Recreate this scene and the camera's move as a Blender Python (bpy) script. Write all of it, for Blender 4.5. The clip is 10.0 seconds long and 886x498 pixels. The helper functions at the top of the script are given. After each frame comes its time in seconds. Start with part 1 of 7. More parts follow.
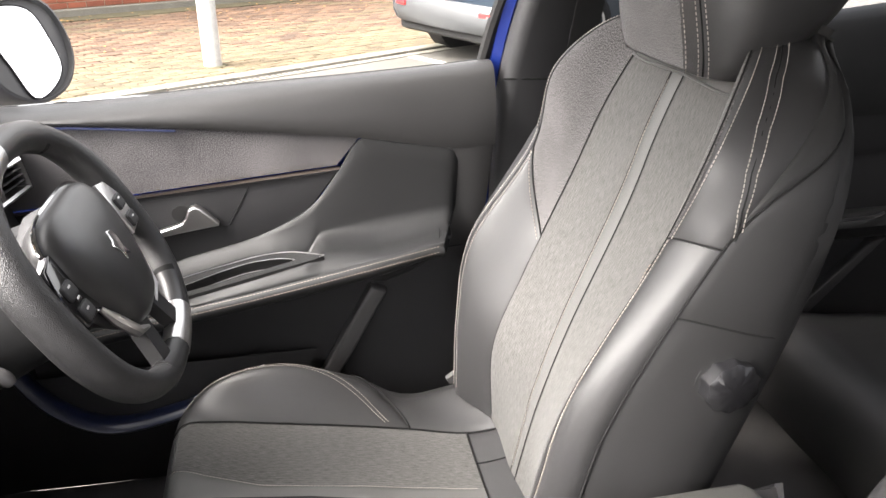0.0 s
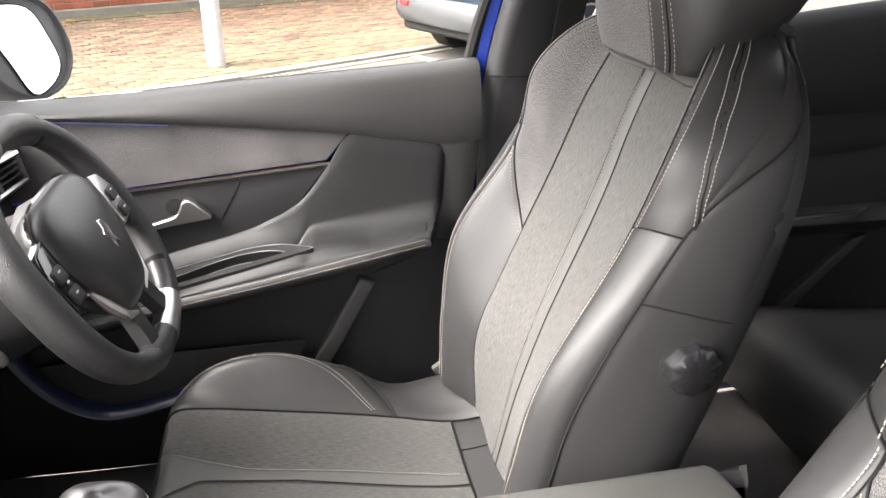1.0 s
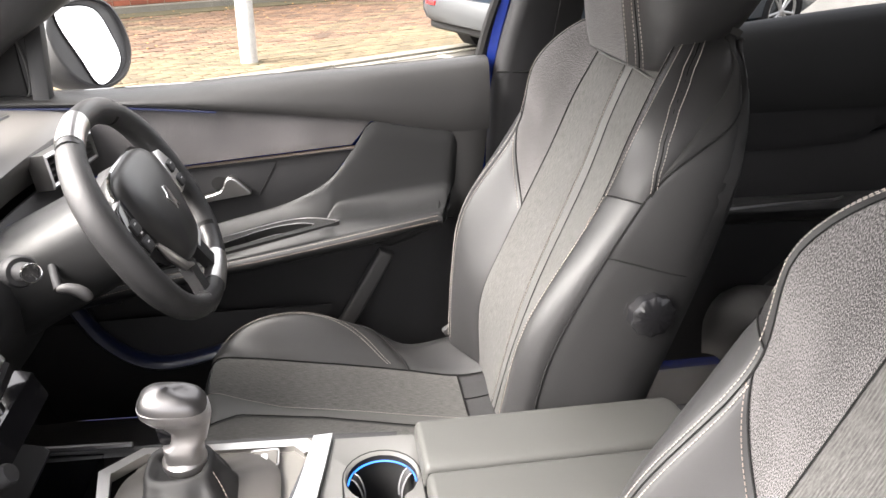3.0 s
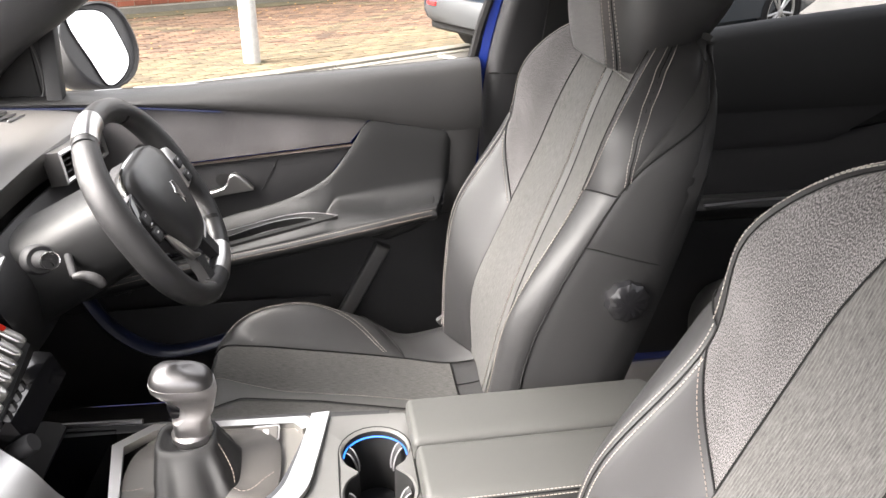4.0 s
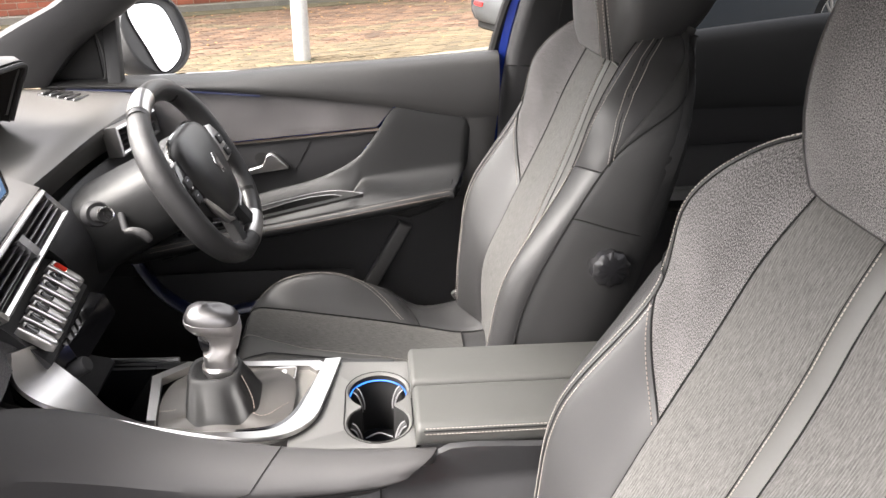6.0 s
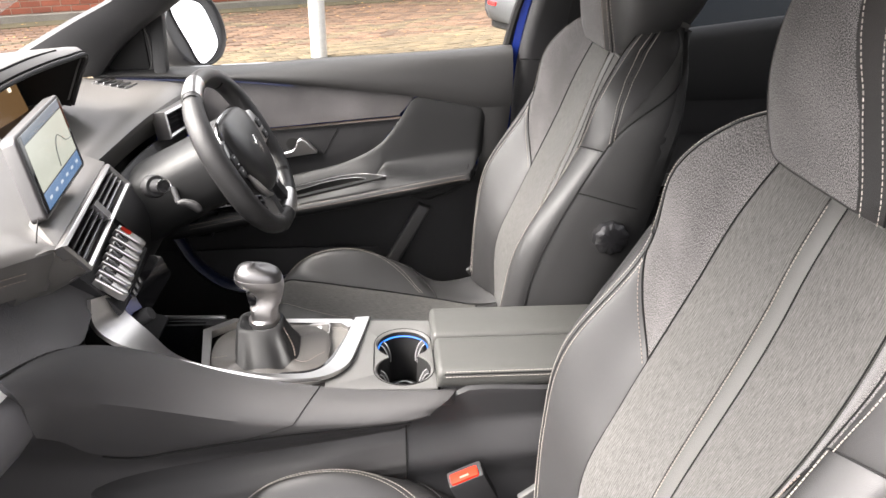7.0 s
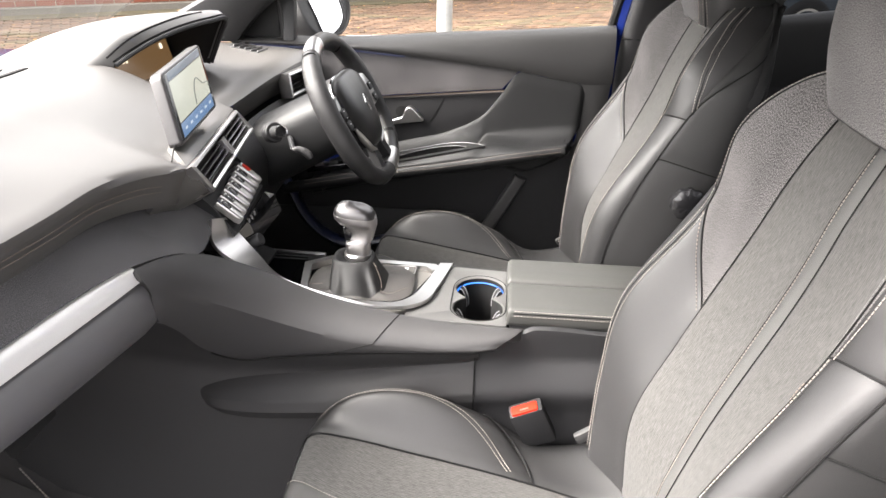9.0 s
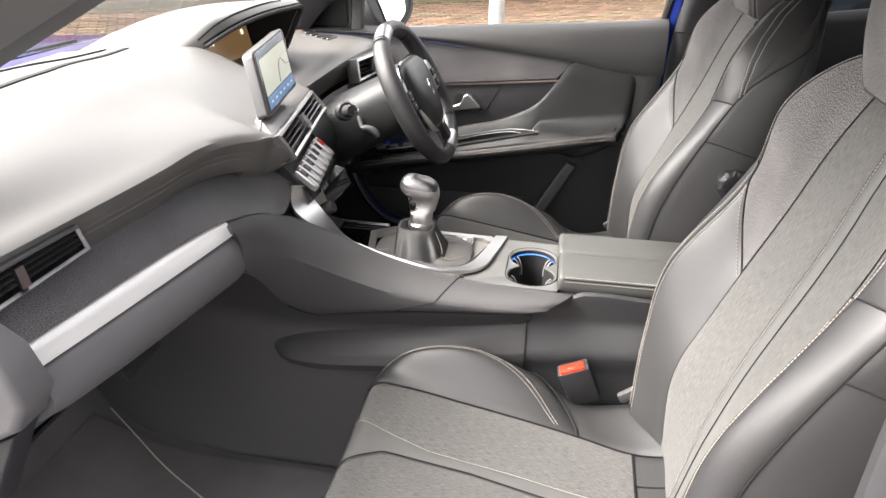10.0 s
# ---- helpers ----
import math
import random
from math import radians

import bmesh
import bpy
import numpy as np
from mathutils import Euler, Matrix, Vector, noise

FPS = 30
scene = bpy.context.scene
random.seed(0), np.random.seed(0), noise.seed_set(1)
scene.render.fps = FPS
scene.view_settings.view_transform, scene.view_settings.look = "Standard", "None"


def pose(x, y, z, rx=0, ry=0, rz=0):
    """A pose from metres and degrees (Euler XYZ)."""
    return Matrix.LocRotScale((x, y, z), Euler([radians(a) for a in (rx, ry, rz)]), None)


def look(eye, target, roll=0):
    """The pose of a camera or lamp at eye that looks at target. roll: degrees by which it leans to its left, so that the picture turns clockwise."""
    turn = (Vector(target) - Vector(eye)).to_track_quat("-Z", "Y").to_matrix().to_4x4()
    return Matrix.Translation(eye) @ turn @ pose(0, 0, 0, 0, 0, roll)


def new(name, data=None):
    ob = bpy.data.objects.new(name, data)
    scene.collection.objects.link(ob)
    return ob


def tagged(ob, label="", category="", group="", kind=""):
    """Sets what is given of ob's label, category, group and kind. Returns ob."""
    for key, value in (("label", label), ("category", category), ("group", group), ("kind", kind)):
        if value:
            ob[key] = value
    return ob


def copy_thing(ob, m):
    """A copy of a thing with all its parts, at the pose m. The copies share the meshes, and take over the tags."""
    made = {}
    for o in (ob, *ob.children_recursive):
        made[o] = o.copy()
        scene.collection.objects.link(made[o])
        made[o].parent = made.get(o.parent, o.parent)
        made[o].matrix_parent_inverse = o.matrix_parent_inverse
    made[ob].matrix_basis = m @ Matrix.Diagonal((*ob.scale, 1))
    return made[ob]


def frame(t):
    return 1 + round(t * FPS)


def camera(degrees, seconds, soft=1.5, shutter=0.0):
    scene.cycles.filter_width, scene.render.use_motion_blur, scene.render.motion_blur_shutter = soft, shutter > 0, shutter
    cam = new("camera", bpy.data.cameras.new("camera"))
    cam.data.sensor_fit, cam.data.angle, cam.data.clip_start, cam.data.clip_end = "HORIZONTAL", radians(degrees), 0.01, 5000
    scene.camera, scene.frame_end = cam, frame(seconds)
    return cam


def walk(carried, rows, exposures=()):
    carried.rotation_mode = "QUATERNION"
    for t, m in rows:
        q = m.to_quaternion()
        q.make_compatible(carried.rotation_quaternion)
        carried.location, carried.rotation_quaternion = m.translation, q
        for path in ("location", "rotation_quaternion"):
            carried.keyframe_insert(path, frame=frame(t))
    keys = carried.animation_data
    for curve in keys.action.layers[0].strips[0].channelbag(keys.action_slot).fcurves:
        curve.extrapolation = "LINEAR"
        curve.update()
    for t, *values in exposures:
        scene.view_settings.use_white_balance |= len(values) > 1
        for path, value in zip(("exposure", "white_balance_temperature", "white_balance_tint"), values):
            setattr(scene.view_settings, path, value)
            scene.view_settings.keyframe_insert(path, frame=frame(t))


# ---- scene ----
cam = camera(62.4, 10.0)
PATH = [
    (0, (-0.375, -0.434, 1.333), (0.009, 1.332, 0.476), 0.5),
    (0.5, (-0.36, -0.458, 1.339), (0.017, 1.309, 0.482), 0.5),
    (1, (-0.35, -0.474, 1.335), (0.02, 1.296, 0.479), 0.5),
    (1.5, (-0.344, -0.494, 1.342), (0.004, 1.279, 0.482), 0.5),
    (2, (-0.344, -0.535, 1.347), (-0.022, 1.242, 0.489), 0.4),
    (2.5, (-0.356, -0.593, 1.352), (-0.047, 1.188, 0.495), 0.5),
    (4, (-0.349, -0.713, 1.38), (-0.053, 1.069, 0.522), 0.5),
    (4.5, (-0.33, -0.731, 1.375), (-0.04, 1.053, 0.519), 0.5),
    (5, (-0.313, -0.757, 1.367), (-0.04, 1.031, 0.512), 0.5),
    (5.5, (-0.302, -0.792, 1.373), (-0.088, 1.003, 0.516), 0.5),
    (6.8, (-0.321, -0.967, 1.398), (-0.174, 0.836, 0.546), 0.7),
    (7, (-0.329, -0.992, 1.398), (-0.186, 0.81, 0.542), 0.7),
    (7.5, (-0.323, -1.03, 1.399), (-0.191, 0.773, 0.543), 0.7),
    (8, (-0.31, -1.049, 1.388), (-0.213, 0.755, 0.531), 0.8),
    (8.5, (-0.289, -1.082, 1.376), (-0.317, 0.723, 0.517), 0.9),
    (9, (-0.274, -1.116, 1.363), (-0.44, 0.682, 0.503), 0.9),
    (9.5, (-0.281, -1.168, 1.363), (-0.531, 0.62, 0.503), 1.0),
    (10, (-0.288, -1.237, 1.357), (-0.568, 0.547, 0.496), 1.1),
]
walk(cam, [(t, look(eye, target, roll)) for t, eye, target, roll in PATH], exposures=[(0, 3.42, 6700, 15), (1.5, 3.42, 6700, 15), (2.5, 3.34, 6700, 15), (4.5, 3.22, 6700, 15), (7.0, 3.06, 6700, 15), (10, 3.06, 6700, 14)])

# ---- light ----
world = bpy.data.worlds.new("overcast_sky")
scene.world = world
world.use_nodes = True
wn = world.node_tree
sky = wn.nodes.new("ShaderNodeTexSky")
sky.sky_type = "NISHITA"
sky.sun_disc = False
SUN_UP, SUN_ROUND = radians(44), radians(258)
sky.sun_elevation, sky.sun_rotation = SUN_UP, SUN_ROUND
sky.air_density, sky.dust_density, sky.ozone_density = 1.0, 8.0, 1.0
wash = wn.nodes.new("ShaderNodeHueSaturation")
wash.inputs["Saturation"].default_value = 0.12
wn.links.new(sky.outputs[0], wash.inputs["Color"])
wn.links.new(wash.outputs[0], wn.nodes["Background"].inputs[0])
wn.nodes["Background"].inputs[1].default_value = 0.175
sun = new("sun", bpy.data.lights.new("sun", "SUN"))
sun.data.energy, sun.data.angle, sun.data.color = 1.05, radians(40), (1.0, 0.955, 0.855)
sun.matrix_world = look((math.sin(SUN_ROUND) * math.cos(SUN_UP) * 20, math.cos(SUN_ROUND) * math.cos(SUN_UP) * 20, math.sin(SUN_UP) * 20), (0, 0, 0))

# ---- materials ----


def material(name, colour, rough=0.5, metal=0.0, grain=400.0, bump=0.1, vary=0.12, blotch=6.0, coat=0.0, sheen=0.0, spec=0.5):
    """A surface with variation at two scales: broad blotches and fine grain, with relief from the grain."""
    m = bpy.data.materials.new(name)
    m.use_nodes = True
    n, l = m.node_tree.nodes, m.node_tree.links
    b = n["Principled BSDF"]
    b.inputs["Metallic"].default_value = metal
    b.inputs["Coat Weight"].default_value = coat
    b.inputs["Sheen Weight"].default_value = sheen
    b.inputs["Specular IOR Level"].default_value = spec
    geo = n.new("ShaderNodeNewGeometry")
    big, fine = n.new("ShaderNodeTexNoise"), n.new("ShaderNodeTexNoise")
    big.inputs["Scale"].default_value, fine.inputs["Scale"].default_value = blotch, grain
    big.inputs["Detail"].default_value, fine.inputs["Detail"].default_value = 4, 3
    for t in (big, fine):
        l.new(geo.outputs["Position"], t.inputs["Vector"])
    mix = n.new("ShaderNodeMix")
    mix.data_type = "FLOAT"
    mix.inputs[0].default_value = 0.5
    l.new(big.outputs[0], mix.inputs[2])
    l.new(fine.outputs[0], mix.inputs[3])
    ramp = n.new("ShaderNodeValToRGB")
    ramp.color_ramp.elements[0].position, ramp.color_ramp.elements[1].position = 0.3, 0.7
    ramp.color_ramp.elements[0].color = (*[c * (1 - vary) for c in colour], 1)
    ramp.color_ramp.elements[1].color = (*[min(1, c * (1 + vary)) for c in colour], 1)
    l.new(mix.outputs[0], ramp.inputs[0])
    l.new(ramp.outputs[0], b.inputs["Base Color"])
    rr = n.new("ShaderNodeMapRange")
    rr.inputs["To Min"].default_value, rr.inputs["To Max"].default_value = rough * 0.88, min(1, rough * 1.12)
    l.new(big.outputs[0], rr.inputs["Value"])
    l.new(rr.outputs[0], b.inputs["Roughness"])
    if bump:
        bp = n.new("ShaderNodeBump")
        bp.inputs["Strength"].default_value, bp.inputs["Distance"].default_value = bump, 0.001
        l.new(fine.outputs[0], bp.inputs["Height"])
        l.new(bp.outputs[0], b.inputs["Normal"])
    return m


def leather(name, colour, rough, grain=900.0, bump=0.35):
    """Grained hide: small cells for relief, broad faint wear."""
    m = material(name, colour, rough, grain=grain, bump=0, vary=0.08, blotch=9)
    n, l = m.node_tree.nodes, m.node_tree.links
    geo = next(k for k in n if k.type == "NEW_GEOMETRY")
    v = n.new("ShaderNodeTexVoronoi")
    v.feature = "DISTANCE_TO_EDGE"
    v.inputs["Scale"].default_value = grain
    l.new(geo.outputs["Position"], v.inputs["Vector"])
    bp = n.new("ShaderNodeBump")
    bp.inputs["Strength"].default_value, bp.inputs["Distance"].default_value = bump, 0.0006
    l.new(v.outputs[0], bp.inputs["Height"])
    l.new(bp.outputs[0], n["Principled BSDF"].inputs["Normal"])
    return m


def woven(name, dark, light, across, along, bump=0.5, spread=(0.35, 0.65), rib=0.0):
    """Cloth of uneven threads that run along v of the surface: across and along are the noise's counts per metre; rib: spacing of its ribs."""
    m = bpy.data.materials.new(name)
    m.use_nodes = True
    n, l = m.node_tree.nodes, m.node_tree.links
    b = n["Principled BSDF"]
    b.inputs["Roughness"].default_value, b.inputs["Sheen Weight"].default_value = 0.9, 0.1
    b.inputs["Specular IOR Level"].default_value = 0.2
    uv = n.new("ShaderNodeUVMap")

    def grain(u, v, detail):
        mp, t = n.new("ShaderNodeMapping"), n.new("ShaderNodeTexNoise")
        mp.inputs["Scale"].default_value = (u, v, 1)
        t.inputs["Scale"].default_value, t.inputs["Detail"].default_value = 1.0, detail
        t.noise_dimensions = "2D"
        l.new(uv.outputs[0], mp.inputs[0])
        l.new(mp.outputs[0], t.inputs["Vector"])
        return t.outputs[0]

    def blend(f, x, y):
        k = n.new("ShaderNodeMix")
        k.data_type = "FLOAT"
        k.inputs[0].default_value = f
        l.new(x, k.inputs[2])
        l.new(y, k.inputs[3])
        return k.outputs[0]

    tone = blend(0.4, grain(across, along, 1), grain(across * 2.3, max(along * 2.3, 260), 1))
    tone = blend(0.12, tone, grain(9, 9, 3))
    if rib:
        w, mp = n.new("ShaderNodeTexWave"), n.new("ShaderNodeMapping")
        w.bands_direction = "X"
        w.inputs["Scale"].default_value, w.inputs["Distortion"].default_value = 1.0, 0.4
        w.inputs["Detail"].default_value, w.inputs["Detail Scale"].default_value = 1.0, 0.5
        mp.inputs["Scale"].default_value = (0.314 / rib, 0.08 / rib, 1)
        l.new(uv.outputs[0], mp.inputs[0])
        l.new(mp.outputs[0], w.inputs["Vector"])
        tone = blend(0.13, tone, w.outputs["Fac"])
    ramp = n.new("ShaderNodeValToRGB")
    ramp.color_ramp.elements[0].position, ramp.color_ramp.elements[1].position = spread
    ramp.color_ramp.elements[0].color, ramp.color_ramp.elements[1].color = (*dark, 1), (*light, 1)
    l.new(tone, ramp.inputs[0])
    l.new(ramp.outputs[0], b.inputs["Base Color"])
    bp = n.new("ShaderNodeBump")
    bp.inputs["Strength"].default_value, bp.inputs["Distance"].default_value = bump, 0.0008
    l.new(tone, bp.inputs["Height"])
    l.new(bp.outputs[0], b.inputs["Normal"])
    return m


def clear_glass(name, tint=(1, 1, 1)):
    m = bpy.data.materials.new(name)
    m.use_nodes = True
    n, l = m.node_tree.nodes, m.node_tree.links
    t, g, f, x = n.new("ShaderNodeBsdfTransparent"), n.new("ShaderNodeBsdfGlossy"), n.new("ShaderNodeFresnel"), n.new("ShaderNodeMixShader")
    t.inputs[0].default_value = (*tint, 1)
    g.inputs["Roughness"].default_value = 0.02
    f.inputs[0].default_value = 1.25
    l.new(f.outputs[0], x.inputs[0])
    l.new(t.outputs[0], x.inputs[1])
    l.new(g.outputs[0], x.inputs[2])
    l.new(x.outputs[0], n["Material Output"].inputs[0])
    return m


def glow(name, colour, power):
    m = bpy.data.materials.new(name)
    m.use_nodes = True
    b = m.node_tree.nodes["Principled BSDF"]
    b.inputs["Base Color"].default_value = (0.02, 0.02, 0.02, 1)
    b.inputs["Emission Color"].default_value, b.inputs["Emission Strength"].default_value = (*colour, 1), power
    b.inputs["Roughness"].default_value = 0.25
    return m


LEATHER = leather("black_leather", (0.0225, 0.0224, 0.0226), 0.45)
LEATHER.node_tree.nodes["Principled BSDF"].inputs["Specular IOR Level"].default_value = 0.5
# black leather lightened: sky light on the lids' tops is put into colour
ARM_LEATHER = leather("lit_armrest_leather", (0.042, 0.0425, 0.0395), 0.58)
LEATHER_PALE = leather("charcoal_leather_strip", (0.075, 0.0745, 0.072), 0.5)
SEAT_SIDE = leather("black_vinyl", (0.0165, 0.0165, 0.0166), 0.52, 700)
SEAT_SIDE.node_tree.nodes["Principled BSDF"].inputs["Specular IOR Level"].default_value = 0.35
SOFT = leather("soft_touch_black", (0.018, 0.0178, 0.0176), 0.47, 650, 0.5)
DASH = leather("dash_soft_touch", (0.066, 0.063, 0.059), 0.44, 600, 0.3)
DASH.node_tree.nodes["Principled BSDF"].inputs["Specular IOR Level"].default_value = 0.9
DASH.node_tree.nodes["Principled BSDF"].inputs["Coat Weight"].default_value = 0.35
DASH.node_tree.nodes["Principled BSDF"].inputs["Coat Roughness"].default_value = 0.42
PANEL = leather("black_leatherette", (0.0115, 0.0118, 0.0120), 0.46, 650, 0.5)
PANEL.node_tree.nodes["Principled BSDF"].inputs["Specular IOR Level"].default_value = 0.34
PLASTIC = material("black_grained_plastic", (0.019, 0.019, 0.020), 0.55, grain=1500, bump=0.35, vary=0.15, spec=0.35)
PLASTIC_MID = material("charcoal_plastic", (0.046, 0.045, 0.045), 0.5, grain=1500, bump=0.3, vary=0.12)
GLOSS = material("gloss_black", (0.006, 0.006, 0.007), 0.08, grain=300, bump=0.0, vary=0.1, coat=0.5)
KNOB_BLACK = material("knob_black", (0.010, 0.010, 0.011), 0.26, grain=300, bump=0.0, vary=0.1, spec=0.7)
RUBBER = material("black_rubber", (0.012, 0.012, 0.012), 0.7, grain=800, bump=0.2, vary=0.2, spec=0.25)
RIB = woven("ribbed_grey_cloth", (0.036, 0.0355, 0.034), (0.104, 0.102, 0.097), 580, 75, 0.25, (0.28, 0.74), 0.0030)
BAND = woven("grey_heathered_band", (0.034, 0.0335, 0.0345), (0.160, 0.156, 0.159), 900, 900, 0.03, (0.44, 0.60))
FELT = woven("heathered_grey_cloth", (0.020, 0.0195, 0.0195), (0.172, 0.165, 0.164), 760, 760, 0.0, (0.41, 0.61))
DOOR_CLOTH = woven("dark_heathered_cloth", (0.015, 0.0147, 0.0155), (0.145, 0.139, 0.140), 720, 720, 0.0, (0.42, 0.61))
SILVER = material("satin_silver", (0.62, 0.61, 0.60), 0.3, 1.0, grain=900, bump=0.05, vary=0.06)
CHROME = material("chrome", (0.72, 0.72, 0.72), 0.12, 1.0, grain=500, bump=0.0, vary=0.04)
TRIM_GREY = material("grey_grained_plastic", (0.085, 0.083, 0.085), 0.5, grain=1400, bump=0.3, vary=0.1)
KNOB_SILVER = material("satin_knob_silver", (0.44, 0.43, 0.43), 0.36, 1.0, grain=900, bump=0.05, vary=0.06)
KNOB_TOP = material("dark_lacquered_knob", (0.15, 0.147, 0.148), 0.38, 1.0, grain=500, bump=0.0, vary=0.06)
SMOKED = material("smoked_chrome", (0.30, 0.295, 0.30), 0.30, 1.0, grain=500, bump=0.0, vary=0.06)
COPPER = material("copper_trim", (0.40, 0.33, 0.29), 0.28, 1.0, grain=800, bump=0.0, vary=0.06)
THREAD = material("cream_thread", (0.29, 0.268, 0.24), 0.8, grain=3000, bump=0.2, vary=0.2)
THREAD_TAN = material("tan_thread", (0.21, 0.172, 0.146), 0.8, grain=3000, bump=0.2, vary=0.2)
PIPING = material("black_piping", (0.010, 0.010, 0.010), 0.7, grain=900, bump=0.1, spec=0.15)
CARPET = material("black_carpet", (0.100, 0.096, 0.095), 0.95, grain=1800, bump=0.9, vary=0.35, sheen=0.03, spec=0.1)
LINER = material("grey_headliner", (0.16, 0.16, 0.155), 0.9, grain=900, bump=0.2)
PAINT = material("blue_car_paint", (0.008, 0.022, 0.16), 0.25, 0.3, grain=2500, bump=0.0, vary=0.12, coat=1.0)
GLASS = clear_glass("window_glass", (0.77, 0.79, 0.78))
TINTED = clear_glass("privacy_glass", (0.22, 0.23, 0.24))
MIRROR = material("mirror_glass", (0.9, 0.9, 0.9), 0.02, 1.0, grain=50, bump=0, vary=0.01)
FINGER = material("pale_grey_plastic", (0.22, 0.22, 0.225), 0.35, grain=900, bump=0.05, vary=0.08)
STRIP = material("satin_aluminium", (0.78, 0.77, 0.75), 0.40, 0.5, grain=900, bump=0.05, vary=0.05)
RED = material("red_plastic", (0.52, 0.020, 0.006), 0.6, spec=0.15, grain=900, bump=0.05, vary=0.1)
WHITE_MARK = material("white_print", (0.6, 0.6, 0.6), 0.5, grain=900, bump=0)
BLUE_GLOW = glow("blue_ring_light", (0.03, 0.22, 0.9), 0.35)

# ---- mesh helpers ----


def spl(pts, n, closed=False):
    """n points evenly along a smooth curve through pts."""
    p = np.array(pts, float)
    if len(p) == 2 and not closed:
        return p[0] + (p[1] - p[0]) * np.linspace(0, 1, n)[:, None]
    ext = np.vstack([p[-1], p, p[0], p[1]]) if closed else np.vstack([2 * p[0] - p[1], p, 2 * p[-1] - p[-2]])
    out = []
    for i in range(1, len(ext) - 2):
        a, b, c, d = ext[i - 1], ext[i], ext[i + 1], ext[i + 2]
        t0 = 0.0
        t1 = t0 + max(1e-6, np.linalg.norm(b - a)) ** 0.5
        t2 = t1 + max(1e-6, np.linalg.norm(c - b)) ** 0.5
        t3 = t2 + max(1e-6, np.linalg.norm(d - c)) ** 0.5
        t = np.linspace(t1, t2, 13)[:-1, None]
        a1 = (t1 - t) / (t1 - t0) * a + (t - t0) / (t1 - t0) * b
        a2 = (t2 - t) / (t2 - t1) * b + (t - t1) / (t2 - t1) * c
        a3 = (t3 - t) / (t3 - t2) * c + (t - t2) / (t3 - t2) * d
        b1 = (t2 - t) / (t2 - t0) * a1 + (t - t0) / (t2 - t0) * a2
        b2 = (t3 - t) / (t3 - t1) * a2 + (t - t1) / (t3 - t1) * a3
        out.append((t2 - t) / (t2 - t1) * b1 + (t - t1) / (t2 - t1) * b2)
    out = np.vstack(out + [ext[-2:-1] if not closed else p[:1]])
    s = np.concatenate([[0], np.cumsum(np.linalg.norm(np.diff(out, axis=0), axis=1))])
    u = np.linspace(0, s[-1], n + (1 if closed else 0))[: n]
    return np.stack([np.interp(u, s, out[:, k]) for k in range(3)], -1)


def even(pts, n):
    """n points evenly along a polyline with its corners kept sharp."""
    p = np.array(pts, float)
    s = np.concatenate([[0], np.cumsum(np.linalg.norm(np.diff(p, axis=0), axis=1))])
    u = np.linspace(0, s[-1], n)
    return np.stack([np.interp(u, s, p[:, k]) for k in range(p.shape[1])], -1)


def surf(rows, nu, nv):
    """A smooth sheet through rows of points: each row is drawn with nu points, and nv rows are drawn between them."""
    r = [spl(row, nu) for row in rows]
    return np.stack([spl([row[i] for row in r], nv) for i in range(nu)], 1)


def mesh_of(name, verts, faces, uvs=None, sharp=40):
    me = bpy.data.meshes.new(name)
    me.from_pydata([tuple(v) for v in verts], [], faces)
    me.validate()
    if uvs is not None:
        lay = me.uv_layers.new(name="UVMap")
        for loop in me.loops:
            lay.data[loop.index].uv = uvs[loop.vertex_index]
    me.shade_smooth()
    me.set_sharp_from_angle(angle=radians(sharp))
    me.update()
    return me


def normals(g):
    du, dv = np.gradient(g, axis=1), np.gradient(g, axis=0)
    n = np.cross(du, dv)
    return n / (np.linalg.norm(n, axis=-1, keepdims=True) + 1e-12)


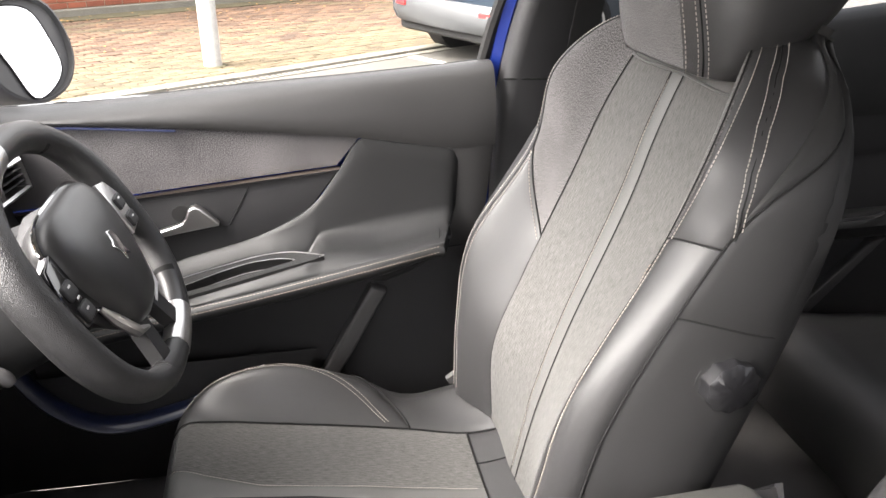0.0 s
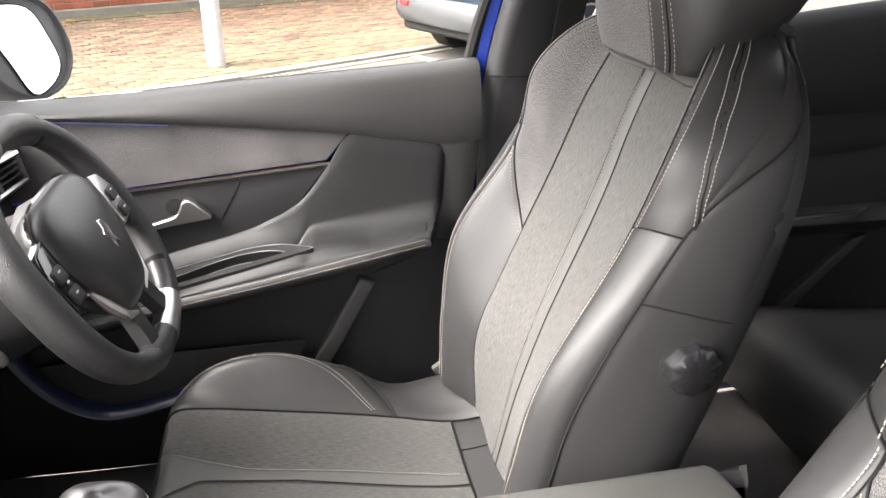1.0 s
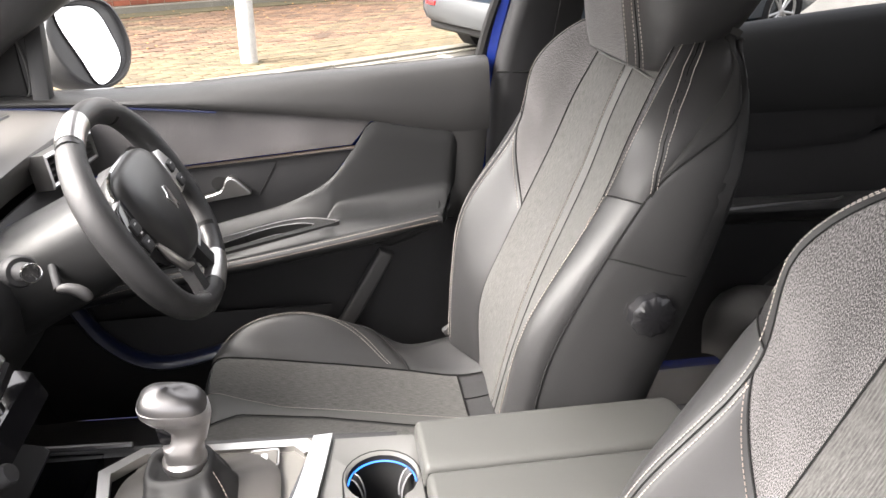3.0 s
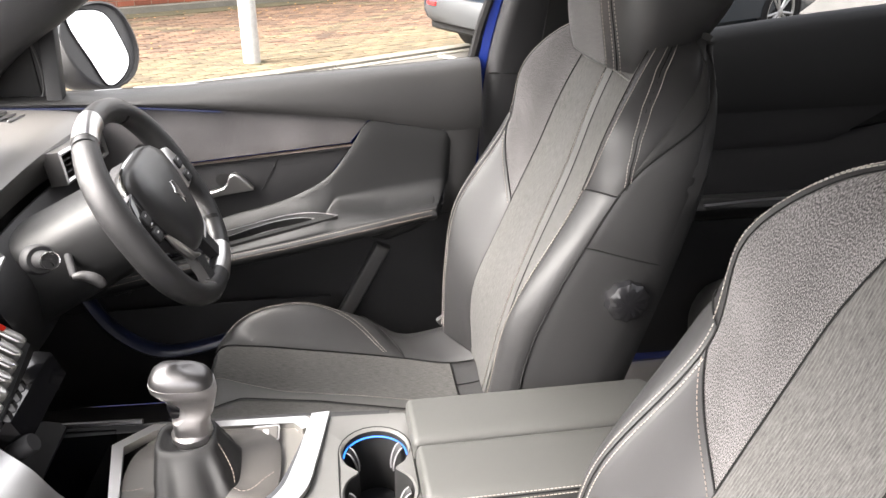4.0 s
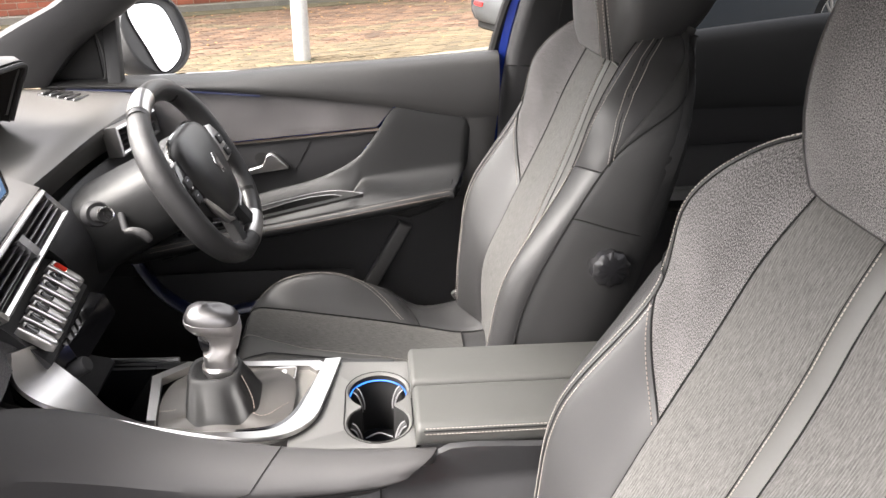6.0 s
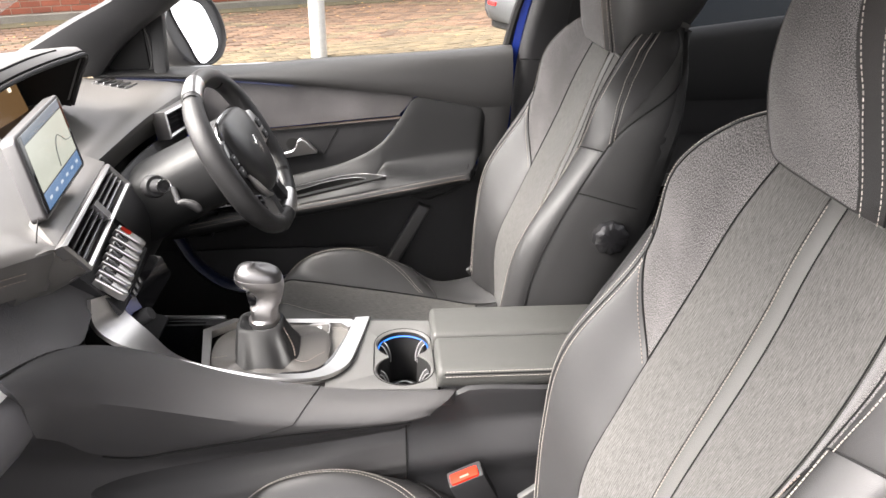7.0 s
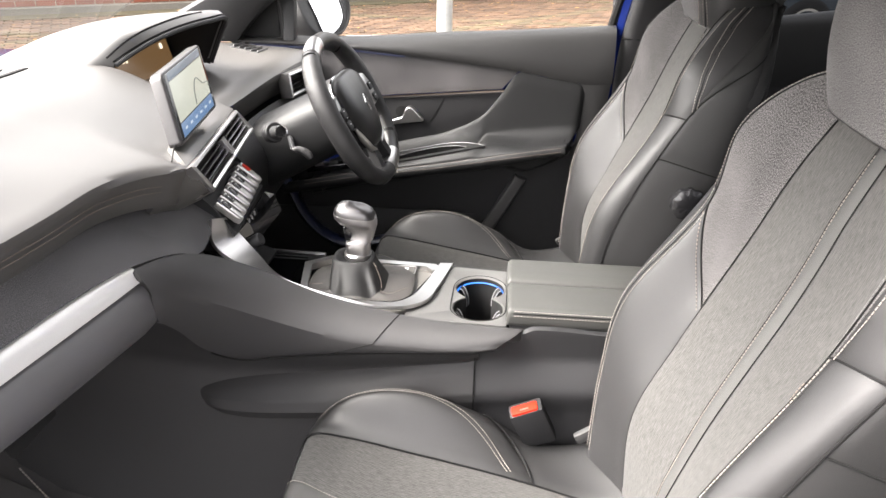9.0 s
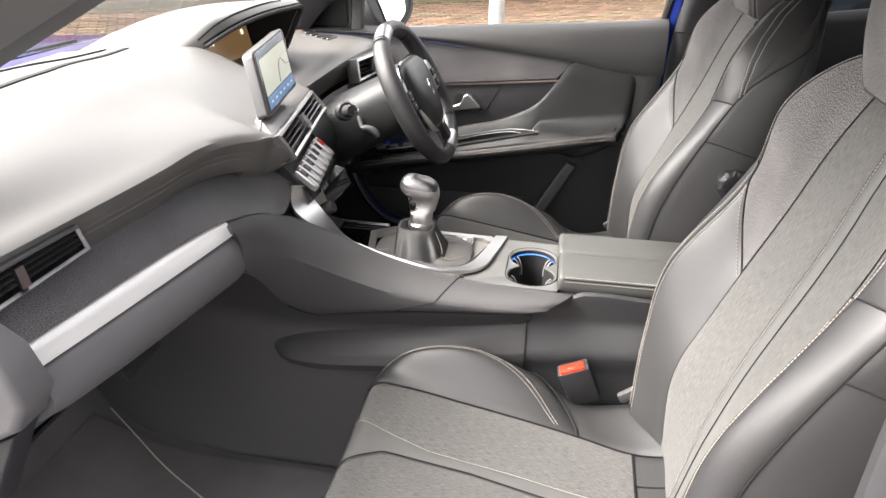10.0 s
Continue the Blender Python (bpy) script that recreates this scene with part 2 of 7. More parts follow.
def pad(name, g, thick=0.012, edge=0.008, flip=False, crown=0.0, sink=None, sharp=40):
    """A cushioned panel over the sheet g: its rim rolls down by edge metres, and it is thick metres deep. flip: its outside is on the other side."""
    g = np.array(g, float)
    nv, nu = g.shape[:2]
    nrm = normals(g) * (-1 if flip else 1)
    lu = np.concatenate([np.zeros((nv, 1)), np.cumsum(np.linalg.norm(np.diff(g, axis=1), axis=2), 1)], 1)
    lv = np.concatenate([np.zeros((1, nu)), np.cumsum(np.linalg.norm(np.diff(g, axis=0), axis=2), 0)], 0)
    du, dv = np.minimum(lu, lu[:, -1:] - lu), np.minimum(lv, lv[-1:, :] - lv)
    d = np.minimum(du, dv)
    k = np.clip(d / max(edge, 1e-6), 0, 1)
    drop = edge * 0.6 * (1 - np.sqrt(np.clip(1 - (1 - k) ** 2, 0, 1)))
    rise = crown * np.clip(4 * du / (lu[:, -1:] + 1e-9) * (1 - du / (lu[:, -1:] + 1e-9)), 0, 1) * np.clip(4 * dv / (lv[-1:, :] + 1e-9) * (1 - dv / (lv[-1:, :] + 1e-9)), 0, 1)
    top = g + nrm * (rise - drop)[..., None]
    low = g - nrm * thick
    verts = [*top.reshape(-1, 3)]
    uv = [(a, b) for a, b in zip(lu.ravel(), lv.ravel())]
    ring = [(0, j) for j in range(nu)] + [(i, nu - 1) for i in range(1, nv)] + [(nv - 1, j) for j in range(nu - 2, -1, -1)] + [(i, 0) for i in range(nv - 2, 0, -1)]
    base = len(verts)
    for i, j in ring:
        verts.append(low[i, j])
        uv.append((lu[i, j], lv[i, j]))
    faces = []
    for i in range(nv - 1):
        for j in range(nu - 1):
            q = (i * nu + j, i * nu + j + 1, (i + 1) * nu + j + 1, (i + 1) * nu + j)
            faces.append(q[::-1] if flip else q)
    m = len(ring)
    for k2 in range(m):
        a, b = ring[k2], ring[(k2 + 1) % m]
        q = (a[0] * nu + a[1], base + k2, base + (k2 + 1) % m, b[0] * nu + b[1])
        faces.append(q[::-1] if flip else q)
    return mesh_of(name, verts, faces, uv, sharp)


def tube(name, pts, r, sides=8, closed=False, flat=1.0, cap=True):
    """A round bar along pts; r is one radius or one for each point."""
    p = np.array(pts, float)
    n = len(p)
    r = np.full(n, r) if np.isscalar(r) else np.array(r, float)
    tan = np.gradient(p, axis=0)
    if closed:
        tan = np.roll(p, -1, 0) - np.roll(p, 1, 0)
    tan /= np.linalg.norm(tan, axis=1, keepdims=True) + 1e-12
    ref = np.array([0, 0, 1.0]) if abs(tan[0][2]) < 0.9 else np.array([1.0, 0, 0])
    a = np.cross(tan[0], ref)
    verts, faces = [], []
    for i in range(n):
        a = a - tan[i] * (a @ tan[i])
        a /= np.linalg.norm(a) + 1e-12
        b = np.cross(tan[i], a)
        for k in range(sides):
            w = 2 * math.pi * k / sides
            verts.append(p[i] + r[i] * (math.cos(w) * a + flat * math.sin(w) * b))
    for i in range(n if closed else n - 1):
        j = (i + 1) % n
        for k in range(sides):
            k2 = (k + 1) % sides
            faces.append((i * sides + k, i * sides + k2, j * sides + k2, j * sides + k))
    if cap and not closed:
        faces.append(tuple(range(sides))[::-1])
        faces.append(tuple((n - 1) * sides + k for k in range(sides)))
    return mesh_of(name, verts, faces)


def stitches(name, pts, step=0.0048, length=0.0034, r=0.00055):
    """A run of separate thread stitches along pts."""
    p = np.array(pts, float)
    s = np.concatenate([[0], np.cumsum(np.linalg.norm(np.diff(p, axis=0), axis=1))])
    n = max(2, int(s[-1] / step))
    verts, faces = [], []
    for i in range(n):
        ends = []
        for off in (0, length):
            u = min(s[-1], i * step + off)
            ends.append(np.array([np.interp(u, s, p[:, k]) for k in range(3)]))
        t = ends[1] - ends[0]
        if np.linalg.norm(t) < 1e-5:
            continue
        t /= np.linalg.norm(t)
        a = np.cross(t, (0.3, 0.5, 0.81))
        a /= np.linalg.norm(a)
        b = np.cross(t, a)
        base = len(verts)
        for e in ends:
            for k in range(4):
                w = math.pi / 2 * k + 0.785
                verts.append(e + r * (math.cos(w) * a + math.sin(w) * b))
        for k in range(4):
            faces.append((base + k, base + (k + 1) % 4, base + 4 + (k + 1) % 4, base + 4 + k))
        faces += [(base + 3, base + 2, base + 1, base), (base + 4, base + 5, base + 6, base + 7)]
    return mesh_of(name, verts, faces)


def rings(name, loops, cap=(True, True), sharp=40, closed=True):
    """A skin over loops of equal count."""
    n = len(loops[0])
    verts = [v for lp in loops for v in lp]
    faces = []
    for i in range(len(loops) - 1):
        for k in range(n if closed else n - 1):
            k2 = (k + 1) % n
            faces.append((i * n + k, i * n + k2, (i + 1) * n + k2, (i + 1) * n + k))
    if cap[0]:
        faces.append(tuple(range(n))[::-1])
    if cap[1]:
        faces.append(tuple((len(loops) - 1) * n + k for k in range(n)))
    return mesh_of(name, verts, faces, None, sharp)


def shrink(poly, d):
    """A closed outline moved inwards by d."""
    p = np.array(poly, float)
    area = 0.5 * np.sum(p[:, 0] * np.roll(p[:, 1], -1) - np.roll(p[:, 0], -1) * p[:, 1])
    e = np.roll(p, -1, 0) - p
    e /= np.linalg.norm(e, axis=1, keepdims=True) + 1e-12
    nrm = np.stack([-e[:, 1], e[:, 0]], -1) * (1 if area > 0 else -1)
    b = nrm + np.roll(nrm, 1, 0)
    b /= np.maximum(0.5, np.sum(b * nrm, 1, keepdims=True))
    return p + b * d


def plate(name, poly, put, thick, r=0.003, steps=3, back=True):
    """A flat piece cut to the outline poly, with rounded front rim. put(a, b, h) sets a point of the outline at height h into the world."""
    loops = []
    p = np.array(poly, float)
    if back:
        loops.append([put(a, b, 0.0) for a, b in p])
    for k in range(steps + 1):
        w = math.pi / 2 * k / steps
        q = shrink(p, r * (1 - math.cos(w)))
        h = thick - r + r * math.sin(w)
        loops.append([put(a, b, h) for a, b in q])
    me = rings(name, loops, (back, True))
    bm = bmesh.new()
    bm.from_mesh(me)
    bmesh.ops.recalc_face_normals(bm, faces=bm.faces)
    bm.to_mesh(me)
    bm.free()
    me.set_sharp_from_angle(angle=radians(50))
    return me


def box_mesh(name, size, m=Matrix(), bevel=0.004, seg=2):
    bm = bmesh.new()
    bmesh.ops.create_cube(bm, size=1)
    for v in bm.verts:
        v.co = Vector((v.co.x * size[0], v.co.y * size[1], v.co.z * size[2]))
    if bevel:
        bmesh.ops.bevel(bm, geom=bm.edges[:], offset=bevel, segments=seg, profile=0.6, affect="EDGES")
    bmesh.ops.transform(bm, matrix=m, verts=bm.verts)
    me = bpy.data.meshes.new(name)
    bm.to_mesh(me)
    bm.free()
    me.shade_smooth()
    me.set_sharp_from_angle(angle=radians(40))
    return me


def round_rect(w, h, r, n=5):
    out = []
    for cx, cy, a0 in ((w / 2 - r, h / 2 - r, 0), (-w / 2 + r, h / 2 - r, 90), (-w / 2 + r, -h / 2 + r, 180), (w / 2 - r, -h / 2 + r, 270)):
        for k in range(n + 1):
            a = radians(a0 + 90 * k / n)
            out.append((cx + r * math.cos(a), cy + r * math.sin(a)))
    return out


def lathe(name, prof, m=Matrix(), n=32, lobes=0, depth=0.0):
    """Turned about z from (radius, height) pairs; lobes cut flats into the rim."""
    loops = []
    for r, h in prof:
        loops.append([m @ Vector((r * (1 - depth * (0.5 + 0.5 * math.cos(lobes * 2 * math.pi * k / n))) * math.cos(2 * math.pi * k / n), r * (1 - depth * (0.5 + 0.5 * math.cos(lobes * 2 * math.pi * k / n))) * math.sin(2 * math.pi * k / n), h)) for k in range(n)])
    return rings(name, loops, (True, True), 35)


def thing(name, label, category, group="", kind="", at=(0, 0, 0)):
    ob = tagged(new(name), label, category, group, kind)
    ob.location = at
    ob.empty_display_size = 0.05
    return ob


def part(name, me, mat, parent, label=""):
    """Links a mesh, given in world places, as one part under parent."""
    ob = new(name, me)
    me.materials.append(mat)
    if parent is not None:
        ob.parent = parent
        root = parent
        off = Vector((0, 0, 0))
        while root is not None:
            off += root.location
            root = root.parent
        ob.location = -off
    if label:
        ob["label"] = label
    return ob


def single(name, me, mat, label, category, group="", kind=""):
    ob = new(name, me)
    me.materials.append(mat)
    return tagged(ob, label, category, group, kind)

# ---- front seats ----
SEAT_Y = 0.376
BACK_O, BACK_U, BACK_F = np.array((-0.13, 0.0, 0.615)), np.array((0.407, 0.0, 0.914)), np.array((-0.914, 0.0, 0.407))


def back_point(w, d, s, yc):
    return BACK_O + BACK_U * s + BACK_F * d + np.array((0, yc + w, 0))


# lines up the backrest, from its middle round to its rear: half width, depth forwards, height
BACK_LINES = [
    [(0.000, -0.052, -0.030), (0.000, -0.030, 0.100), (0.000, -0.014, 0.220), (0.000, -0.004, 0.400), (0.000, 0.006, 0.500), (0.000, 0.008, 0.575), (0.000, 0.006, 0.630)],
    [(0.115, -0.056, -0.030), (0.124, 0.002, 0.100), (0.134, 0.007, 0.220), (0.142, 0.007, 0.400), (0.137, 0.014, 0.500), (0.121, 0.017, 0.578), (0.113, 0.014, 0.630)],
    [(0.170, -0.003, -0.030), (0.202, 0.044, 0.100), (0.214, 0.075, 0.220), (0.198, 0.057, 0.410), (0.213, 0.074, 0.510), (0.175, 0.058, 0.590), (0.107, 0.021, 0.650)],
    [(0.215, -0.030, -0.030), (0.241, 0.010, 0.100), (0.249, 0.039, 0.220), (0.252, 0.036, 0.430), (0.250, 0.019, 0.530), (0.213, -0.011, 0.610), (0.134, -0.033, 0.665)],
    [(0.240, -0.134, -0.030), (0.257, -0.121, 0.100), (0.256, -0.106, 0.220), (0.261, -0.070, 0.430), (0.251, -0.050, 0.530), (0.203, -0.033, 0.610), (0.116, -0.022, 0.665)],
    [(0.000, -0.150, -0.030), (0.000, -0.145, 0.100), (0.000, -0.135, 0.220), (0.000, -0.105, 0.430), (0.000, -0.090, 0.530), (0.000, -0.080, 0.620), (0.000, -0.070, 0.670)],
]
NQ = 49
BACK_GRID = [spl(line, NQ) for line in BACK_LINES]


def back_curve(p, q):
    """A point of the backrest's skin: p 0 to 5 from the middle to the rear (minus: the other side), q 0 to 1 up."""
    side = -1 if p < 0 else 1
    p = min(abs(p), 4.999)
    i = int(p)
    col = []
    for g in BACK_GRID:
        f = q * (NQ - 1)
        k = min(int(f), NQ - 2)
        col.append(g[k] + (g[k + 1] - g[k]) * (f - k))
    first = np.array((-col[1][0], col[1][1], col[1][2]))
    c = [first] + col + [np.array((-col[4][0], col[4][1], col[4][2]))]
    a, b, cc, d = c[i], c[i + 1], c[i + 2], c[i + 3]
    t = p - i
    m1, m2 = (cc - a) * 0.5, (d - b) * 0.5
    if i in (1, 2, 3):
        m1, m2 = m1 * 0.7, m2 * 0.7
    h = 2 * t**3 - 3 * t**2 + 1, t**3 - 2 * t**2 + t, -2 * t**3 + 3 * t**2, t**3 - t**2
    v = h[0] * b + h[1] * m1 + h[2] * cc + h[3] * m2
    return np.array((side * v[0], v[1], v[2]))


def back_patch(p0, p1, q0, q1, nu, nv, yc):
    """A field of the skin; p and q limits are numbers or functions of the other running 0 to 1."""
    fp = [k if callable(k) else (lambda _, k=k: k) for k in (p0, p1)]
    fq = [k if callable(k) else (lambda _, k=k: k) for k in (q0, q1)]
    g = np.zeros((nv, nu, 3))
    for i in range(nv):
        v = i / (nv - 1)
        for j in range(nu):
            u = j / (nu - 1)
            q = fq[0](u) * (1 - v) + fq[1](u) * v
            p = fp[0](v) * (1 - u) + fp[1](v) * u
            g[i, j] = back_point(*back_curve(p, q), yc)
    return g


def q_at(s, p=1):
    """q at which line p reaches the height s."""
    g = BACK_GRID[p]
    return float(np.interp(s, g[:, 2], np.linspace(0, 1, NQ)))


def lift(g, d, flip=False):
    return g + normals(g) * (-d if flip else d)


def build_seat(yc, label):
    seat = thing("front_seat", label, "car seat", "front seats", at=(0, yc, 0.33))
    nflip = True
    back = part("backrest", pad("backrest", back_patch(-4, 4, 0.0, 1.0, 40, 30, yc) - BACK_F * 0.012, 0.004, 0.002, nflip), SEAT_SIDE, seat)
    rear = np.array([[back_point(w, d, s, yc) for w, d, s in (
        BACK_GRID[4][k], (BACK_GRID[4][k][0] * 0.8, BACK_GRID[4][k][1] - 0.025, BACK_GRID[4][k][2]), BACK_GRID[5][k],
        (-BACK_GRID[4][k][0] * 0.8, BACK_GRID[4][k][1] - 0.025, BACK_GRID[4][k][2]), (-BACK_GRID[4][k][0], BACK_GRID[4][k][1], BACK_GRID[4][k][2]))] for k in range(0, NQ, 4)])
    part("back_shell", pad("back_shell", rear, 0.01, 0.004, nflip), PLASTIC, seat)
    qt = q_at(0.578)
    strip_a = lambda v: float(np.interp(v, (0, 0.2, 0.5, 0.8, 1), (-0.20, -0.12, -0.10, -0.07, 0.0)))
    strip_b = lambda v: float(np.interp(v, (0, 0.2, 0.5, 0.8, 1), (-0.05, 0.10, 0.11, 0.14, 0.22)))
    # ribbed cloth either side of the middle strip
    for lo, hi in ((-1, strip_a), (strip_b, 1)):
        part("cloth_insert", pad("cloth_insert", back_patch(lo, hi, 0.0, qt, 12, 40, yc), 0.01, 0.0022, nflip), RIB, back, "ribbed grey cloth insert")
    part("middle_strip", pad("middle_strip", back_patch(strip_a, strip_b, 0.0, qt, 5, 40, yc), 0.01, 0.003, nflip), LEATHER_PALE, back, "narrow charcoal leather strip")
    # light on the up-facing collar is put in as paler leather
    part("collar", pad("collar", back_patch(-1, 1, qt, 1.0, 16, 8, yc), 0.01, 0.006, nflip), LEATHER_PALE, back, "smooth leather collar below the headrest")
    edge = lift(back_patch(-1, 1, qt, qt + 0.01, 24, 2, yc), 0.001, nflip)[0]
    # the piping's highlight is painted by the pale leather too
    part("collar_piping", tube("collar_piping", edge, 0.0020, 8), LEATHER_PALE, back)
    for side in (-1, 1):
        fl = nflip if side > 0 else not nflip
        qa, qb, qc = q_at(0.288, 1), q_at(0.405, 2), q_at(0.425, 2)
        part("wing", pad("wing", back_patch(side * 1, side * 2, lambda u: qa + (qb - qa) * u, 1.0, 12, 24, yc), 0.012, 0.003, fl, 0.003), FELT, back, "heathered grey cloth shoulder wing")
        part("bolster_face", pad("bolster_face", back_patch(side * 1, side * 2, 0.0, lambda u: qa + (qb - qa) * u, 12, 26, yc), 0.012, 0.003, fl, 0.002), LEATHER, back)
        part("bolster_edge", pad("bolster_edge", back_patch(side * 2, side * 3, 0.0, qc, 8, 26, yc), 0.012, 0.004, fl, 0.002), LEATHER, back)
        part("shoulder", pad("shoulder", back_patch(side * 2, side * 3, qc, 1.0, 8, 22, yc), 0.012, 0.004, fl, 0.002), LEATHER, back)
        qs = 0.53
        rise = lambda u: 0.642 + 0.22 * u**0.55
        # darker than the seat leather: roof shade on the upper flank put into colour
        part("upper_side", pad("upper_side", back_patch(side * 3, side * 4, rise, 1.0, 14, 16, yc), 0.012, 0.003, fl), SEAT_SIDE, back)
        part("middle_side", pad("middle_side", back_patch(side * 3, side * 4, lambda u: qs + 0.02 * u, rise, 14, 10, yc), 0.012, 0.003, fl), SEAT_SIDE, back)
        part("lower_side", pad("lower_side", back_patch(side * 3, side * 4, 0.0, lambda u: qs + 0.02 * u, 10, 20, yc), 0.012, 0.003, fl), SEAT_SIDE, back)
        # seams: thread beside the crest, twin rows on the shoulder, piping round the wing
        def run(p, q0, q1, n=60, up=0.0012):
            g = np.array([[back_point(*back_curve(side * (p + e), q0 + (q1 - q0) * k / n), yc) for e in (-0.02, 0.02)] for k in range(n + 1)])
            return lift(g, up, fl).mean(1)
        part("stitching", stitches("stitching", run(2.1, 0.02, qc)), THREAD, back)
        if side > 0:
            part("stitching", stitches("stitching", run(1.90, 0.02, qb - 0.01)), THREAD, back)
        part("seam", tube("seam", run(2.0, 0.02, qc, 60, -0.0002), 0.0007, 6), PIPING, back)
        part("seam", tube("seam", run(1.0, qa, qt, 50, 0.0004), 0.0009, 6), PIPING, back)
        part("stitching", stitches("stitching", run(2.17, qc, 0.95)), THREAD, back)
        def slant(pa, pb, q0, q1, n=60, up=0.0012):
            g = np.array([[back_point(*back_curve(side * (pa + (pb - pa) * k / n + e), q0 + (q1 - q0) * k / n), yc) for e in (-0.02, 0.02)] for k in range(n + 1)])
            return lift(g, up, fl).mean(1)
        def sweep(off, q0, q1, n=70, up=0.0016):
            """a row down the shoulder that swings rearwards to the flap"""
            pq = [(float(np.interp(q, (0.655, 0.69, 0.74, 0.80, 0.88, 1.0), (3.02, 2.80, 2.60, 2.46, 2.37, 2.38))) + off, q) for q in np.linspace(q0, q1, n)]
            g = np.array([[back_point(*back_curve(side * (p + e), q), yc) for e in (-0.02, 0.02)] for p, q in pq])
            return lift(g, up, fl).mean(1)
        part("stitching", stitches("stitching", sweep(-0.03, 0.655, 0.985, up=0.0024)), THREAD, back)
        part("stitching", stitches("stitching", sweep(0.09, 0.665, 0.985, up=0.0024)), THREAD, back)
        part("seam", tube("seam", sweep(0.03, 0.650, 0.985, 60, 0.0010), 0.0008, 6), PIPING, back)
        part("seam", tube("seam", slant(3.0, 3.0, 0.0, qc + 0.01, 50, -0.0005), 0.0013, 6), PIPING, back)
        part("seam", tube("seam", slant(2.0, 3.0, qc, qc + 0.004, 20, 0.0), 0.0010, 6), PIPING, back)
        g = np.array([[back_point(*back_curve(side * (3 + u + e), rise(u)), yc) for e in (-0.02, 0.02)] for u in np.linspace(0, 0.96, 24)])
        part("seam", tube("seam", lift(g, -0.0012, fl).mean(1), 0.0012, 6), PIPING, back)
        part("seam", tube("seam", slant(3.0, 4.0, qs, qs + 0.02, 20, -0.0009), 0.0011, 6), PIPING, back)
        part("seam", tube("seam", slant(1.0, 1.0, 0.02, qa, 60, -0.001), 0.0006, 6), PIPING, back)
        part("seam", tube("seam", slant(1.0, 2.0, qa, qb, 20, -0.0005), 0.0012, 6), PIPING, back)
        part("piping", tube("piping", run(1.97, qb, 0.97, 50, 0.0), 0.0008, 6), PIPING, back)
        n = 26
        g = np.array([[back_point(*back_curve(side * (1.04 + 0.94 * k / n + e), qa + (qb - qa) * k / n - 0.012), yc) for e in (-0.01, 0.01)] for k in range(n + 1)])
        part("stitching", stitches("stitching", lift(g, 0.001, fl).mean(1), 0.0055), THREAD_TAN, back)
    g = np.array([[back_point(*back_curve(strip_b(v) - 0.03, v * qt), yc) for e in (0,)] for v in np.linspace(0.02, 0.99, 70)])[:, 0]
    part("stitching", stitches("stitching", g + BACK_F * 0.0012), THREAD, back)
    for sg in (-1, 1):
        g = [back_point(*back_curve((strip_a if sg < 0 else strip_b)(v), v * qt), yc) for v in np.linspace(0.0, 1.0, 50)]
        part("seam", tube("seam", g, 0.0008 if sg < 0 else 0.0005, 6), PIPING, back)

    # headrest: rounded block with a cloth face and leather flanks
    def head(a, b, c):
        """a across, b up from the collar, c forwards"""
        return back_point(a, 0.006, 0.603, yc) + np.array((0.07, 0, 0.9975)) * b + np.array((-0.9975, 0, 0.07)) * c
    loops = []
    for k in range(13):
        t = k / 12
        h = -0.006 + 0.241 * t
        hw = 0.152 * (1 - (0.26 if t > 0.5 else 0.12) * (2 * t - 1) ** 4) * (0.86 + 0.14 * math.sin(math.pi * min(1, t * 1.1 + 0.1)))
        fr = 0.040 + 0.032 * math.sin(math.pi * (0.15 + 0.7 * t))
        bk = -0.105 - 0.018 * math.sin(math.pi * t)
        lp = []
        for m in range(40):
            w = 2 * math.pi * m / 40
            ca, sa = math.cos(w), math.sin(w)
            x = hw * math.copysign(abs(ca) ** 0.55, ca)
            y = (fr if sa > 0 else -bk) * math.copysign(abs(sa) ** 0.6, sa)
            lp.append((x, h + (max(0, -y) * 0.75 * (1 - t)), y))
        loops.append(lp)
    for lp_end, dh in ((0, -0.006), (-1, 0.008)):
        mid = [(x * 0.7, h + dh, y * 0.7) for x, h, y in loops[lp_end]]
        loops = [mid] + loops if lp_end == 0 else loops + [mid]
    rest = part("headrest", rings("headrest", [[head(*v) for v in lp] for lp in loops], (True, True), 60), LEATHER, seat)
    def round_head(lp, m):
        i = int(m)
        return np.array(head(*lp[i])) * (1 - (m - i)) + np.array(head(*lp[i + 1])) * (m - i)
    def turn_at(u):
        """the step round a loop at which it is u half-widths across"""
        return math.acos(math.copysign(min(1.0, abs(u)) ** (1 / 0.55), u)) * 40 / (2 * math.pi)
    levels = list(enumerate(loops[1:-1]))
    def edge_at(k):
        return -0.56 + 0.58 * k / 12
    arr = np.array([[round_head(lp, turn_at(u)) for u in np.linspace(0.74, edge_at(k), 9)] for k, lp in levels])
    part("headrest_cloth", pad("headrest_cloth", arr + BACK_F * 0.004, 0.006, 0.005, not nflip), FELT, rest, "heathered grey cloth face")
    for off in (0.04, 0.19, 0.29):
        line = [round_head(lp, turn_at(edge_at(k) - off)) for k, lp in levels]
        mid = head(0, 0.1, 0)
        line = [v + (v - mid) / np.linalg.norm(v - mid) * 0.002 for v in line]
        part("stitching", stitches("stitching", line, 0.0055), THREAD, rest)
    line = [round_head(lp, turn_at(edge_at(k) - 0.24)) for k, lp in levels]
    part("seam", tube("seam", spl(line, 40), 0.0012, 6), PIPING, rest)
    for a in (-0.06, 0.06):
        part("post", tube("post", [head(a, -0.03, -0.035), head(a, 0.03, -0.03)], 0.006, 10), SMOKED, seat)

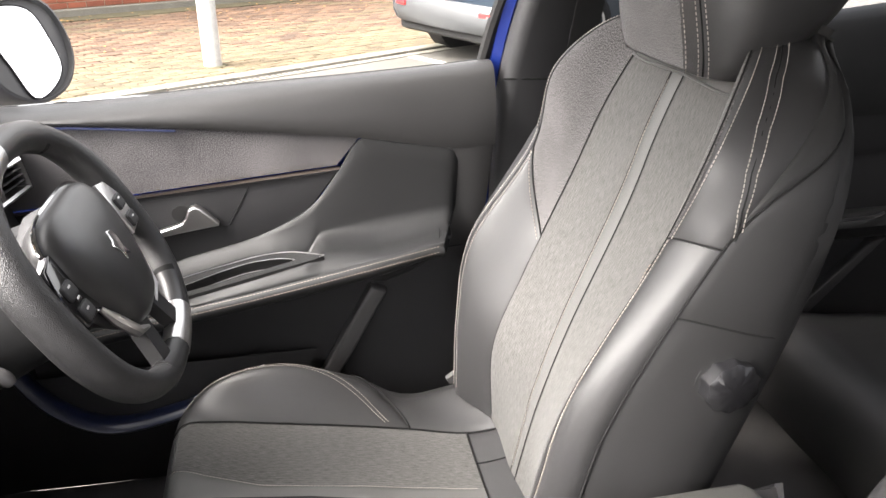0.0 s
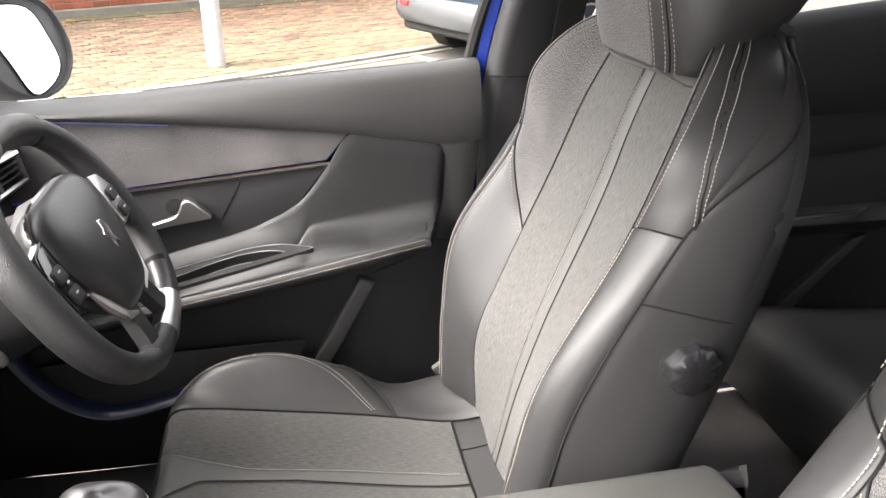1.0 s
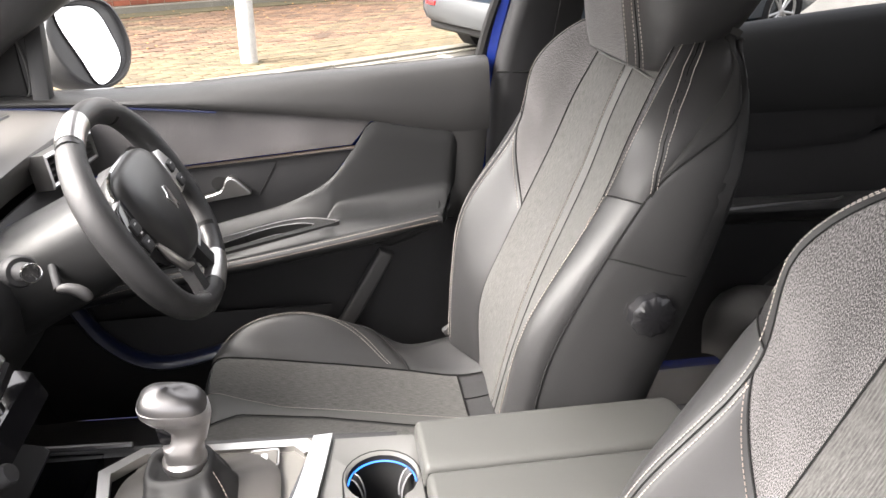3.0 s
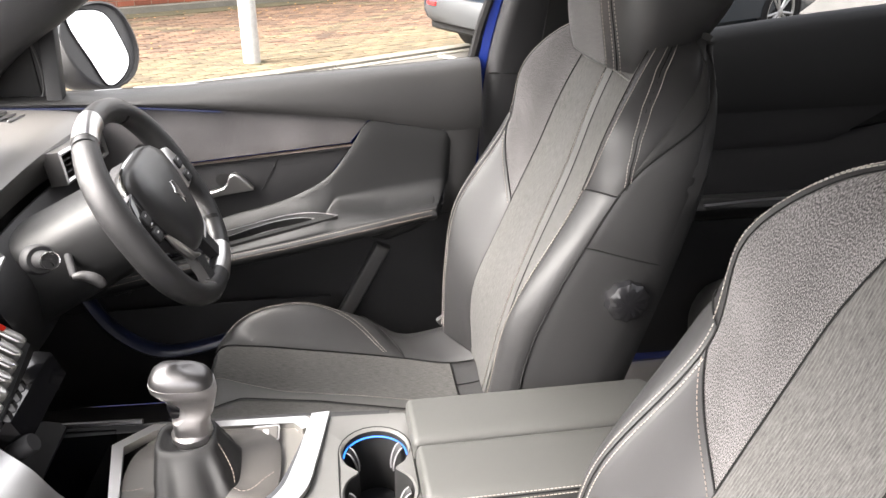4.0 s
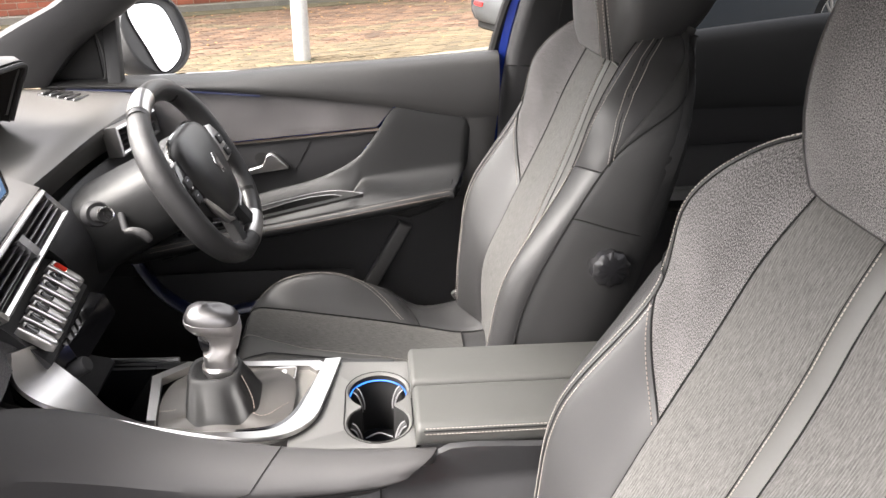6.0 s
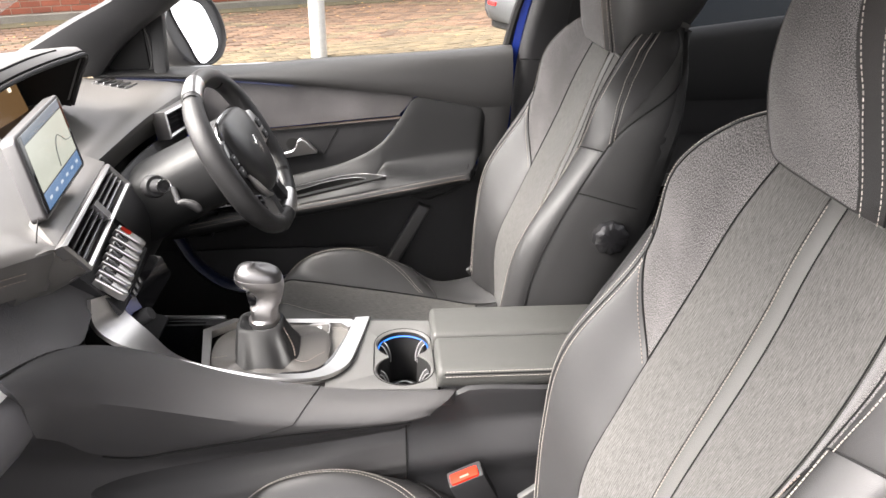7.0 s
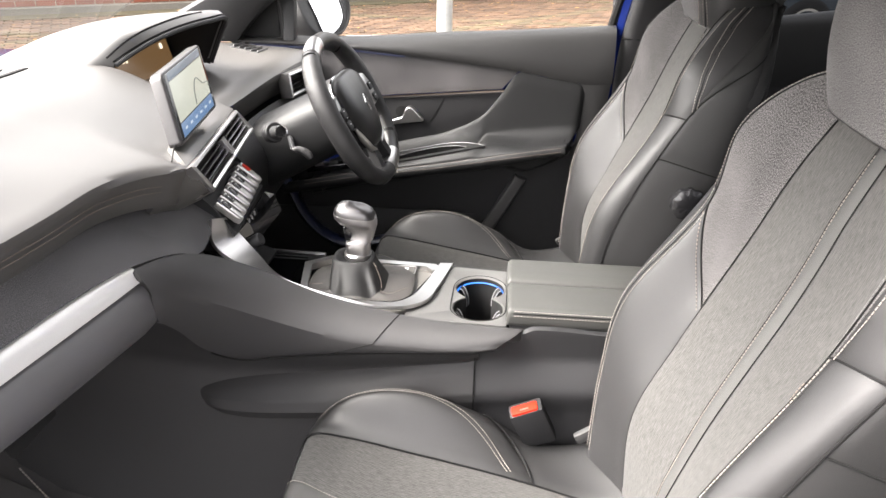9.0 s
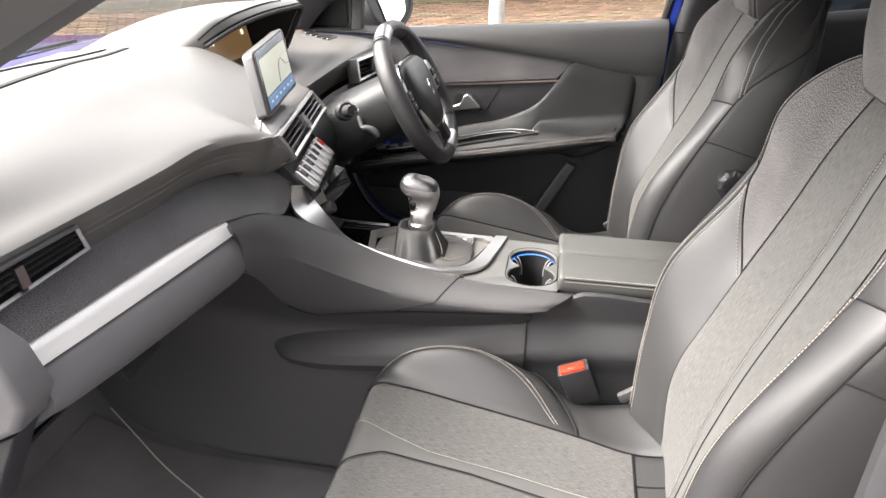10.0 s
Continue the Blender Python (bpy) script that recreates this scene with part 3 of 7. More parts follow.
    # cushion: x along the car, w across, z up; symmetrical about the middle
    def cpt(x, w, z):
        return np.array((x, yc + w, z))
    XS = [-0.60, -0.575, -0.52, -0.42, -0.30, -0.22, -0.13, -0.05]
    mid_z = [0.543, 0.596, 0.592, 0.580, 0.565, 0.554, 0.548, 0.566]
    ins_w = [0.145, 0.153, 0.157, 0.148, 0.136, 0.126, 0.106, 0.092]
    crest_w = [0.201, 0.208, 0.212, 0.217, 0.209, 0.203, 0.204, 0.199]
    crest_z = [0.526, 0.586, 0.634, 0.647, 0.607, 0.560, 0.575, 0.607]
    out_w = [0.20, 0.222, 0.245, 0.260, 0.262, 0.255, 0.25, 0.24]
    out_z = [0.46, 0.51, 0.56, 0.585, 0.570, 0.53, 0.53, 0.53]
    n = 40
    lines = [spl([cpt(x, 0, z) for x, z in zip(XS, mid_z)], n)]
    lines.append(spl([cpt(x, w, z + 0.006) for x, w, z in zip(XS, ins_w, mid_z)], n))
    lines.append(spl([cpt(x, w, z) for x, w, z in zip(XS, crest_w, crest_z)], n))
    lines.append(spl([cpt(x, w, z) for x, w, z in zip(XS, out_w, out_z)], n))
    lines.append(lines[3] + np.array((0, -0.005, -0.12)))

    def csurf(p, k):
        side = -1 if p < 0 else 1
        p = min(abs(p), 3.999)
        i = int(p)
        kk = min(int(k), n - 2)
        col = [l[kk] + (l[kk + 1] - l[kk]) * (k - kk) - np.array((0, yc, 0)) for l in lines]
        c = [col[1] * (1, -1, 1)] + col + [2 * col[4] - col[3]]
        a, b, cc, d = c[i], c[i + 1], c[i + 2], c[i + 3]
        t = p - i
        f = 0.75 if i else 1.0
        m1, m2 = (cc - a) * 0.5 * f, (d - b) * 0.5 * f
        v = (2 * t**3 - 3 * t**2 + 1) * b + (t**3 - 2 * t**2 + t) * m1 + (-2 * t**3 + 3 * t**2) * cc + (t**3 - t**2) * m2
        return np.array((v[0], side * v[1] + yc, v[2]))

    def cpatch(p0, p1, k0, k1, nu, nv):
        fp = [k if callable(k) else (lambda _, k=k: k) for k in (p0, p1)]
        fk = [k if callable(k) else (lambda _, k=k: k) for k in (k0, k1)]
        g = np.zeros((nv, nu, 3))
        for i in range(nv):
            v = i / (nv - 1)
            for j in range(nu):
                u = j / (nu - 1)
                kx = fk[0](u) * (1 - v) + fk[1](u) * v
                g[i, j] = csurf(fp[0](v) * (1 - u) + fp[1](v) * u, kx)
        return g

    K = n - 1
    x_to_k = lambda x: float(np.interp(x, lines[0][:, 0], np.arange(n)))
    cush = part("cushion", pad("cushion", cpatch(-3.9, 3.9, 0, K, 60, 30) - np.array((0, 0, 0.008)), 0.003, 0.002, True), SEAT_SIDE, seat)
    k0, k1, kb = x_to_k(-0.585), x_to_k(-0.135), x_to_k(-0.225)
    # band across the cushion: a leather strip that widens to the front corner
    mid_hi = lambda v: float(np.interp(v, (0, 0.3, 0.6, 0.85, 1), (0.057, 0.020, 0.010, -0.003, -0.017))) / 0.15
    mid_lo = lambda v: float(np.interp(v, (0, 0.15, 0.45, 0.75, 1), (-0.047, -0.004, -0.011, -0.032, -0.053))) / 0.15
    part("cloth_insert", pad("cloth_insert", cpatch(mid_hi, 1, k0, k1, 10, 36), 0.012, 0.005, True, 0.003), RIB, cush, "ribbed grey cloth insert")
    part("cloth_insert", pad("cloth_insert", cpatch(-1, mid_lo, k0, k1, 10, 36), 0.012, 0.005, True, 0.003), RIB, cush, "ribbed grey cloth insert")
    part("middle_strip", pad("middle_strip", cpatch(mid_lo, mid_hi, k0, k1, 7, 36), 0.012, 0.003, True), LEATHER_PALE, cush, "charcoal leather strip down the cushion")
    part("stitching", stitches("stitching", [csurf(mid_hi(v) - 0.03, k0 + (k1 - k0) * v) + np.array((0, 0, 0.002)) for v in np.linspace(0.0, 0.98, 80)]), THREAD, cush)
    part("front_panel", pad("front_panel", cpatch(-2, 2, 0, k0, 24, 5), 0.012, 0.003, True), LEATHER, cush)
    part("rear_panel", pad("rear_panel", cpatch(-1, 1, k1, K, 16, 8), 0.012, 0.006, True), LEATHER, cush)
    for side in (-1, 1):
        fl = side > 0
        part("thigh_bolster", pad("thigh_bolster", cpatch(side * 1, side * 2.6, 0.3, lambda u: kb - 5.0 * u * u, 16, 30), 0.012, 0.006, fl, 0.002), LEATHER, cush)
        part("hip_panel", pad("hip_panel", cpatch(side * 1, side * 2.6, lambda u: kb - 5.0 * u * u, K, 16, 14), 0.012, 0.006, fl), LEATHER, cush)
        part("side_trim", pad("side_trim", cpatch(side * 2.6, side * 3.95, 0.3, K, 10, 30), 0.012, 0.004, fl), SEAT_SIDE, cush)
        kx0, kx1 = x_to_k(-0.42), x_to_k(-0.262)
        for off, kk in ((0.0, 0.0), (0.10, 0.45)):
            arc = [csurf(side * (1.95 + off), k) for k in np.linspace(1.0, kx0 + kk, 50)] + [csurf(side * (1.95 + off - (0.9 + off) * t**2.2), kx0 + kk + (kx1 - kx0) * t**0.8) for t in np.linspace(0.02, 1, 40)]
            part("stitching", stitches("stitching", np.array(arc) + np.array((0, side * 0.0015, 0.0036))), THREAD, cush)
        part("seam", tube("seam", [csurf(side * (1.0 + 1.6 * u), kb - 5.0 * u * u) + np.array((0, 0, 0.001)) for u in np.linspace(0, 1, 30)], 0.0013, 6), PIPING, cush)
        part("seam", tube("seam", [csurf(side * 1.0, k) for k in np.linspace(1, K, 50)], 0.0013, 6), PIPING, cush)
    part("seam", tube("seam", [csurf(mid_lo(v), k0 + (k1 - k0) * v) + np.array((0, 0, 0.001)) for v in np.linspace(0, 1, 50)], 0.0012, 6), PIPING, cush)
    part("seam", tube("seam", [csurf(p, k1) + np.array((0, 0, 0.001)) for p in np.linspace(-1, 1, 30)], 0.0014, 6), PIPING, cush)
    part("seam", tube("seam", [csurf(0.35, k) + np.array((0, 0, 0.001)) for k in np.linspace(k1, K, 12)], 0.0012, 6), PIPING, cush)
    # base and rails
    part("seat_base", box_mesh("seat_base", (0.44, 0.42, 0.10), pose(-0.31, yc, 0.435), 0.015), PLASTIC, seat)
    for dy in (-0.19, 0.19):
        part("rail", box_mesh("rail", (0.50, 0.035, 0.06), pose(-0.33, yc + dy, 0.36), 0.006), SMOKED, seat)
    # faceted recline knob on the inboard flank
    near = -1
    hub = np.array((0.040, yc + near * 0.266, 0.893))
    knob = part("recline_knob", lathe("recline_knob", [(0.030, -0.02), (0.031, 0.002), (0.030, 0.016), (0.022, 0.021), (0.0, 0.021)], Matrix.Translation(hub) @ pose(0, 0, 0, 90), 40, 10, 0.10), KNOB_BLACK, seat, "faceted glossy black recline knob")
    part("knob_rim", lathe("knob_rim", [(0.036, -0.03), (0.036, -0.004), (0.034, 0.0), (0.030, 0.0)], Matrix.Translation(hub) @ pose(0, 0, 0, 90), 32), PLASTIC, knob)
    return seat


driver_seat = build_seat(SEAT_Y, "black leather driver's seat with ribbed grey cloth centre and cream stitching")
passenger_seat = copy_thing(driver_seat, pose(0.012, -0.373, 0.325))
passenger_seat["label"] = "black leather passenger seat with ribbed grey cloth and worn seam"
# the recline knob is on the driver's seat alone
for piece in [p for p in passenger_seat.children_recursive if p.name.startswith(("recline_knob", "knob_rim"))]:
    bpy.data.objects.remove(piece)

# ---- car shell ----


def loose(name, me, mat, label, category="car body"):
    return single(name, me, mat, label, category, kind="structure")


floor_rows = [[(-1.25, y, 0.56), (-1.12, y, 0.41), (-1.0, y, 0.365), (-0.4, y, 0.345), (0.3, y, 0.345), (0.6, y, 0.35), (1.3, y, 0.36)] for y in (-0.70, -0.4, -0.12, 0.12, 0.4, 0.72)]
loose("floor", pad("floor", surf(floor_rows, 30, 16), 0.03, 0.002), CARPET, "black carpeted car floor", "floor")
roof_rows = [[(-0.62, y, 1.46 - dz), (-0.3, y, 1.53 - dz), (0.4, y, 1.56 - dz), (1.2, y, 1.54 - dz), (1.75, y, 1.46 - dz)] for y, dz in ((-0.60, 0.06), (-0.45, 0.01), (0, 0), (0.45, 0.01), (0.60, 0.06))]
loose("ceiling", pad("ceiling", surf(roof_rows, 24, 16), 0.012, 0.002, True), LINER, "pale grey cloth headliner", "ceiling")
roof_out = surf([[(x - (0.06 if x < 0 else -0.06) * (x < -0.5), y * 1.08, z + 0.045) for x, y, z in row] for row in roof_rows], 24, 16)
loose("roof_skin", pad("roof_skin", roof_out, 0.006, 0.002, False), PAINT, "blue painted roof panel", "roof")


def pillar(name, line, w, t, mat, label, out=None):
    """A trimmed post along line: w across the car's length, t across its width."""
    c = spl(line, 24)
    loops = []
    for k, p in enumerate(c):
        lp = []
        for a, b in round_rect(w if np.isscalar(w) else w[0] + (w[1] - w[0]) * k / 23, t, min(t, w if np.isscalar(w) else min(w)) * 0.35, 4):
            lp.append((p[0] + a, p[1] + b, p[2]))
        loops.append(lp)
    return loose(name, rings(name, loops), mat, label, "pillar")


def slanted(name, lo, hi, mat, label, r=0.01):
    """A windscreen pillar: a skin between two edges, one above the other, with depth across the car."""
    a, b = spl(lo, 20), spl(hi, 20)
    s = 1 if a[0][1] > 0 else -1
    loops = []
    for p, q in zip(a, b):
        d = q - p
        loops.append([p, p + d * 0.12 + (0, -s * 0.016, 0), p + d * 0.5 + (0, -s * 0.026, 0), p + d * 0.88 + (0, -s * 0.018, 0), q, q + (0, s * 0.05, 0.0), p + d * 0.5 + (0, s * 0.075, 0), p + (0, s * 0.05, 0)])
    return loose(name, rings(name, loops), mat, label, "pillar")


slanted("a_pillar_right", [(-0.985, 0.745, 1.03), (-0.935, 0.742, 1.088), (-0.877, 0.738, 1.135), (-0.80, 0.725, 1.184), (-0.45, 0.62, 1.45)], [(-1.24, 0.735, 1.04), (-1.0, 0.72, 1.167), (-0.935, 0.71, 1.197), (-0.57, 0.60, 1.46)], PLASTIC, "charcoal plastic trim of the windscreen pillar")
slanted("a_pillar_left", [(-1.18, -0.735, 1.005), (-0.80, -0.72, 1.193), (-0.60, -0.70, 1.303), (-0.35, -0.62, 1.45)], [(-1.26, -0.735, 1.02), (-0.875, -0.72, 1.215), (-0.665, -0.70, 1.335), (-0.45, -0.61, 1.47)], PLASTIC_MID, "charcoal plastic trim of the near windscreen pillar")
loose("pillar_skin", tube("pillar_skin", spl([(-1.24, -0.79, 1.04), (-0.86, -0.775, 1.235), (-0.65, -0.755, 1.35), (-0.40, -0.67, 1.49)], 20), 0.035, 10), PAINT, "blue painted windscreen pillar", "pillar")
loose("seal_left", tube("seal_left", spl([(-1.18, -0.765, 1.025), (-0.80, -0.75, 1.209), (-0.60, -0.73, 1.319), (-0.35, -0.65, 1.465)], 20), 0.013, 8), RUBBER, "black rubber door seal", "seal")
# windscreen
ws = surf([[(-1.38, -0.72, 1.03), (-1.44, 0, 1.04), (-1.38, 0.72, 1.03)], [(-1.0, -0.68, 1.26), (-1.05, 0, 1.28), (-1.0, 0.68, 1.26)], [(-0.60, -0.60, 1.46), (-0.64, 0, 1.50), (-0.60, 0.60, 1.46)]], 20, 14)
windscreen = loose("windscreen", pad("windscreen", ws, 0.005, 0.001), GLASS, "clear curved windscreen", "window")
windscreen.visible_shadow = False
# near side: door sill, rear pillar and the shut face
loose("sill_left", box_mesh("sill_left", (1.5, 0.10, 0.20), pose(-0.45, -0.76, 0.32), 0.03, 3), PAINT, "blue painted door sill with trim", "sill")
pillar("b_pillar_left", [(0.06, -0.80, 0.25), (0.045, -0.80, 0.75), (0.06, -0.785, 1.05), (0.12, -0.72, 1.35), (0.15, -0.64, 1.47)], 0.10, 0.07, PAINT, "blue painted pillar of the near door opening")
loose("b_pillar_seal", tube("b_pillar_seal", spl([(0.012, -0.750, 0.30), (-0.004, -0.748, 0.75), (0.004, -0.742, 1.02), (0.062, -0.69, 1.34), (0.12, -0.61, 1.46)], 24), 0.018, 10, flat=1.4), PLASTIC, "grey rubber seal along the near pillar", "seal")
loose("b_pillar_trim_left", tube("b_pillar_trim_left", spl([(0.06, -0.72, 0.30), (0.045, -0.72, 0.75), (0.055, -0.71, 1.02), (0.085, -0.63, 1.34), (0.14, -0.57, 1.46)], 24), 0.035, 10), PLASTIC_MID, "charcoal trim of the near pillar", "pillar")
# far side pillar with painted edge, trim and belt
pillar("b_pillar_right", [(0.085, 0.80, 0.30), (0.05, 0.80, 0.75), (0.055, 0.795, 1.06), (0.11, 0.72, 1.33), (0.15, 0.63, 1.47)], 0.13, 0.07, PLASTIC, "black plastic trim of the far pillar")
loose("b_pillar_paint", tube("b_pillar_paint", spl([(0.02, 0.83, 0.30), (-0.018, 0.83, 0.75), (-0.012, 0.825, 1.06), (0.04, 0.75, 1.33), (0.09, 0.66, 1.47)], 20), 0.022, 8), PAINT, "blue painted edge of the far pillar", "pillar")
loose("pillar_seam", tube("pillar_seam", [(-0.012, 0.7635, 1.0625), (0.05, 0.758, 1.0615), (0.12, 0.757, 1.060)], 0.0018, 6), PIPING, "dark joint between the trims of the far pillar", "trim")
seat_belt = thing("seat_belt", "black woven seat belt hanging down the far pillar", "seat belt", at=(0.09, 0.74, 1.3))
belt = spl([(0.13, 0.66, 1.40), (0.115, 0.715, 1.20), (0.10, 0.745, 0.95), (0.09, 0.76, 0.5)], 20)
part("webbing", pad("webbing", np.stack([belt + (-0.024, 0, 0), belt + (0.024, 0, 0)], 1), 0.0015, 0.0005, True), RUBBER, seat_belt)
part("belt_guide", box_mesh("belt_guide", (0.07, 0.02, 0.05), pose(0.13, 0.675, 1.40, 12), 0.008), PLASTIC, seat_belt)
# closing parts
loose("bulkhead", box_mesh("bulkhead", (0.06, 1.5, 0.70), pose(-1.33, 0, 0.68), 0.01), CARPET, "black carpeted bulkhead below the dashboard", "wall")
bonnet = surf([[(-1.36, y, 1.0), (-1.8, y, 1.0 - abs(y) * 0.03), (-2.3, y * 0.95, 0.93)] for y in (-0.8, -0.4, 0, 0.4, 0.8)], 14, 14)
loose("bonnet", pad("bonnet", bonnet, 0.01, 0.01, True), PAINT, "blue painted bonnet seen through the windscreen", "bonnet")
loose("scuttle", pad("scuttle", surf([[(-1.30, y, 1.015), (-1.36, y, 1.012), (-1.44, y, 1.02)] for y in (-0.75, 0, 0.75)], 8, 14), 0.02, 0.002, True), PLASTIC, "black plastic panel at the foot of the windscreen", "panel")
wiper = thing("wiper", "black windscreen wiper resting at the foot of the glass", "wiper", at=(-1.40, 0.1, 1.05))
part("wiper_arm", tube("wiper_arm", spl([(-1.46, -0.55, 1.025), (-1.47, -0.2, 1.03), (-1.47, 0.15, 1.03)], 16), 0.007, 6), RUBBER, wiper)
part("wiper_blade", tube("wiper_blade", spl([(-1.44, -0.5, 1.032), (-1.45, -0.1, 1.04), (-1.45, 0.4, 1.035)], 16), 0.006, 6), RUBBER, wiper)
loose("shell_right", box_mesh("shell_right", (2.9, 0.05, 0.62), pose(0.2, 0.875, 0.55), 0.02), PAINT, "blue painted lower body side", "car body")
loose("tail_wall", box_mesh("tail_wall", (0.06, 1.5, 0.8), pose(1.75, 0, 0.75), 0.01), PLASTIC, "dark rear bulkhead of the cabin", "wall")
loose("rear_window", pad("rear_window", surf([[(1.78, -0.6, 1.15), (1.80, 0, 1.15), (1.78, 0.6, 1.15)], [(1.72, -0.55, 1.44), (1.74, 0, 1.46), (1.72, 0.55, 1.44)]], 8, 6), 0.005, 0.001), TINTED, "rear window", "window")
loose("shell_rear_left", pad("shell_rear_left", surf([[(0.12, -0.80, z), (0.9, -0.80, z), (1.75, -0.72, z)] for z in (0.3, 0.7, 1.12)], 12, 6), 0.05, 0.004), PLASTIC, "dark trimmed rear side of the cabin", "wall")

# ---- driver's door ----
DX = [-1.0, -0.70, -0.48, -0.26, -0.09, -0.028]
TOPZ = [1.036, 1.041, 1.057, 1.070, 1.082, 1.088]
LOWZ = [1.028, 1.021, 1.003, 0.978, 0.951, 0.955]
door = thing("car_door", "black driver's door with grey cloth insert and blue painted frame", "car door", at=(-0.5, 0.8, 0.33))
cap_rows = []
for y, f in ((0.815, 1.0), (0.795, 1.02), (0.772, 0.97), (0.752, 0.70), (0.742, 0.35), (0.742, 0.0)):
    cap_rows.append([(x, y, lz + (tz - lz) * f) for x, tz, lz in zip(DX, TOPZ, LOWZ)])
part("sill_cap", pad("sill_cap", surf(cap_rows, 40, 20), 0.01, 0.003, True), SOFT, door, "soft grained black window sill")
strip_z = lambda x: 0.898 + (x + 0.626) * (0.029 / 0.329)
cloth = surf([[(x, 0.752, z) for x, z in zip(DX[:4] + [-0.262], LOWZ[:4] + [0.977])], [(x, 0.754, (z + strip_z(x)) / 2) for x, z in zip(DX[:3] + [-0.285, -0.283], LOWZ[:3] + [0.975, 0.975])], [(x, 0.752, strip_z(x) + 0.004) for x in (-1.0, -0.7, -0.48, -0.31, -0.302)]], 30, 10)
part("cloth_insert", pad("cloth_insert", cloth, 0.01, 0.003, True), DOOR_CLOTH, door, "dark heathered cloth insert")
trim = np.array([[(x, 0.744, strip_z(x) + dz) for x in np.linspace(-1.0, -0.297, 16)] for dz in (0.0017, -0.0017)])
part("trim_strip", pad("trim_strip", trim, 0.008, 0.0025, True), COPPER, door, "thin copper and chrome trim strip")
part("ambient_strip", pad("ambient_strip", np.array([[(x, 0.7405, np.interp(x, DX, LOWZ) - 0.003 + dz) for x in np.linspace(-0.95, -0.55, 14)] for dz in (0.0012, -0.0012)]), 0.004, 0.001, True), glow("door_blue_light", (0.01, 0.04, 0.22), 0.06), door, "blue ambient light strip under the sill")
# dark field with the release lever
field = plate("lever_field", [(-1.0, 0.862), (-0.9, 0.872), (-0.30, 0.920), (-0.31, 0.905), (-0.355, 0.850), (-0.41, 0.818), (-0.50, 0.79), (-0.70, 0.74), (-1.0, 0.70)], lambda a, b, h: (a, 0.765 - h, b), 0.012, 0.003)
part("lever_field", field, PLASTIC, door)
pod = plate("lever_pod", [(-0.72, 0.880), (-0.449, 0.903), (-0.487, 0.836), (-0.56, 0.822), (-0.72, 0.795)], lambda a, b, h: (a, 0.7644 - h, b), 0.012, 0.001)
part("lever_pod", pod, PLASTIC, door, "satin black lever surround")
part("seam", tube("seam", [(-0.449, 0.7523, 0.902), (-0.487, 0.7523, 0.836)], 0.0010, 6), PIPING, door)
# flat black plate stands in for the shaded hollow behind the lever
cup = plate("lever_cup", [(-0.561 + 0.016 * math.cos(w), 0.862 + 0.0145 * math.sin(w)) for w in np.linspace(0, 2 * math.pi, 24, endpoint=False)], lambda a, b, h: (a, 0.7535 - h, b), 0.0022, 0.0005)
part("lever_cup", cup, PIPING, door, "flat black patch for the shaded finger cup")
# the lever: a slim bar that rises into a rounded grip
grip = [(-0.700, 0.812), (-0.608, 0.837), (-0.575, 0.846), (-0.562, 0.850), (-0.555, 0.857), (-0.550, 0.871), (-0.544, 0.878), (-0.536, 0.880), (-0.528, 0.876), (-0.515, 0.862), (-0.502, 0.847), (-0.503, 0.842), (-0.560, 0.834), (-0.609, 0.826), (-0.700, 0.802)]
part("release_lever", plate("release_lever", grip, lambda a, b, h: (a, 0.747 - h * (0.75 + 6 * max(0, b - 0.845)), b), 0.015, 0.0045, 6), SILVER, door, "satin silver door release lever")
# padded upper panel that flows into the armrest
CX = [-0.80, -0.72, -0.57, -0.425, -0.352, -0.299, -0.262, -0.20, -0.145, -0.112, -0.100, -0.093]
CZ = [0.716, 0.738, 0.784, 0.822, 0.860, 0.925, 0.974, 0.966, 0.958, 0.9525, 0.946, 0.928]
AX, AZ = [-0.80, -0.67, -0.447, -0.244, -0.145, -0.10], [0.698, 0.724, 0.760, 0.798, 0.811, 0.814]
RX, RZ = [-0.76, -0.70, -0.58, -0.473, -0.425, -0.385, -0.334], [0.711, 0.727, 0.760, 0.787, 0.793, 0.792, 0.783]
curve = spl([(x, 0, z) for x, z in zip(CX, CZ)], 200)
cols = []
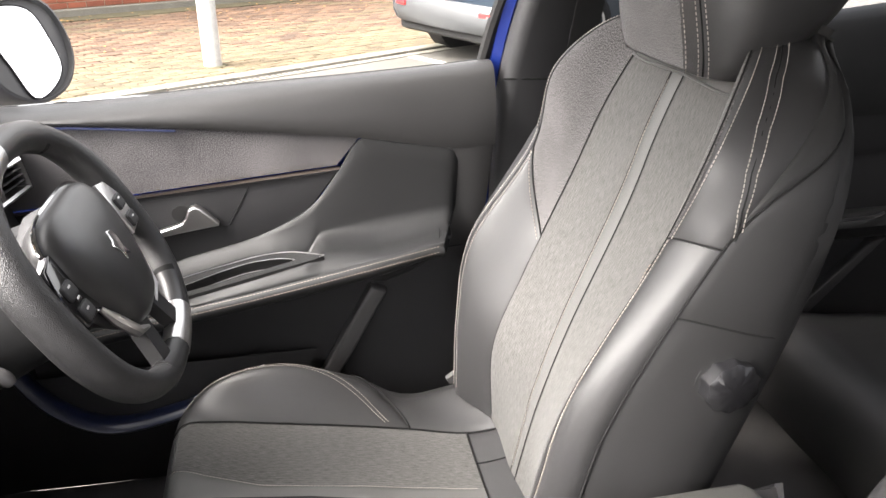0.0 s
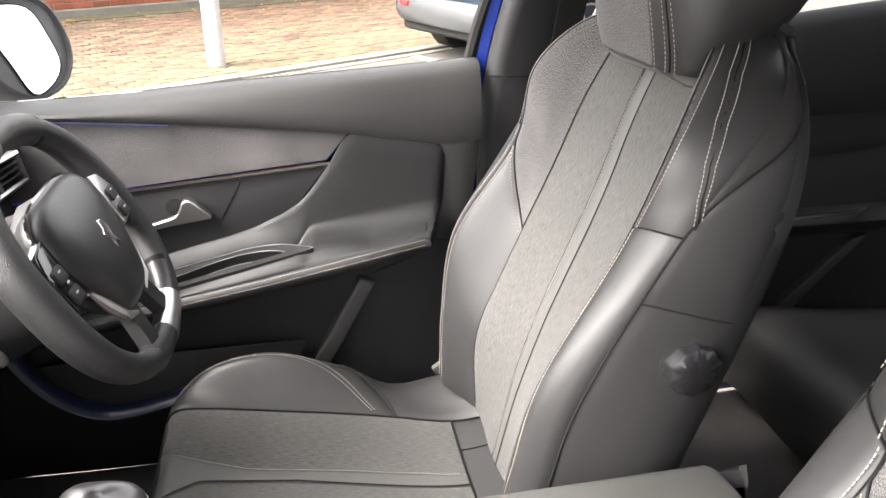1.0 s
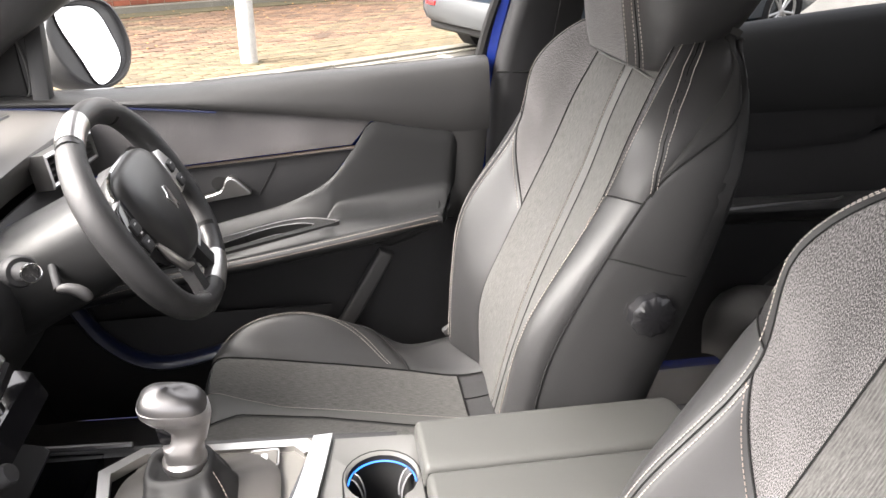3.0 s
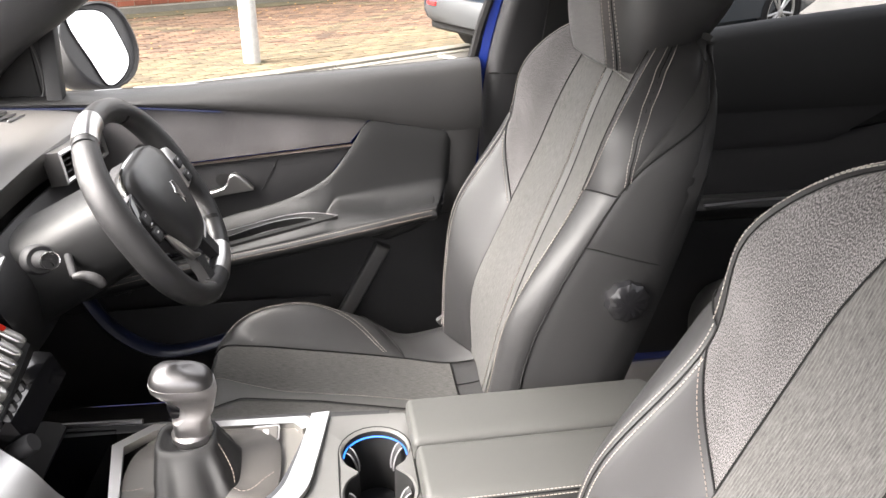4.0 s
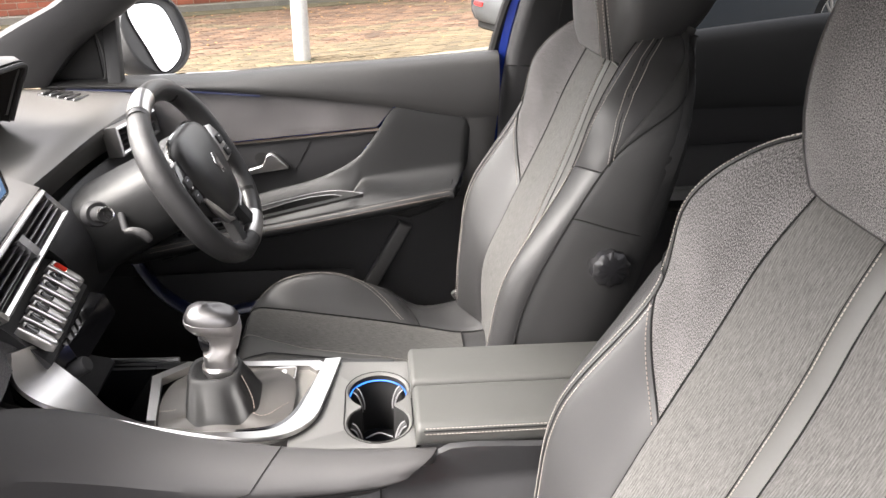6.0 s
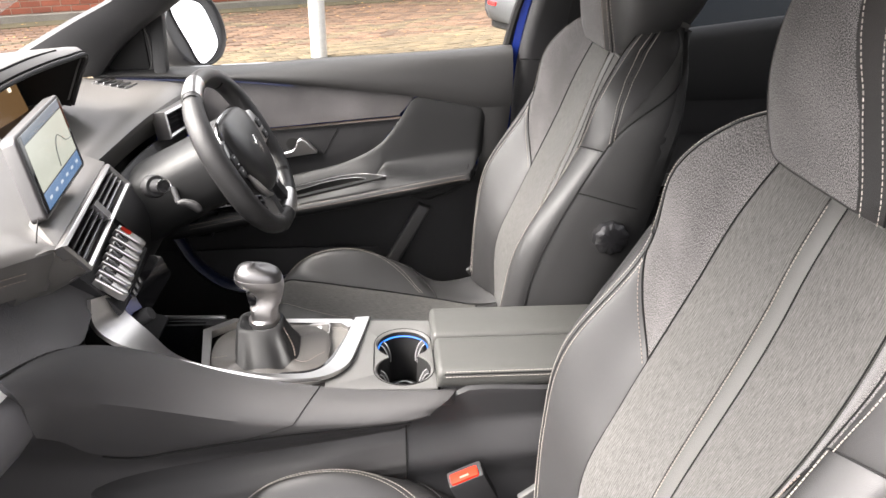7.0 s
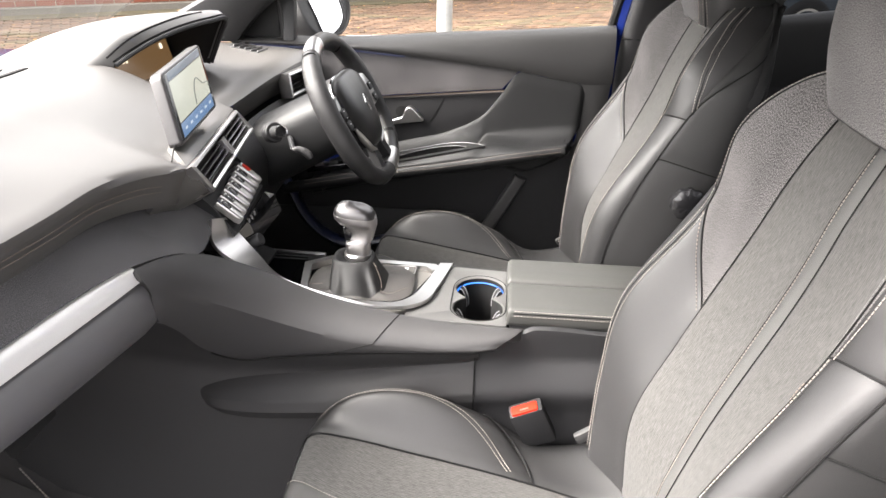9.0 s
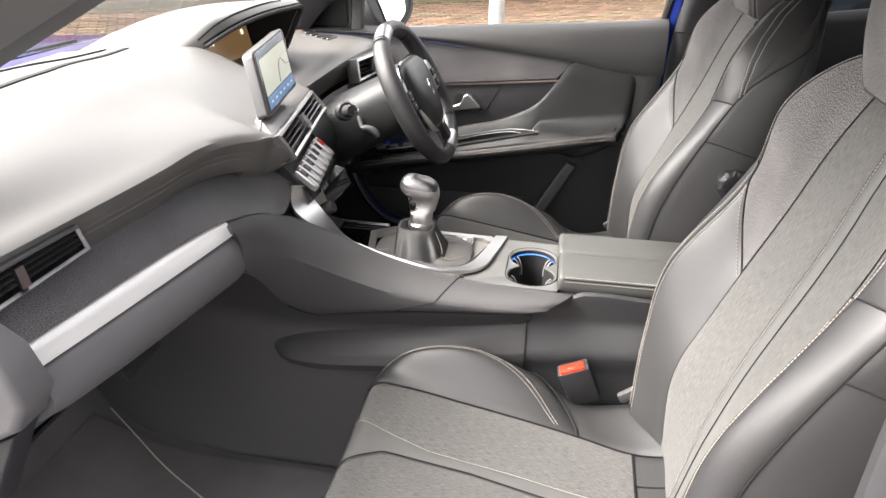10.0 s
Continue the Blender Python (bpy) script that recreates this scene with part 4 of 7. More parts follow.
for x in np.concatenate([np.linspace(-0.76, -0.36, 34), np.linspace(-0.352, -0.093, 36)]):
    zd, za = float(np.interp(x, curve[:, 0], curve[:, 2])), float(np.interp(x, AX, AZ))
    tw = 0.012 * min(1, max(0, (x + 0.24) / 0.1))
    rz = max(0.0, 0.7502 + (x + 0.571) * 0.2275 - za - 0.007) * min(1, max(0, (-0.24 - x) / 0.09))
    g = max(0.004, zd - za)
    wall = [(0.742 - 0.008 * f, zd - (g - min(0.040, g * 0.8)) * f) for f in np.linspace(0, 1, 9)]
    w0 = wall[-1]
    bend = [(w0[0] - 0.060 * (1 - math.cos(a)) , za + 0.007 + rz + (w0[1] - za - 0.007 - rz) * (1 - math.sin(a))) for a in np.linspace(0.15, 1.5, 10)]
    flat = [(0.672 + (0.640 + tw - 0.672) * f, za + 0.007 + rz * (1 - f) - 0.004 * f * f) for f in np.linspace(0.15, 1, 6)]
    smooth = wall + bend + flat
    k = min(1, max(0, (-0.336 - x) / 0.13))
    if k > 0:
        ease = min(1, k * 4) ** 2 * (3 - 2 * min(1, k * 4))
        k = k * k * (3 - 2 * k)
        plain = smooth
        zr = float(np.interp(x, RX, RZ))
        fall = [(0.716 - 0.004 * f, zr - (zr - za + 0.034) * k * f) for f in np.linspace(0, 1, 4)]
        pit = [(0.712 - 0.052 * f, za - 0.034 * k + (zr - za) * (1 - k) * (1 - f)) for f in np.linspace(0.2, 1, 3)]
        rise = [(0.660 - 0.005 * f * k, za - 0.034 * k + (0.034 * k + 0.006 + rz) * f) for f in np.linspace(0.3, 1, 3)]
        wall = [(0.742 - 0.026 * f ** 1.5, zd + (zr - zd) * f) for f in np.linspace(0, 1, 9)]
        lip_flat = [(0.655 + (0.640 + tw - 0.655) * f, za + 0.006 + rz * (1 - f) - 0.003 * f * f) for f in np.linspace(0.15, 1, 6)]
        smooth = wall + fall + pit + rise + lip_flat
        smooth = [(p[0] * (1 - ease) + q[0] * ease, p[1] * (1 - ease) + q[1] * ease) for p, q in zip(plain, smooth)]
    close = 1 - 0.88 * min(1, max(0, (x + 0.117) / 0.024)) ** 2
    draw = 0.30 * min(1, max(0, (x + 0.22) / 0.12)) ** 2
    cols.append([(x - draw * (0.742 - y), 0.742 - (0.742 - y) * close, z) for y, z in smooth])
part("upper_panel", pad("upper_panel", np.array(cols).transpose(1, 0, 2), 0.012, 0.005, True), PANEL, door, "padded black leatherette panel flowing into the armrest")
border = surf([[(-0.107, 0.747, 0.966), (-0.06, 0.744, 0.967), (-0.029, 0.746, 0.968)], [(-0.104, 0.747, 0.85), (-0.068, 0.744, 0.85), (-0.040, 0.746, 0.85)], [(-0.106, 0.745, 0.80), (-0.080, 0.744, 0.79), (-0.048, 0.747, 0.78)], [(-0.122, 0.744, 0.765), (-0.085, 0.745, 0.755), (-0.052, 0.749, 0.745)]], 8, 20)
part("rear_border", pad("rear_border", border, 0.03, 0.002, True), SOFT, door)
# armrest body with stitched edge
arm = []
for x, z in ((-0.86, 0.685), (-0.67, 0.722), (-0.447, 0.760), (-0.244, 0.799), (-0.16, 0.811), (-0.138, 0.8115)):
    tw = 0.0 if x < -0.2 else 0.012
    arm.append([(x, 0.652 + tw, z + 0.0035), (x, 0.640 + tw, z + 0.0015), (x, 0.632 + tw, z - 0.010), (x, 0.640 + tw, z - 0.026 * (1 if x < -0.2 else 0.8)), (x, 0.675, z - 0.034 * (1 if x < -0.2 else 0.7)), (x, 0.735, z - 0.030 * (1 if x < -0.2 else 0.7))])
arm.append([(-0.114, y, z) for y, z in ((0.730, 0.812), (0.728, 0.808), (0.727, 0.801), (0.729, 0.793), (0.733, 0.789), (0.740, 0.788))])
part("armrest", pad("armrest", surf(arm, 28, 40), 0.01, 0.003, False), PANEL, door, "padded door armrest")
for dz, off in ((0.003, 0.6345), (-0.006, 0.6315)):
    line = spl([(-0.80, off, 0.698 + dz), (-0.67, off, 0.724 + dz), (-0.447, off, 0.760 + dz), (-0.244, off, 0.798 + dz), (-0.145, off + 0.012, 0.811 + dz)], 60)
    part("stitching", stitches("stitching", line, 0.0055), THREAD_TAN, door)
tail = plate("armrest_underside", [(-0.80, 0.640), (-0.60, 0.690), (-0.45, 0.722), (-0.344, 0.736), (-0.304, 0.743), (-0.273, 0.738), (-0.235, 0.731), (-0.184, 0.749), (-0.143, 0.772), (-0.118, 0.794), (-0.113, 0.812), (-0.244, 0.785), (-0.447, 0.745), (-0.67, 0.708), (-0.80, 0.683)], lambda a, b, h: (a, 0.742 - h, b), 0.055, 0.012)
part("armrest_underside", tail, PANEL, door, "padded underside of the armrest ending in a point")
# grab recess in the armrest: a grained frame with bright lines round a dark pocket
def on_rest(x, y, h=0.0):
    """a point of the armrest's sloping top, h above it"""
    return (x, y, 0.7585 + (x + 0.571) * 0.2275 + (y - 0.7135) * 0.155 + h)
def recess_loop(top, low):
    t = spl([(x, y, 0) for x, y in top], 36)[:, :2]
    return np.concatenate([t, np.linspace(t[-1], low[0], 5)[1:-1], np.linspace(low[0], low[1], 20)])
loop_o = recess_loop([(-0.74, 0.700), (-0.64, 0.710), (-0.571, 0.714), (-0.50, 0.716), (-0.44, 0.714), (-0.389, 0.699), (-0.336, 0.663)], [(-0.352, 0.661), (-0.74, 0.660)])
loop_i = recess_loop([(-0.72, 0.688), (-0.64, 0.689), (-0.56, 0.694), (-0.50, 0.703), (-0.456, 0.7035), (-0.409, 0.692), (-0.384, 0.6765)], [(-0.392, 0.6745), (-0.72, 0.674)])
part("recess_frame", rings("recess_frame", [[on_rest(x, y, h) for x, y in lp] for lp, h in ((loop_o, -0.022), (loop_o, 0.0025), (loop_i, 0.002), (loop_i, -0.012))], (False, False), 40), PANEL, door, "grained frame of the grab recess")
part("grab_recess", rings("grab_recess", [[on_rest(x, y, h) for x, y in loop_i] for h in (0.0, -0.014)], (False, True), 40), RUBBER, door, "dark grab recess in the armrest")
part("recess_rim", tube("recess_rim", [on_rest(x, y, 0.004) for x, y in loop_o[:38]], 0.0009, 6), SMOKED, door, "thin bright rim of the grab recess")
part("recess_rim", tube("recess_rim", [on_rest(x, y, 0.0025) for x, y in loop_i[:38]], 0.0007, 6), SMOKED, door)
part("recess_line", tube("recess_line", [on_rest(x, y - 0.006, -0.011) for x, y in loop_i[10:36]], 0.0006, 6), SMOKED, door)
switches = plate("window_switches", [(-0.80, 0.0), (-0.62, 0.0), (-0.60, 0.028), (-0.80, 0.03)], lambda a, b, h: (a, 0.665 + b, 0.712 + (a + 0.8) * 0.17 + h), 0.012, 0.003)
part("switch_panel", switches, GLOSS, door, "gloss black window switch panel")
for k in range(4):
    part("window_switch", box_mesh("window_switch", (0.024, 0.012, 0.008), pose(-0.77 + 0.038 * k, 0.678, 0.732 + 0.0065 * k, 0, -10, 0), 0.003), SMOKED, door)
# lower panel with bin and slanting rib
low = surf([[(-1.1, 0.745, 0.70), (-0.6, 0.735, 0.715), (-0.3, 0.735, 0.75), (-0.05, 0.742, 0.77)], [(-1.1, 0.75, 0.60), (-0.6, 0.742, 0.62), (-0.3, 0.74, 0.65), (-0.055, 0.75, 0.66)], [(-1.1, 0.74, 0.45), (-0.6, 0.73, 0.45), (-0.3, 0.735, 0.45), (-0.085, 0.752, 0.45)], [(-1.1, 0.75, 0.34), (-0.6, 0.75, 0.34), (-0.3, 0.75, 0.34), (-0.15, 0.76, 0.34)]], 24, 20)
part("lower_panel", pad("lower_panel", low, 0.03, 0.004, True), PLASTIC, door)
rib = plate("slanting_rib", [(-0.256, 0.712), (-0.226, 0.698), (-0.302, 0.560), (-0.385, 0.43), (-0.425, 0.43), (-0.336, 0.568)], lambda a, b, h: (a, 0.742 - h, b), 0.025, 0.008)
part("slanting_rib", rib, PLASTIC_MID, door)
part("bin_front", pad("bin_front", surf([[(-0.95, 0.700, 0.60), (-0.6, 0.690, 0.61), (-0.36, 0.705, 0.60)], [(-0.95, 0.69, 0.48), (-0.6, 0.678, 0.48), (-0.41, 0.70, 0.47)], [(-0.95, 0.71, 0.36), (-0.6, 0.70, 0.36), (-0.42, 0.715, 0.36)]], 14, 10), 0.006, 0.004, True), PLASTIC, door)
part("outer_skin", pad("outer_skin", surf([[(-1.1, 0.862, 0.98), (-0.5, 0.862, 1.01), (-0.03, 0.857, 1.04)], [(-1.1, 0.90, 0.8), (-0.5, 0.90, 0.8), (-0.03, 0.90, 0.8)], [(-1.1, 0.88, 0.3), (-0.5, 0.88, 0.3), (-0.03, 0.88, 0.3)]], 10, 8), 0.006, 0.002, True), PAINT, door, "blue painted outer skin")
part("waist_seal", tube("waist_seal", spl([(x, 0.840, z - 0.014) for x, z in zip(DX, TOPZ)], 30), 0.010, 8), RUBBER, door)
part("rear_frame", tube("rear_frame", spl([(-0.036, 0.818, 1.08), (-0.02, 0.80, 1.16), (0.03, 0.74, 1.33), (0.08, 0.66, 1.46)], 14), 0.011, 8), RUBBER, door)
pane = part("window_pane", pad("window_pane", surf([[(-0.86, 0.835, 1.03), (-0.45, 0.835, 1.05), (-0.036, 0.835, 1.08)], [(-0.82, 0.80, 1.20), (-0.4, 0.80, 1.22), (0.0, 0.79, 1.22)], [(-0.45, 0.68, 1.43), (-0.2, 0.68, 1.45), (0.08, 0.67, 1.46)]], 8, 8), 0.004, 0.001), GLASS, door, "clear side window")
pane.visible_shadow = False
# corner triangle with its small loudspeaker, and the frame post beside it
tri_out = [(-0.985, 1.037), (-0.955, 1.085), (-0.915, 1.122), (-0.884, 1.140), (-0.880, 1.037)]
part("corner_panel", plate("corner_panel", [(-1.02, 1.03), (-0.98, 1.09), (-0.92, 1.145), (-0.868, 1.18), (-0.862, 1.03)], lambda a, b, h: (a, 0.80 - h, b), 0.016, 0.003), PLASTIC, door)
part("tweeter_grille", plate("tweeter_grille", tri_out, lambda a, b, h: (a, 0.786 - h, b), 0.006, 0.003), RUBBER, door, "triangular black loudspeaker grille")
part("grille_rim", tube("grille_rim", spl([(a, 0.779, b) for a, b in tri_out], 40, True), 0.0022, 6, True), PLASTIC_MID, door)
part("frame_post", box_mesh("frame_post", (0.03, 0.03, 0.30), pose(-0.852, 0.80, 1.15, -14, 0, 0), 0.006), PLASTIC, door)

# ---- door mirror ----
mirror = thing("door_mirror", "black door mirror with bright glass outside the driver's window", "door mirror", at=(-0.85, 0.95, 1.03))
mo = np.array([(-0.892, 1.155), (-0.80, 1.178), (-0.755, 1.160), (-0.738, 1.11), (-0.745, 1.055), (-0.780, 1.015), (-0.835, 1.004), (-0.880, 1.03), (-0.905, 1.09)])
mo3 = spl([(a, 0, b) for a, b in mo], 40, True)[:, (0, 2)]
mc = mo3.mean(0)


def on_mirror(a, b, h):
    """A point of the mirror's face, which looks back and a little up; h metres behind it."""
    da, db = a - mc[0], b - mc[1]
    return (mc[0] + 0.61 * da - 0.26 * db - 0.82 * h, 1.0 + 0.99 * da + 0.15 * db + 0.50 * h, b + 0.034 * da - 0.28 * h)


loops = []
for sc, h in ((0.60, 0.11), (0.85, 0.09), (0.97, 0.05), (1.02, 0.0), (1.0, -0.010), (0.95, -0.012), (0.93, -0.002)):
    loops.append([on_mirror(*(mc + (p - mc) * sc), h) for p in mo3])
part("housing", rings("housing", loops, (True, True)), PLASTIC_MID, mirror, "black mirror housing")
go = spl([(a, 0, b) for a, b in ((-0.870, 1.160), (-0.825, 1.166), (-0.785, 1.152), (-0.770, 1.100), (-0.770, 1.050), (-0.798, 1.022), (-0.838, 1.012), (-0.856, 1.067))], 40, True)[:, (0, 2)]
part("mirror_pane", rings("mirror_pane", [[on_mirror(*p, h) for p in go] for h in (0.0, -0.005)]), MIRROR, mirror, "mirror glass")
part("glass_rim", tube("glass_rim", [on_mirror(*p, -0.004) for p in go], 0.0022, 6, True), RUBBER, mirror)
part("mirror_foot", tube("mirror_foot", [(-0.93, 0.83, 1.030), (-0.93, 0.90, 1.022), (-0.925, 0.96, 1.030)], [0.035, 0.03, 0.028], 12), PLASTIC_MID, mirror)

# ---- rear door and bench ----
rear_door = thing("rear_door", "black rear door panel behind the driver's seat", "car door", at=(0.6, 0.8, 0.33))
rcap = []
for y, f in ((0.82, 1.0), (0.79, 1.0), (0.765, 0.9), (0.752, 0.5), (0.748, 0.0)):
    rcap.append([(x, y, 0.955 + dz * 0.2 + (0.135 + dz) * f) for x, dz in ((0.12, 0.0), (0.4, 0.03), (0.75, 0.065), (1.2, 0.10))])
# sill and insert darker than the front door's: rear shade put into colour
part("sill_cap", pad("sill_cap", surf(rcap, 24, 14), 0.01, 0.003, True), PANEL, rear_door)
part("cloth_insert", pad("cloth_insert", surf([[(0.12, 0.752, 0.955), (0.6, 0.752, 0.965), (0.95, 0.752, 0.975)], [(0.12, 0.752, 0.87), (0.6, 0.752, 0.88), (0.80, 0.752, 0.89)]], 20, 8), 0.01, 0.003, True), PLASTIC, rear_door)
part("panel", pad("panel", surf([[(0.12, 0.755, 0.88), (0.6, 0.755, 0.88), (1.2, 0.755, 0.97)], [(0.12, 0.75, 0.72), (0.6, 0.74, 0.72), (1.2, 0.75, 0.72)], [(0.12, 0.76, 0.34), (0.6, 0.76, 0.34), (1.2, 0.76, 0.34)]], 16, 14), 0.02, 0.004, True), PLASTIC, rear_door)
part("armrest", pad("armrest", surf([[(x, 0.75, 0.775), (x, 0.68, 0.785), (x, 0.66, 0.765), (x, 0.69, 0.735), (x, 0.75, 0.72)] for x in (0.2, 0.5, 0.8, 1.05)], 12, 14), 0.01, 0.003, False), PANEL, rear_door)
part("pull_rim", tube("pull_rim", spl([(0.46, 0.665, 0.782), (0.60, 0.662, 0.790), (0.72, 0.668, 0.790), (0.76, 0.69, 0.786)], 16), 0.003, 6), SMOKED, rear_door)
part("inner_panel", box_mesh("inner_panel", (1.25, 0.02, 0.74), pose(0.70, 0.790, 0.70), 0.005), RUBBER, rear_door)
part("slanting_rib", plate("slanting_rib", [(0.78, 0.70), (0.82, 0.71), (0.62, 0.48), (0.57, 0.48)], lambda a, b, h: (a, 0.745 - h, b), 0.02, 0.006), PLASTIC_MID, rear_door)
rp = part("window_pane", pad("window_pane", surf([[(0.14, 0.838, 1.08), (0.6, 0.838, 1.12), (1.2, 0.83, 1.18)], [(0.20, 0.70, 1.40), (0.6, 0.68, 1.43), (1.1, 0.68, 1.42)]], 8, 6), 0.004, 0.001), TINTED, rear_door, "clear side window")
bench = thing("rear_bench", "dark leather and cloth rear bench seat", "car seat", at=(0.8, 0, 0.33))
for yc2 in (-0.38, 0.38):
    rows = [[(x, yc2 + w, z - (0.03 if abs(w) > 0.27 else 0)) for w in (-0.33, -0.27, -0.1, 0.1, 0.27, 0.33)] for x, z in ((0.50, 0.42), (0.49, 0.53), (0.53, 0.595), (0.70, 0.58), (0.90, 0.565), (1.02, 0.57))]
    part("bench_cushion", pad("bench_cushion", surf(rows, 24, 24), 0.05, 0.01, True), LEATHER, bench)
    rows = [[(x, yc2 + w, z) for w in (-0.33, -0.27, -0.1, 0.1, 0.27, 0.33)] for x, z in ((0.97, 0.56), (1.02, 0.75), (1.10, 0.98), (1.16, 1.14), (1.20, 1.16))]
    part("bench_back", pad("bench_back", surf(rows, 24, 20), 0.08, 0.012, True), LEATHER, bench)

# unseen; added to keep daylight from the near side out of the rear
side_glass = loose("rear_side_window", pad("rear_side_window", surf([[(0.14, -0.80, 1.12), (0.8, -0.80, 1.14), (1.75, -0.72, 1.14)], [(0.18, -0.66, 1.42), (0.8, -0.64, 1.46), (1.7, -0.58, 1.42)]], 10, 6), 0.005, 0.001, True), TINTED, "dark tinted rear side window", "window")
loose("c_pillar_right", pad("c_pillar_right", surf([[(1.20, 0.80, 0.34), (1.75, 0.74, 0.34)], [(1.18, 0.80, 1.1), (1.75, 0.72, 1.1)], [(1.10, 0.68, 1.44), (1.72, 0.58, 1.44)]], 8, 10), 0.03, 0.003), PLASTIC, "dark trim of the rear pillar", "pillar")

# ---- dashboard ----
dash = thing("dashboard", "black soft-touch dashboard with tan stitching and cloth band", "dashboard", at=(-1.0, 0, 0.8))
def dash_row(y, top, xc, zc):
    """One section of the dashboard: the top slope, a rounded crease at xc, zc, and the undercut front face."""
    return [(x, y, z) for x, z in zip((-1.35, -1.17, -1.03, -0.93), top)] + [(xc - 0.032, y, zc + 0.0145), (xc - 0.008, y, zc + 0.0045), (xc, y, zc - 0.003), (xc - 0.003, y, zc - 0.011), (xc - 0.012, y, zc - 0.028), (xc - 0.024, y, zc - 0.060)]


upper = [
    dash_row(-0.75, (1.050, 1.080, 1.082, 1.062), -0.868, 1.013),
    dash_row(-0.53, (1.055, 1.086, 1.088, 1.064), -0.838, 1.013),
    dash_row(-0.36, (1.055, 1.086, 1.088, 1.060), -0.818, 1.013),
    dash_row(-0.26, (1.055, 1.086, 1.088, 1.058), -0.806, 1.016),
    dash_row(-0.19, (1.055, 1.086, 1.088, 1.058), -0.786, 1.010),
    dash_row(-0.14, (1.055, 1.085, 1.086, 1.056), -0.757, 1.001),
    dash_row(-0.124, (1.055, 1.085, 1.086, 1.056), -0.751, 0.997),
    dash_row(-0.105, (1.055, 1.085, 1.086, 1.055), -0.756, 0.990),
    dash_row(-0.06, (1.054, 1.084, 1.084, 1.054), -0.790, 0.992),
    dash_row(0.05, (1.050, 1.076, 1.080, 1.052), -0.800, 0.990),
    dash_row(0.16, (1.050, 1.074, 1.078, 1.046), -0.812, 0.990),
    dash_row(0.195, (1.050, 1.072, 1.074, 1.040), -0.818, 0.990),
    dash_row(0.225, (1.045, 1.060, 1.025, 1.005), -0.828, 0.988),
    dash_row(0.36, (1.042, 1.045, 1.012, 0.998), -0.835, 0.985),
    dash_row(0.52, (1.040, 1.036, 1.015, 1.002), -0.822, 0.992),
    dash_row(0.60, (1.040, 1.040, 1.024, 1.014), -0.800, 1.000),
    dash_row(0.74, (1.035, 1.035, 1.030, 1.026), -0.775, 1.002),
]
part("upper_pad", pad("upper_pad", surf(upper, 56, 90), 0.02, 0.004, False), DASH, dash, "soft grained upper dashboard")
for dz in (0.0, -0.009):
    line = spl([(-0.860 + dz * 0.3, -0.66, 0.990 + dz), (-0.8465 + dz * 0.3, -0.53, 0.990 + dz), (-0.8265 + dz * 0.3, -0.36, 0.990 + dz), (-0.8145 + dz * 0.3, -0.26, 0.992 + dz), (-0.7945 + dz * 0.3, -0.19, 0.986 + dz), (-0.774 + dz * 0.3, -0.152, 0.979 + dz)], 90)
    part("stitching", stitches("stitching", line + np.array((0.0012, 0, 0)), 0.0062, 0.0046, 0.0006), THREAD_TAN, dash)
# cloth band between the pad and the bright strip
band = surf([[(-0.90, -0.75, 0.972), (-0.865, -0.75, 0.950), (-0.848, -0.75, 0.914)], [(-0.88, -0.55, 0.968), (-0.850, -0.55, 0.940), (-0.828, -0.55, 0.910)], [(-0.85, -0.30, 0.962), (-0.815, -0.30, 0.936), (-0.786, -0.30, 0.909)], [(-0.835, -0.20, 0.950), (-0.79, -0.20, 0.925), (-0.752, -0.20, 0.894)], [(-0.825, -0.14, 0.942), (-0.78, -0.14, 0.908), (-0.738, -0.14, 0.868)], [(-0.82, -0.085, 0.935), (-0.782, -0.085, 0.908), (-0.744, -0.085, 0.874)], [(-0.82, -0.045, 0.930), (-0.786, -0.045, 0.908), (-0.748, -0.045, 0.884)], [(-0.83, 0.03, 0.925), (-0.80, 0.03, 0.900), (-0.775, 0.03, 0.875)]], 12, 40)
part("cloth_band", pad("cloth_band", band, 0.01, 0.002, False), BAND, dash, "grey heathered cloth band")
chrome_line = np.array([[(-0.834 + dx, -0.655, 0.901 + dz), (-0.820 + dx, -0.55, 0.898 + dz), (-0.797 + dx, -0.40, 0.897 + dz), (-0.780 + dx, -0.285, 0.897 + dz), (-0.776 + dx, -0.270, 0.899 + dz)] for dx, dz in ((-0.014, 0.011), (0.002, 0.003), (0.013, -0.011))])
part("bright_strip", pad("bright_strip", surf(chrome_line, 24, 6), 0.008, 0.003, True), STRIP, dash, "satin silver trim strip")
glove = surf([[(-0.836, -0.664, 0.888), (-0.822, -0.55, 0.886), (-0.778, -0.272, 0.884)], [(-0.822, -0.664, 0.884), (-0.806, -0.55, 0.881), (-0.764, -0.270, 0.877)], [(-0.806, -0.664, 0.868), (-0.788, -0.55, 0.862), (-0.751, -0.266, 0.852)], [(-0.802, -0.664, 0.846), (-0.785, -0.55, 0.840), (-0.749, -0.264, 0.829)], [(-0.808, -0.664, 0.836), (-0.791, -0.55, 0.829), (-0.756, -0.276, 0.817)], [(-0.87, -0.664, 0.792), (-0.855, -0.55, 0.786), (-0.82, -0.27, 0.772)], [(-1.02, -0.664, 0.66), (-1.0, -0.55, 0.66), (-0.97, -0.27, 0.65)]], 16, 26)
part("glovebox", pad("glovebox", glove, 0.02, 0.005, True), TRIM_GREY, dash, "grey grained glovebox lid")
part("glovebox_latch", plate("glovebox_latch", round_rect(0.09, 0.018, 0.006), lambda a, b, h: (-0.835 - b * 0.6 + h * 0.5, -0.46 + a, 0.775 + b), 0.004, 0.002), RUBBER, dash)
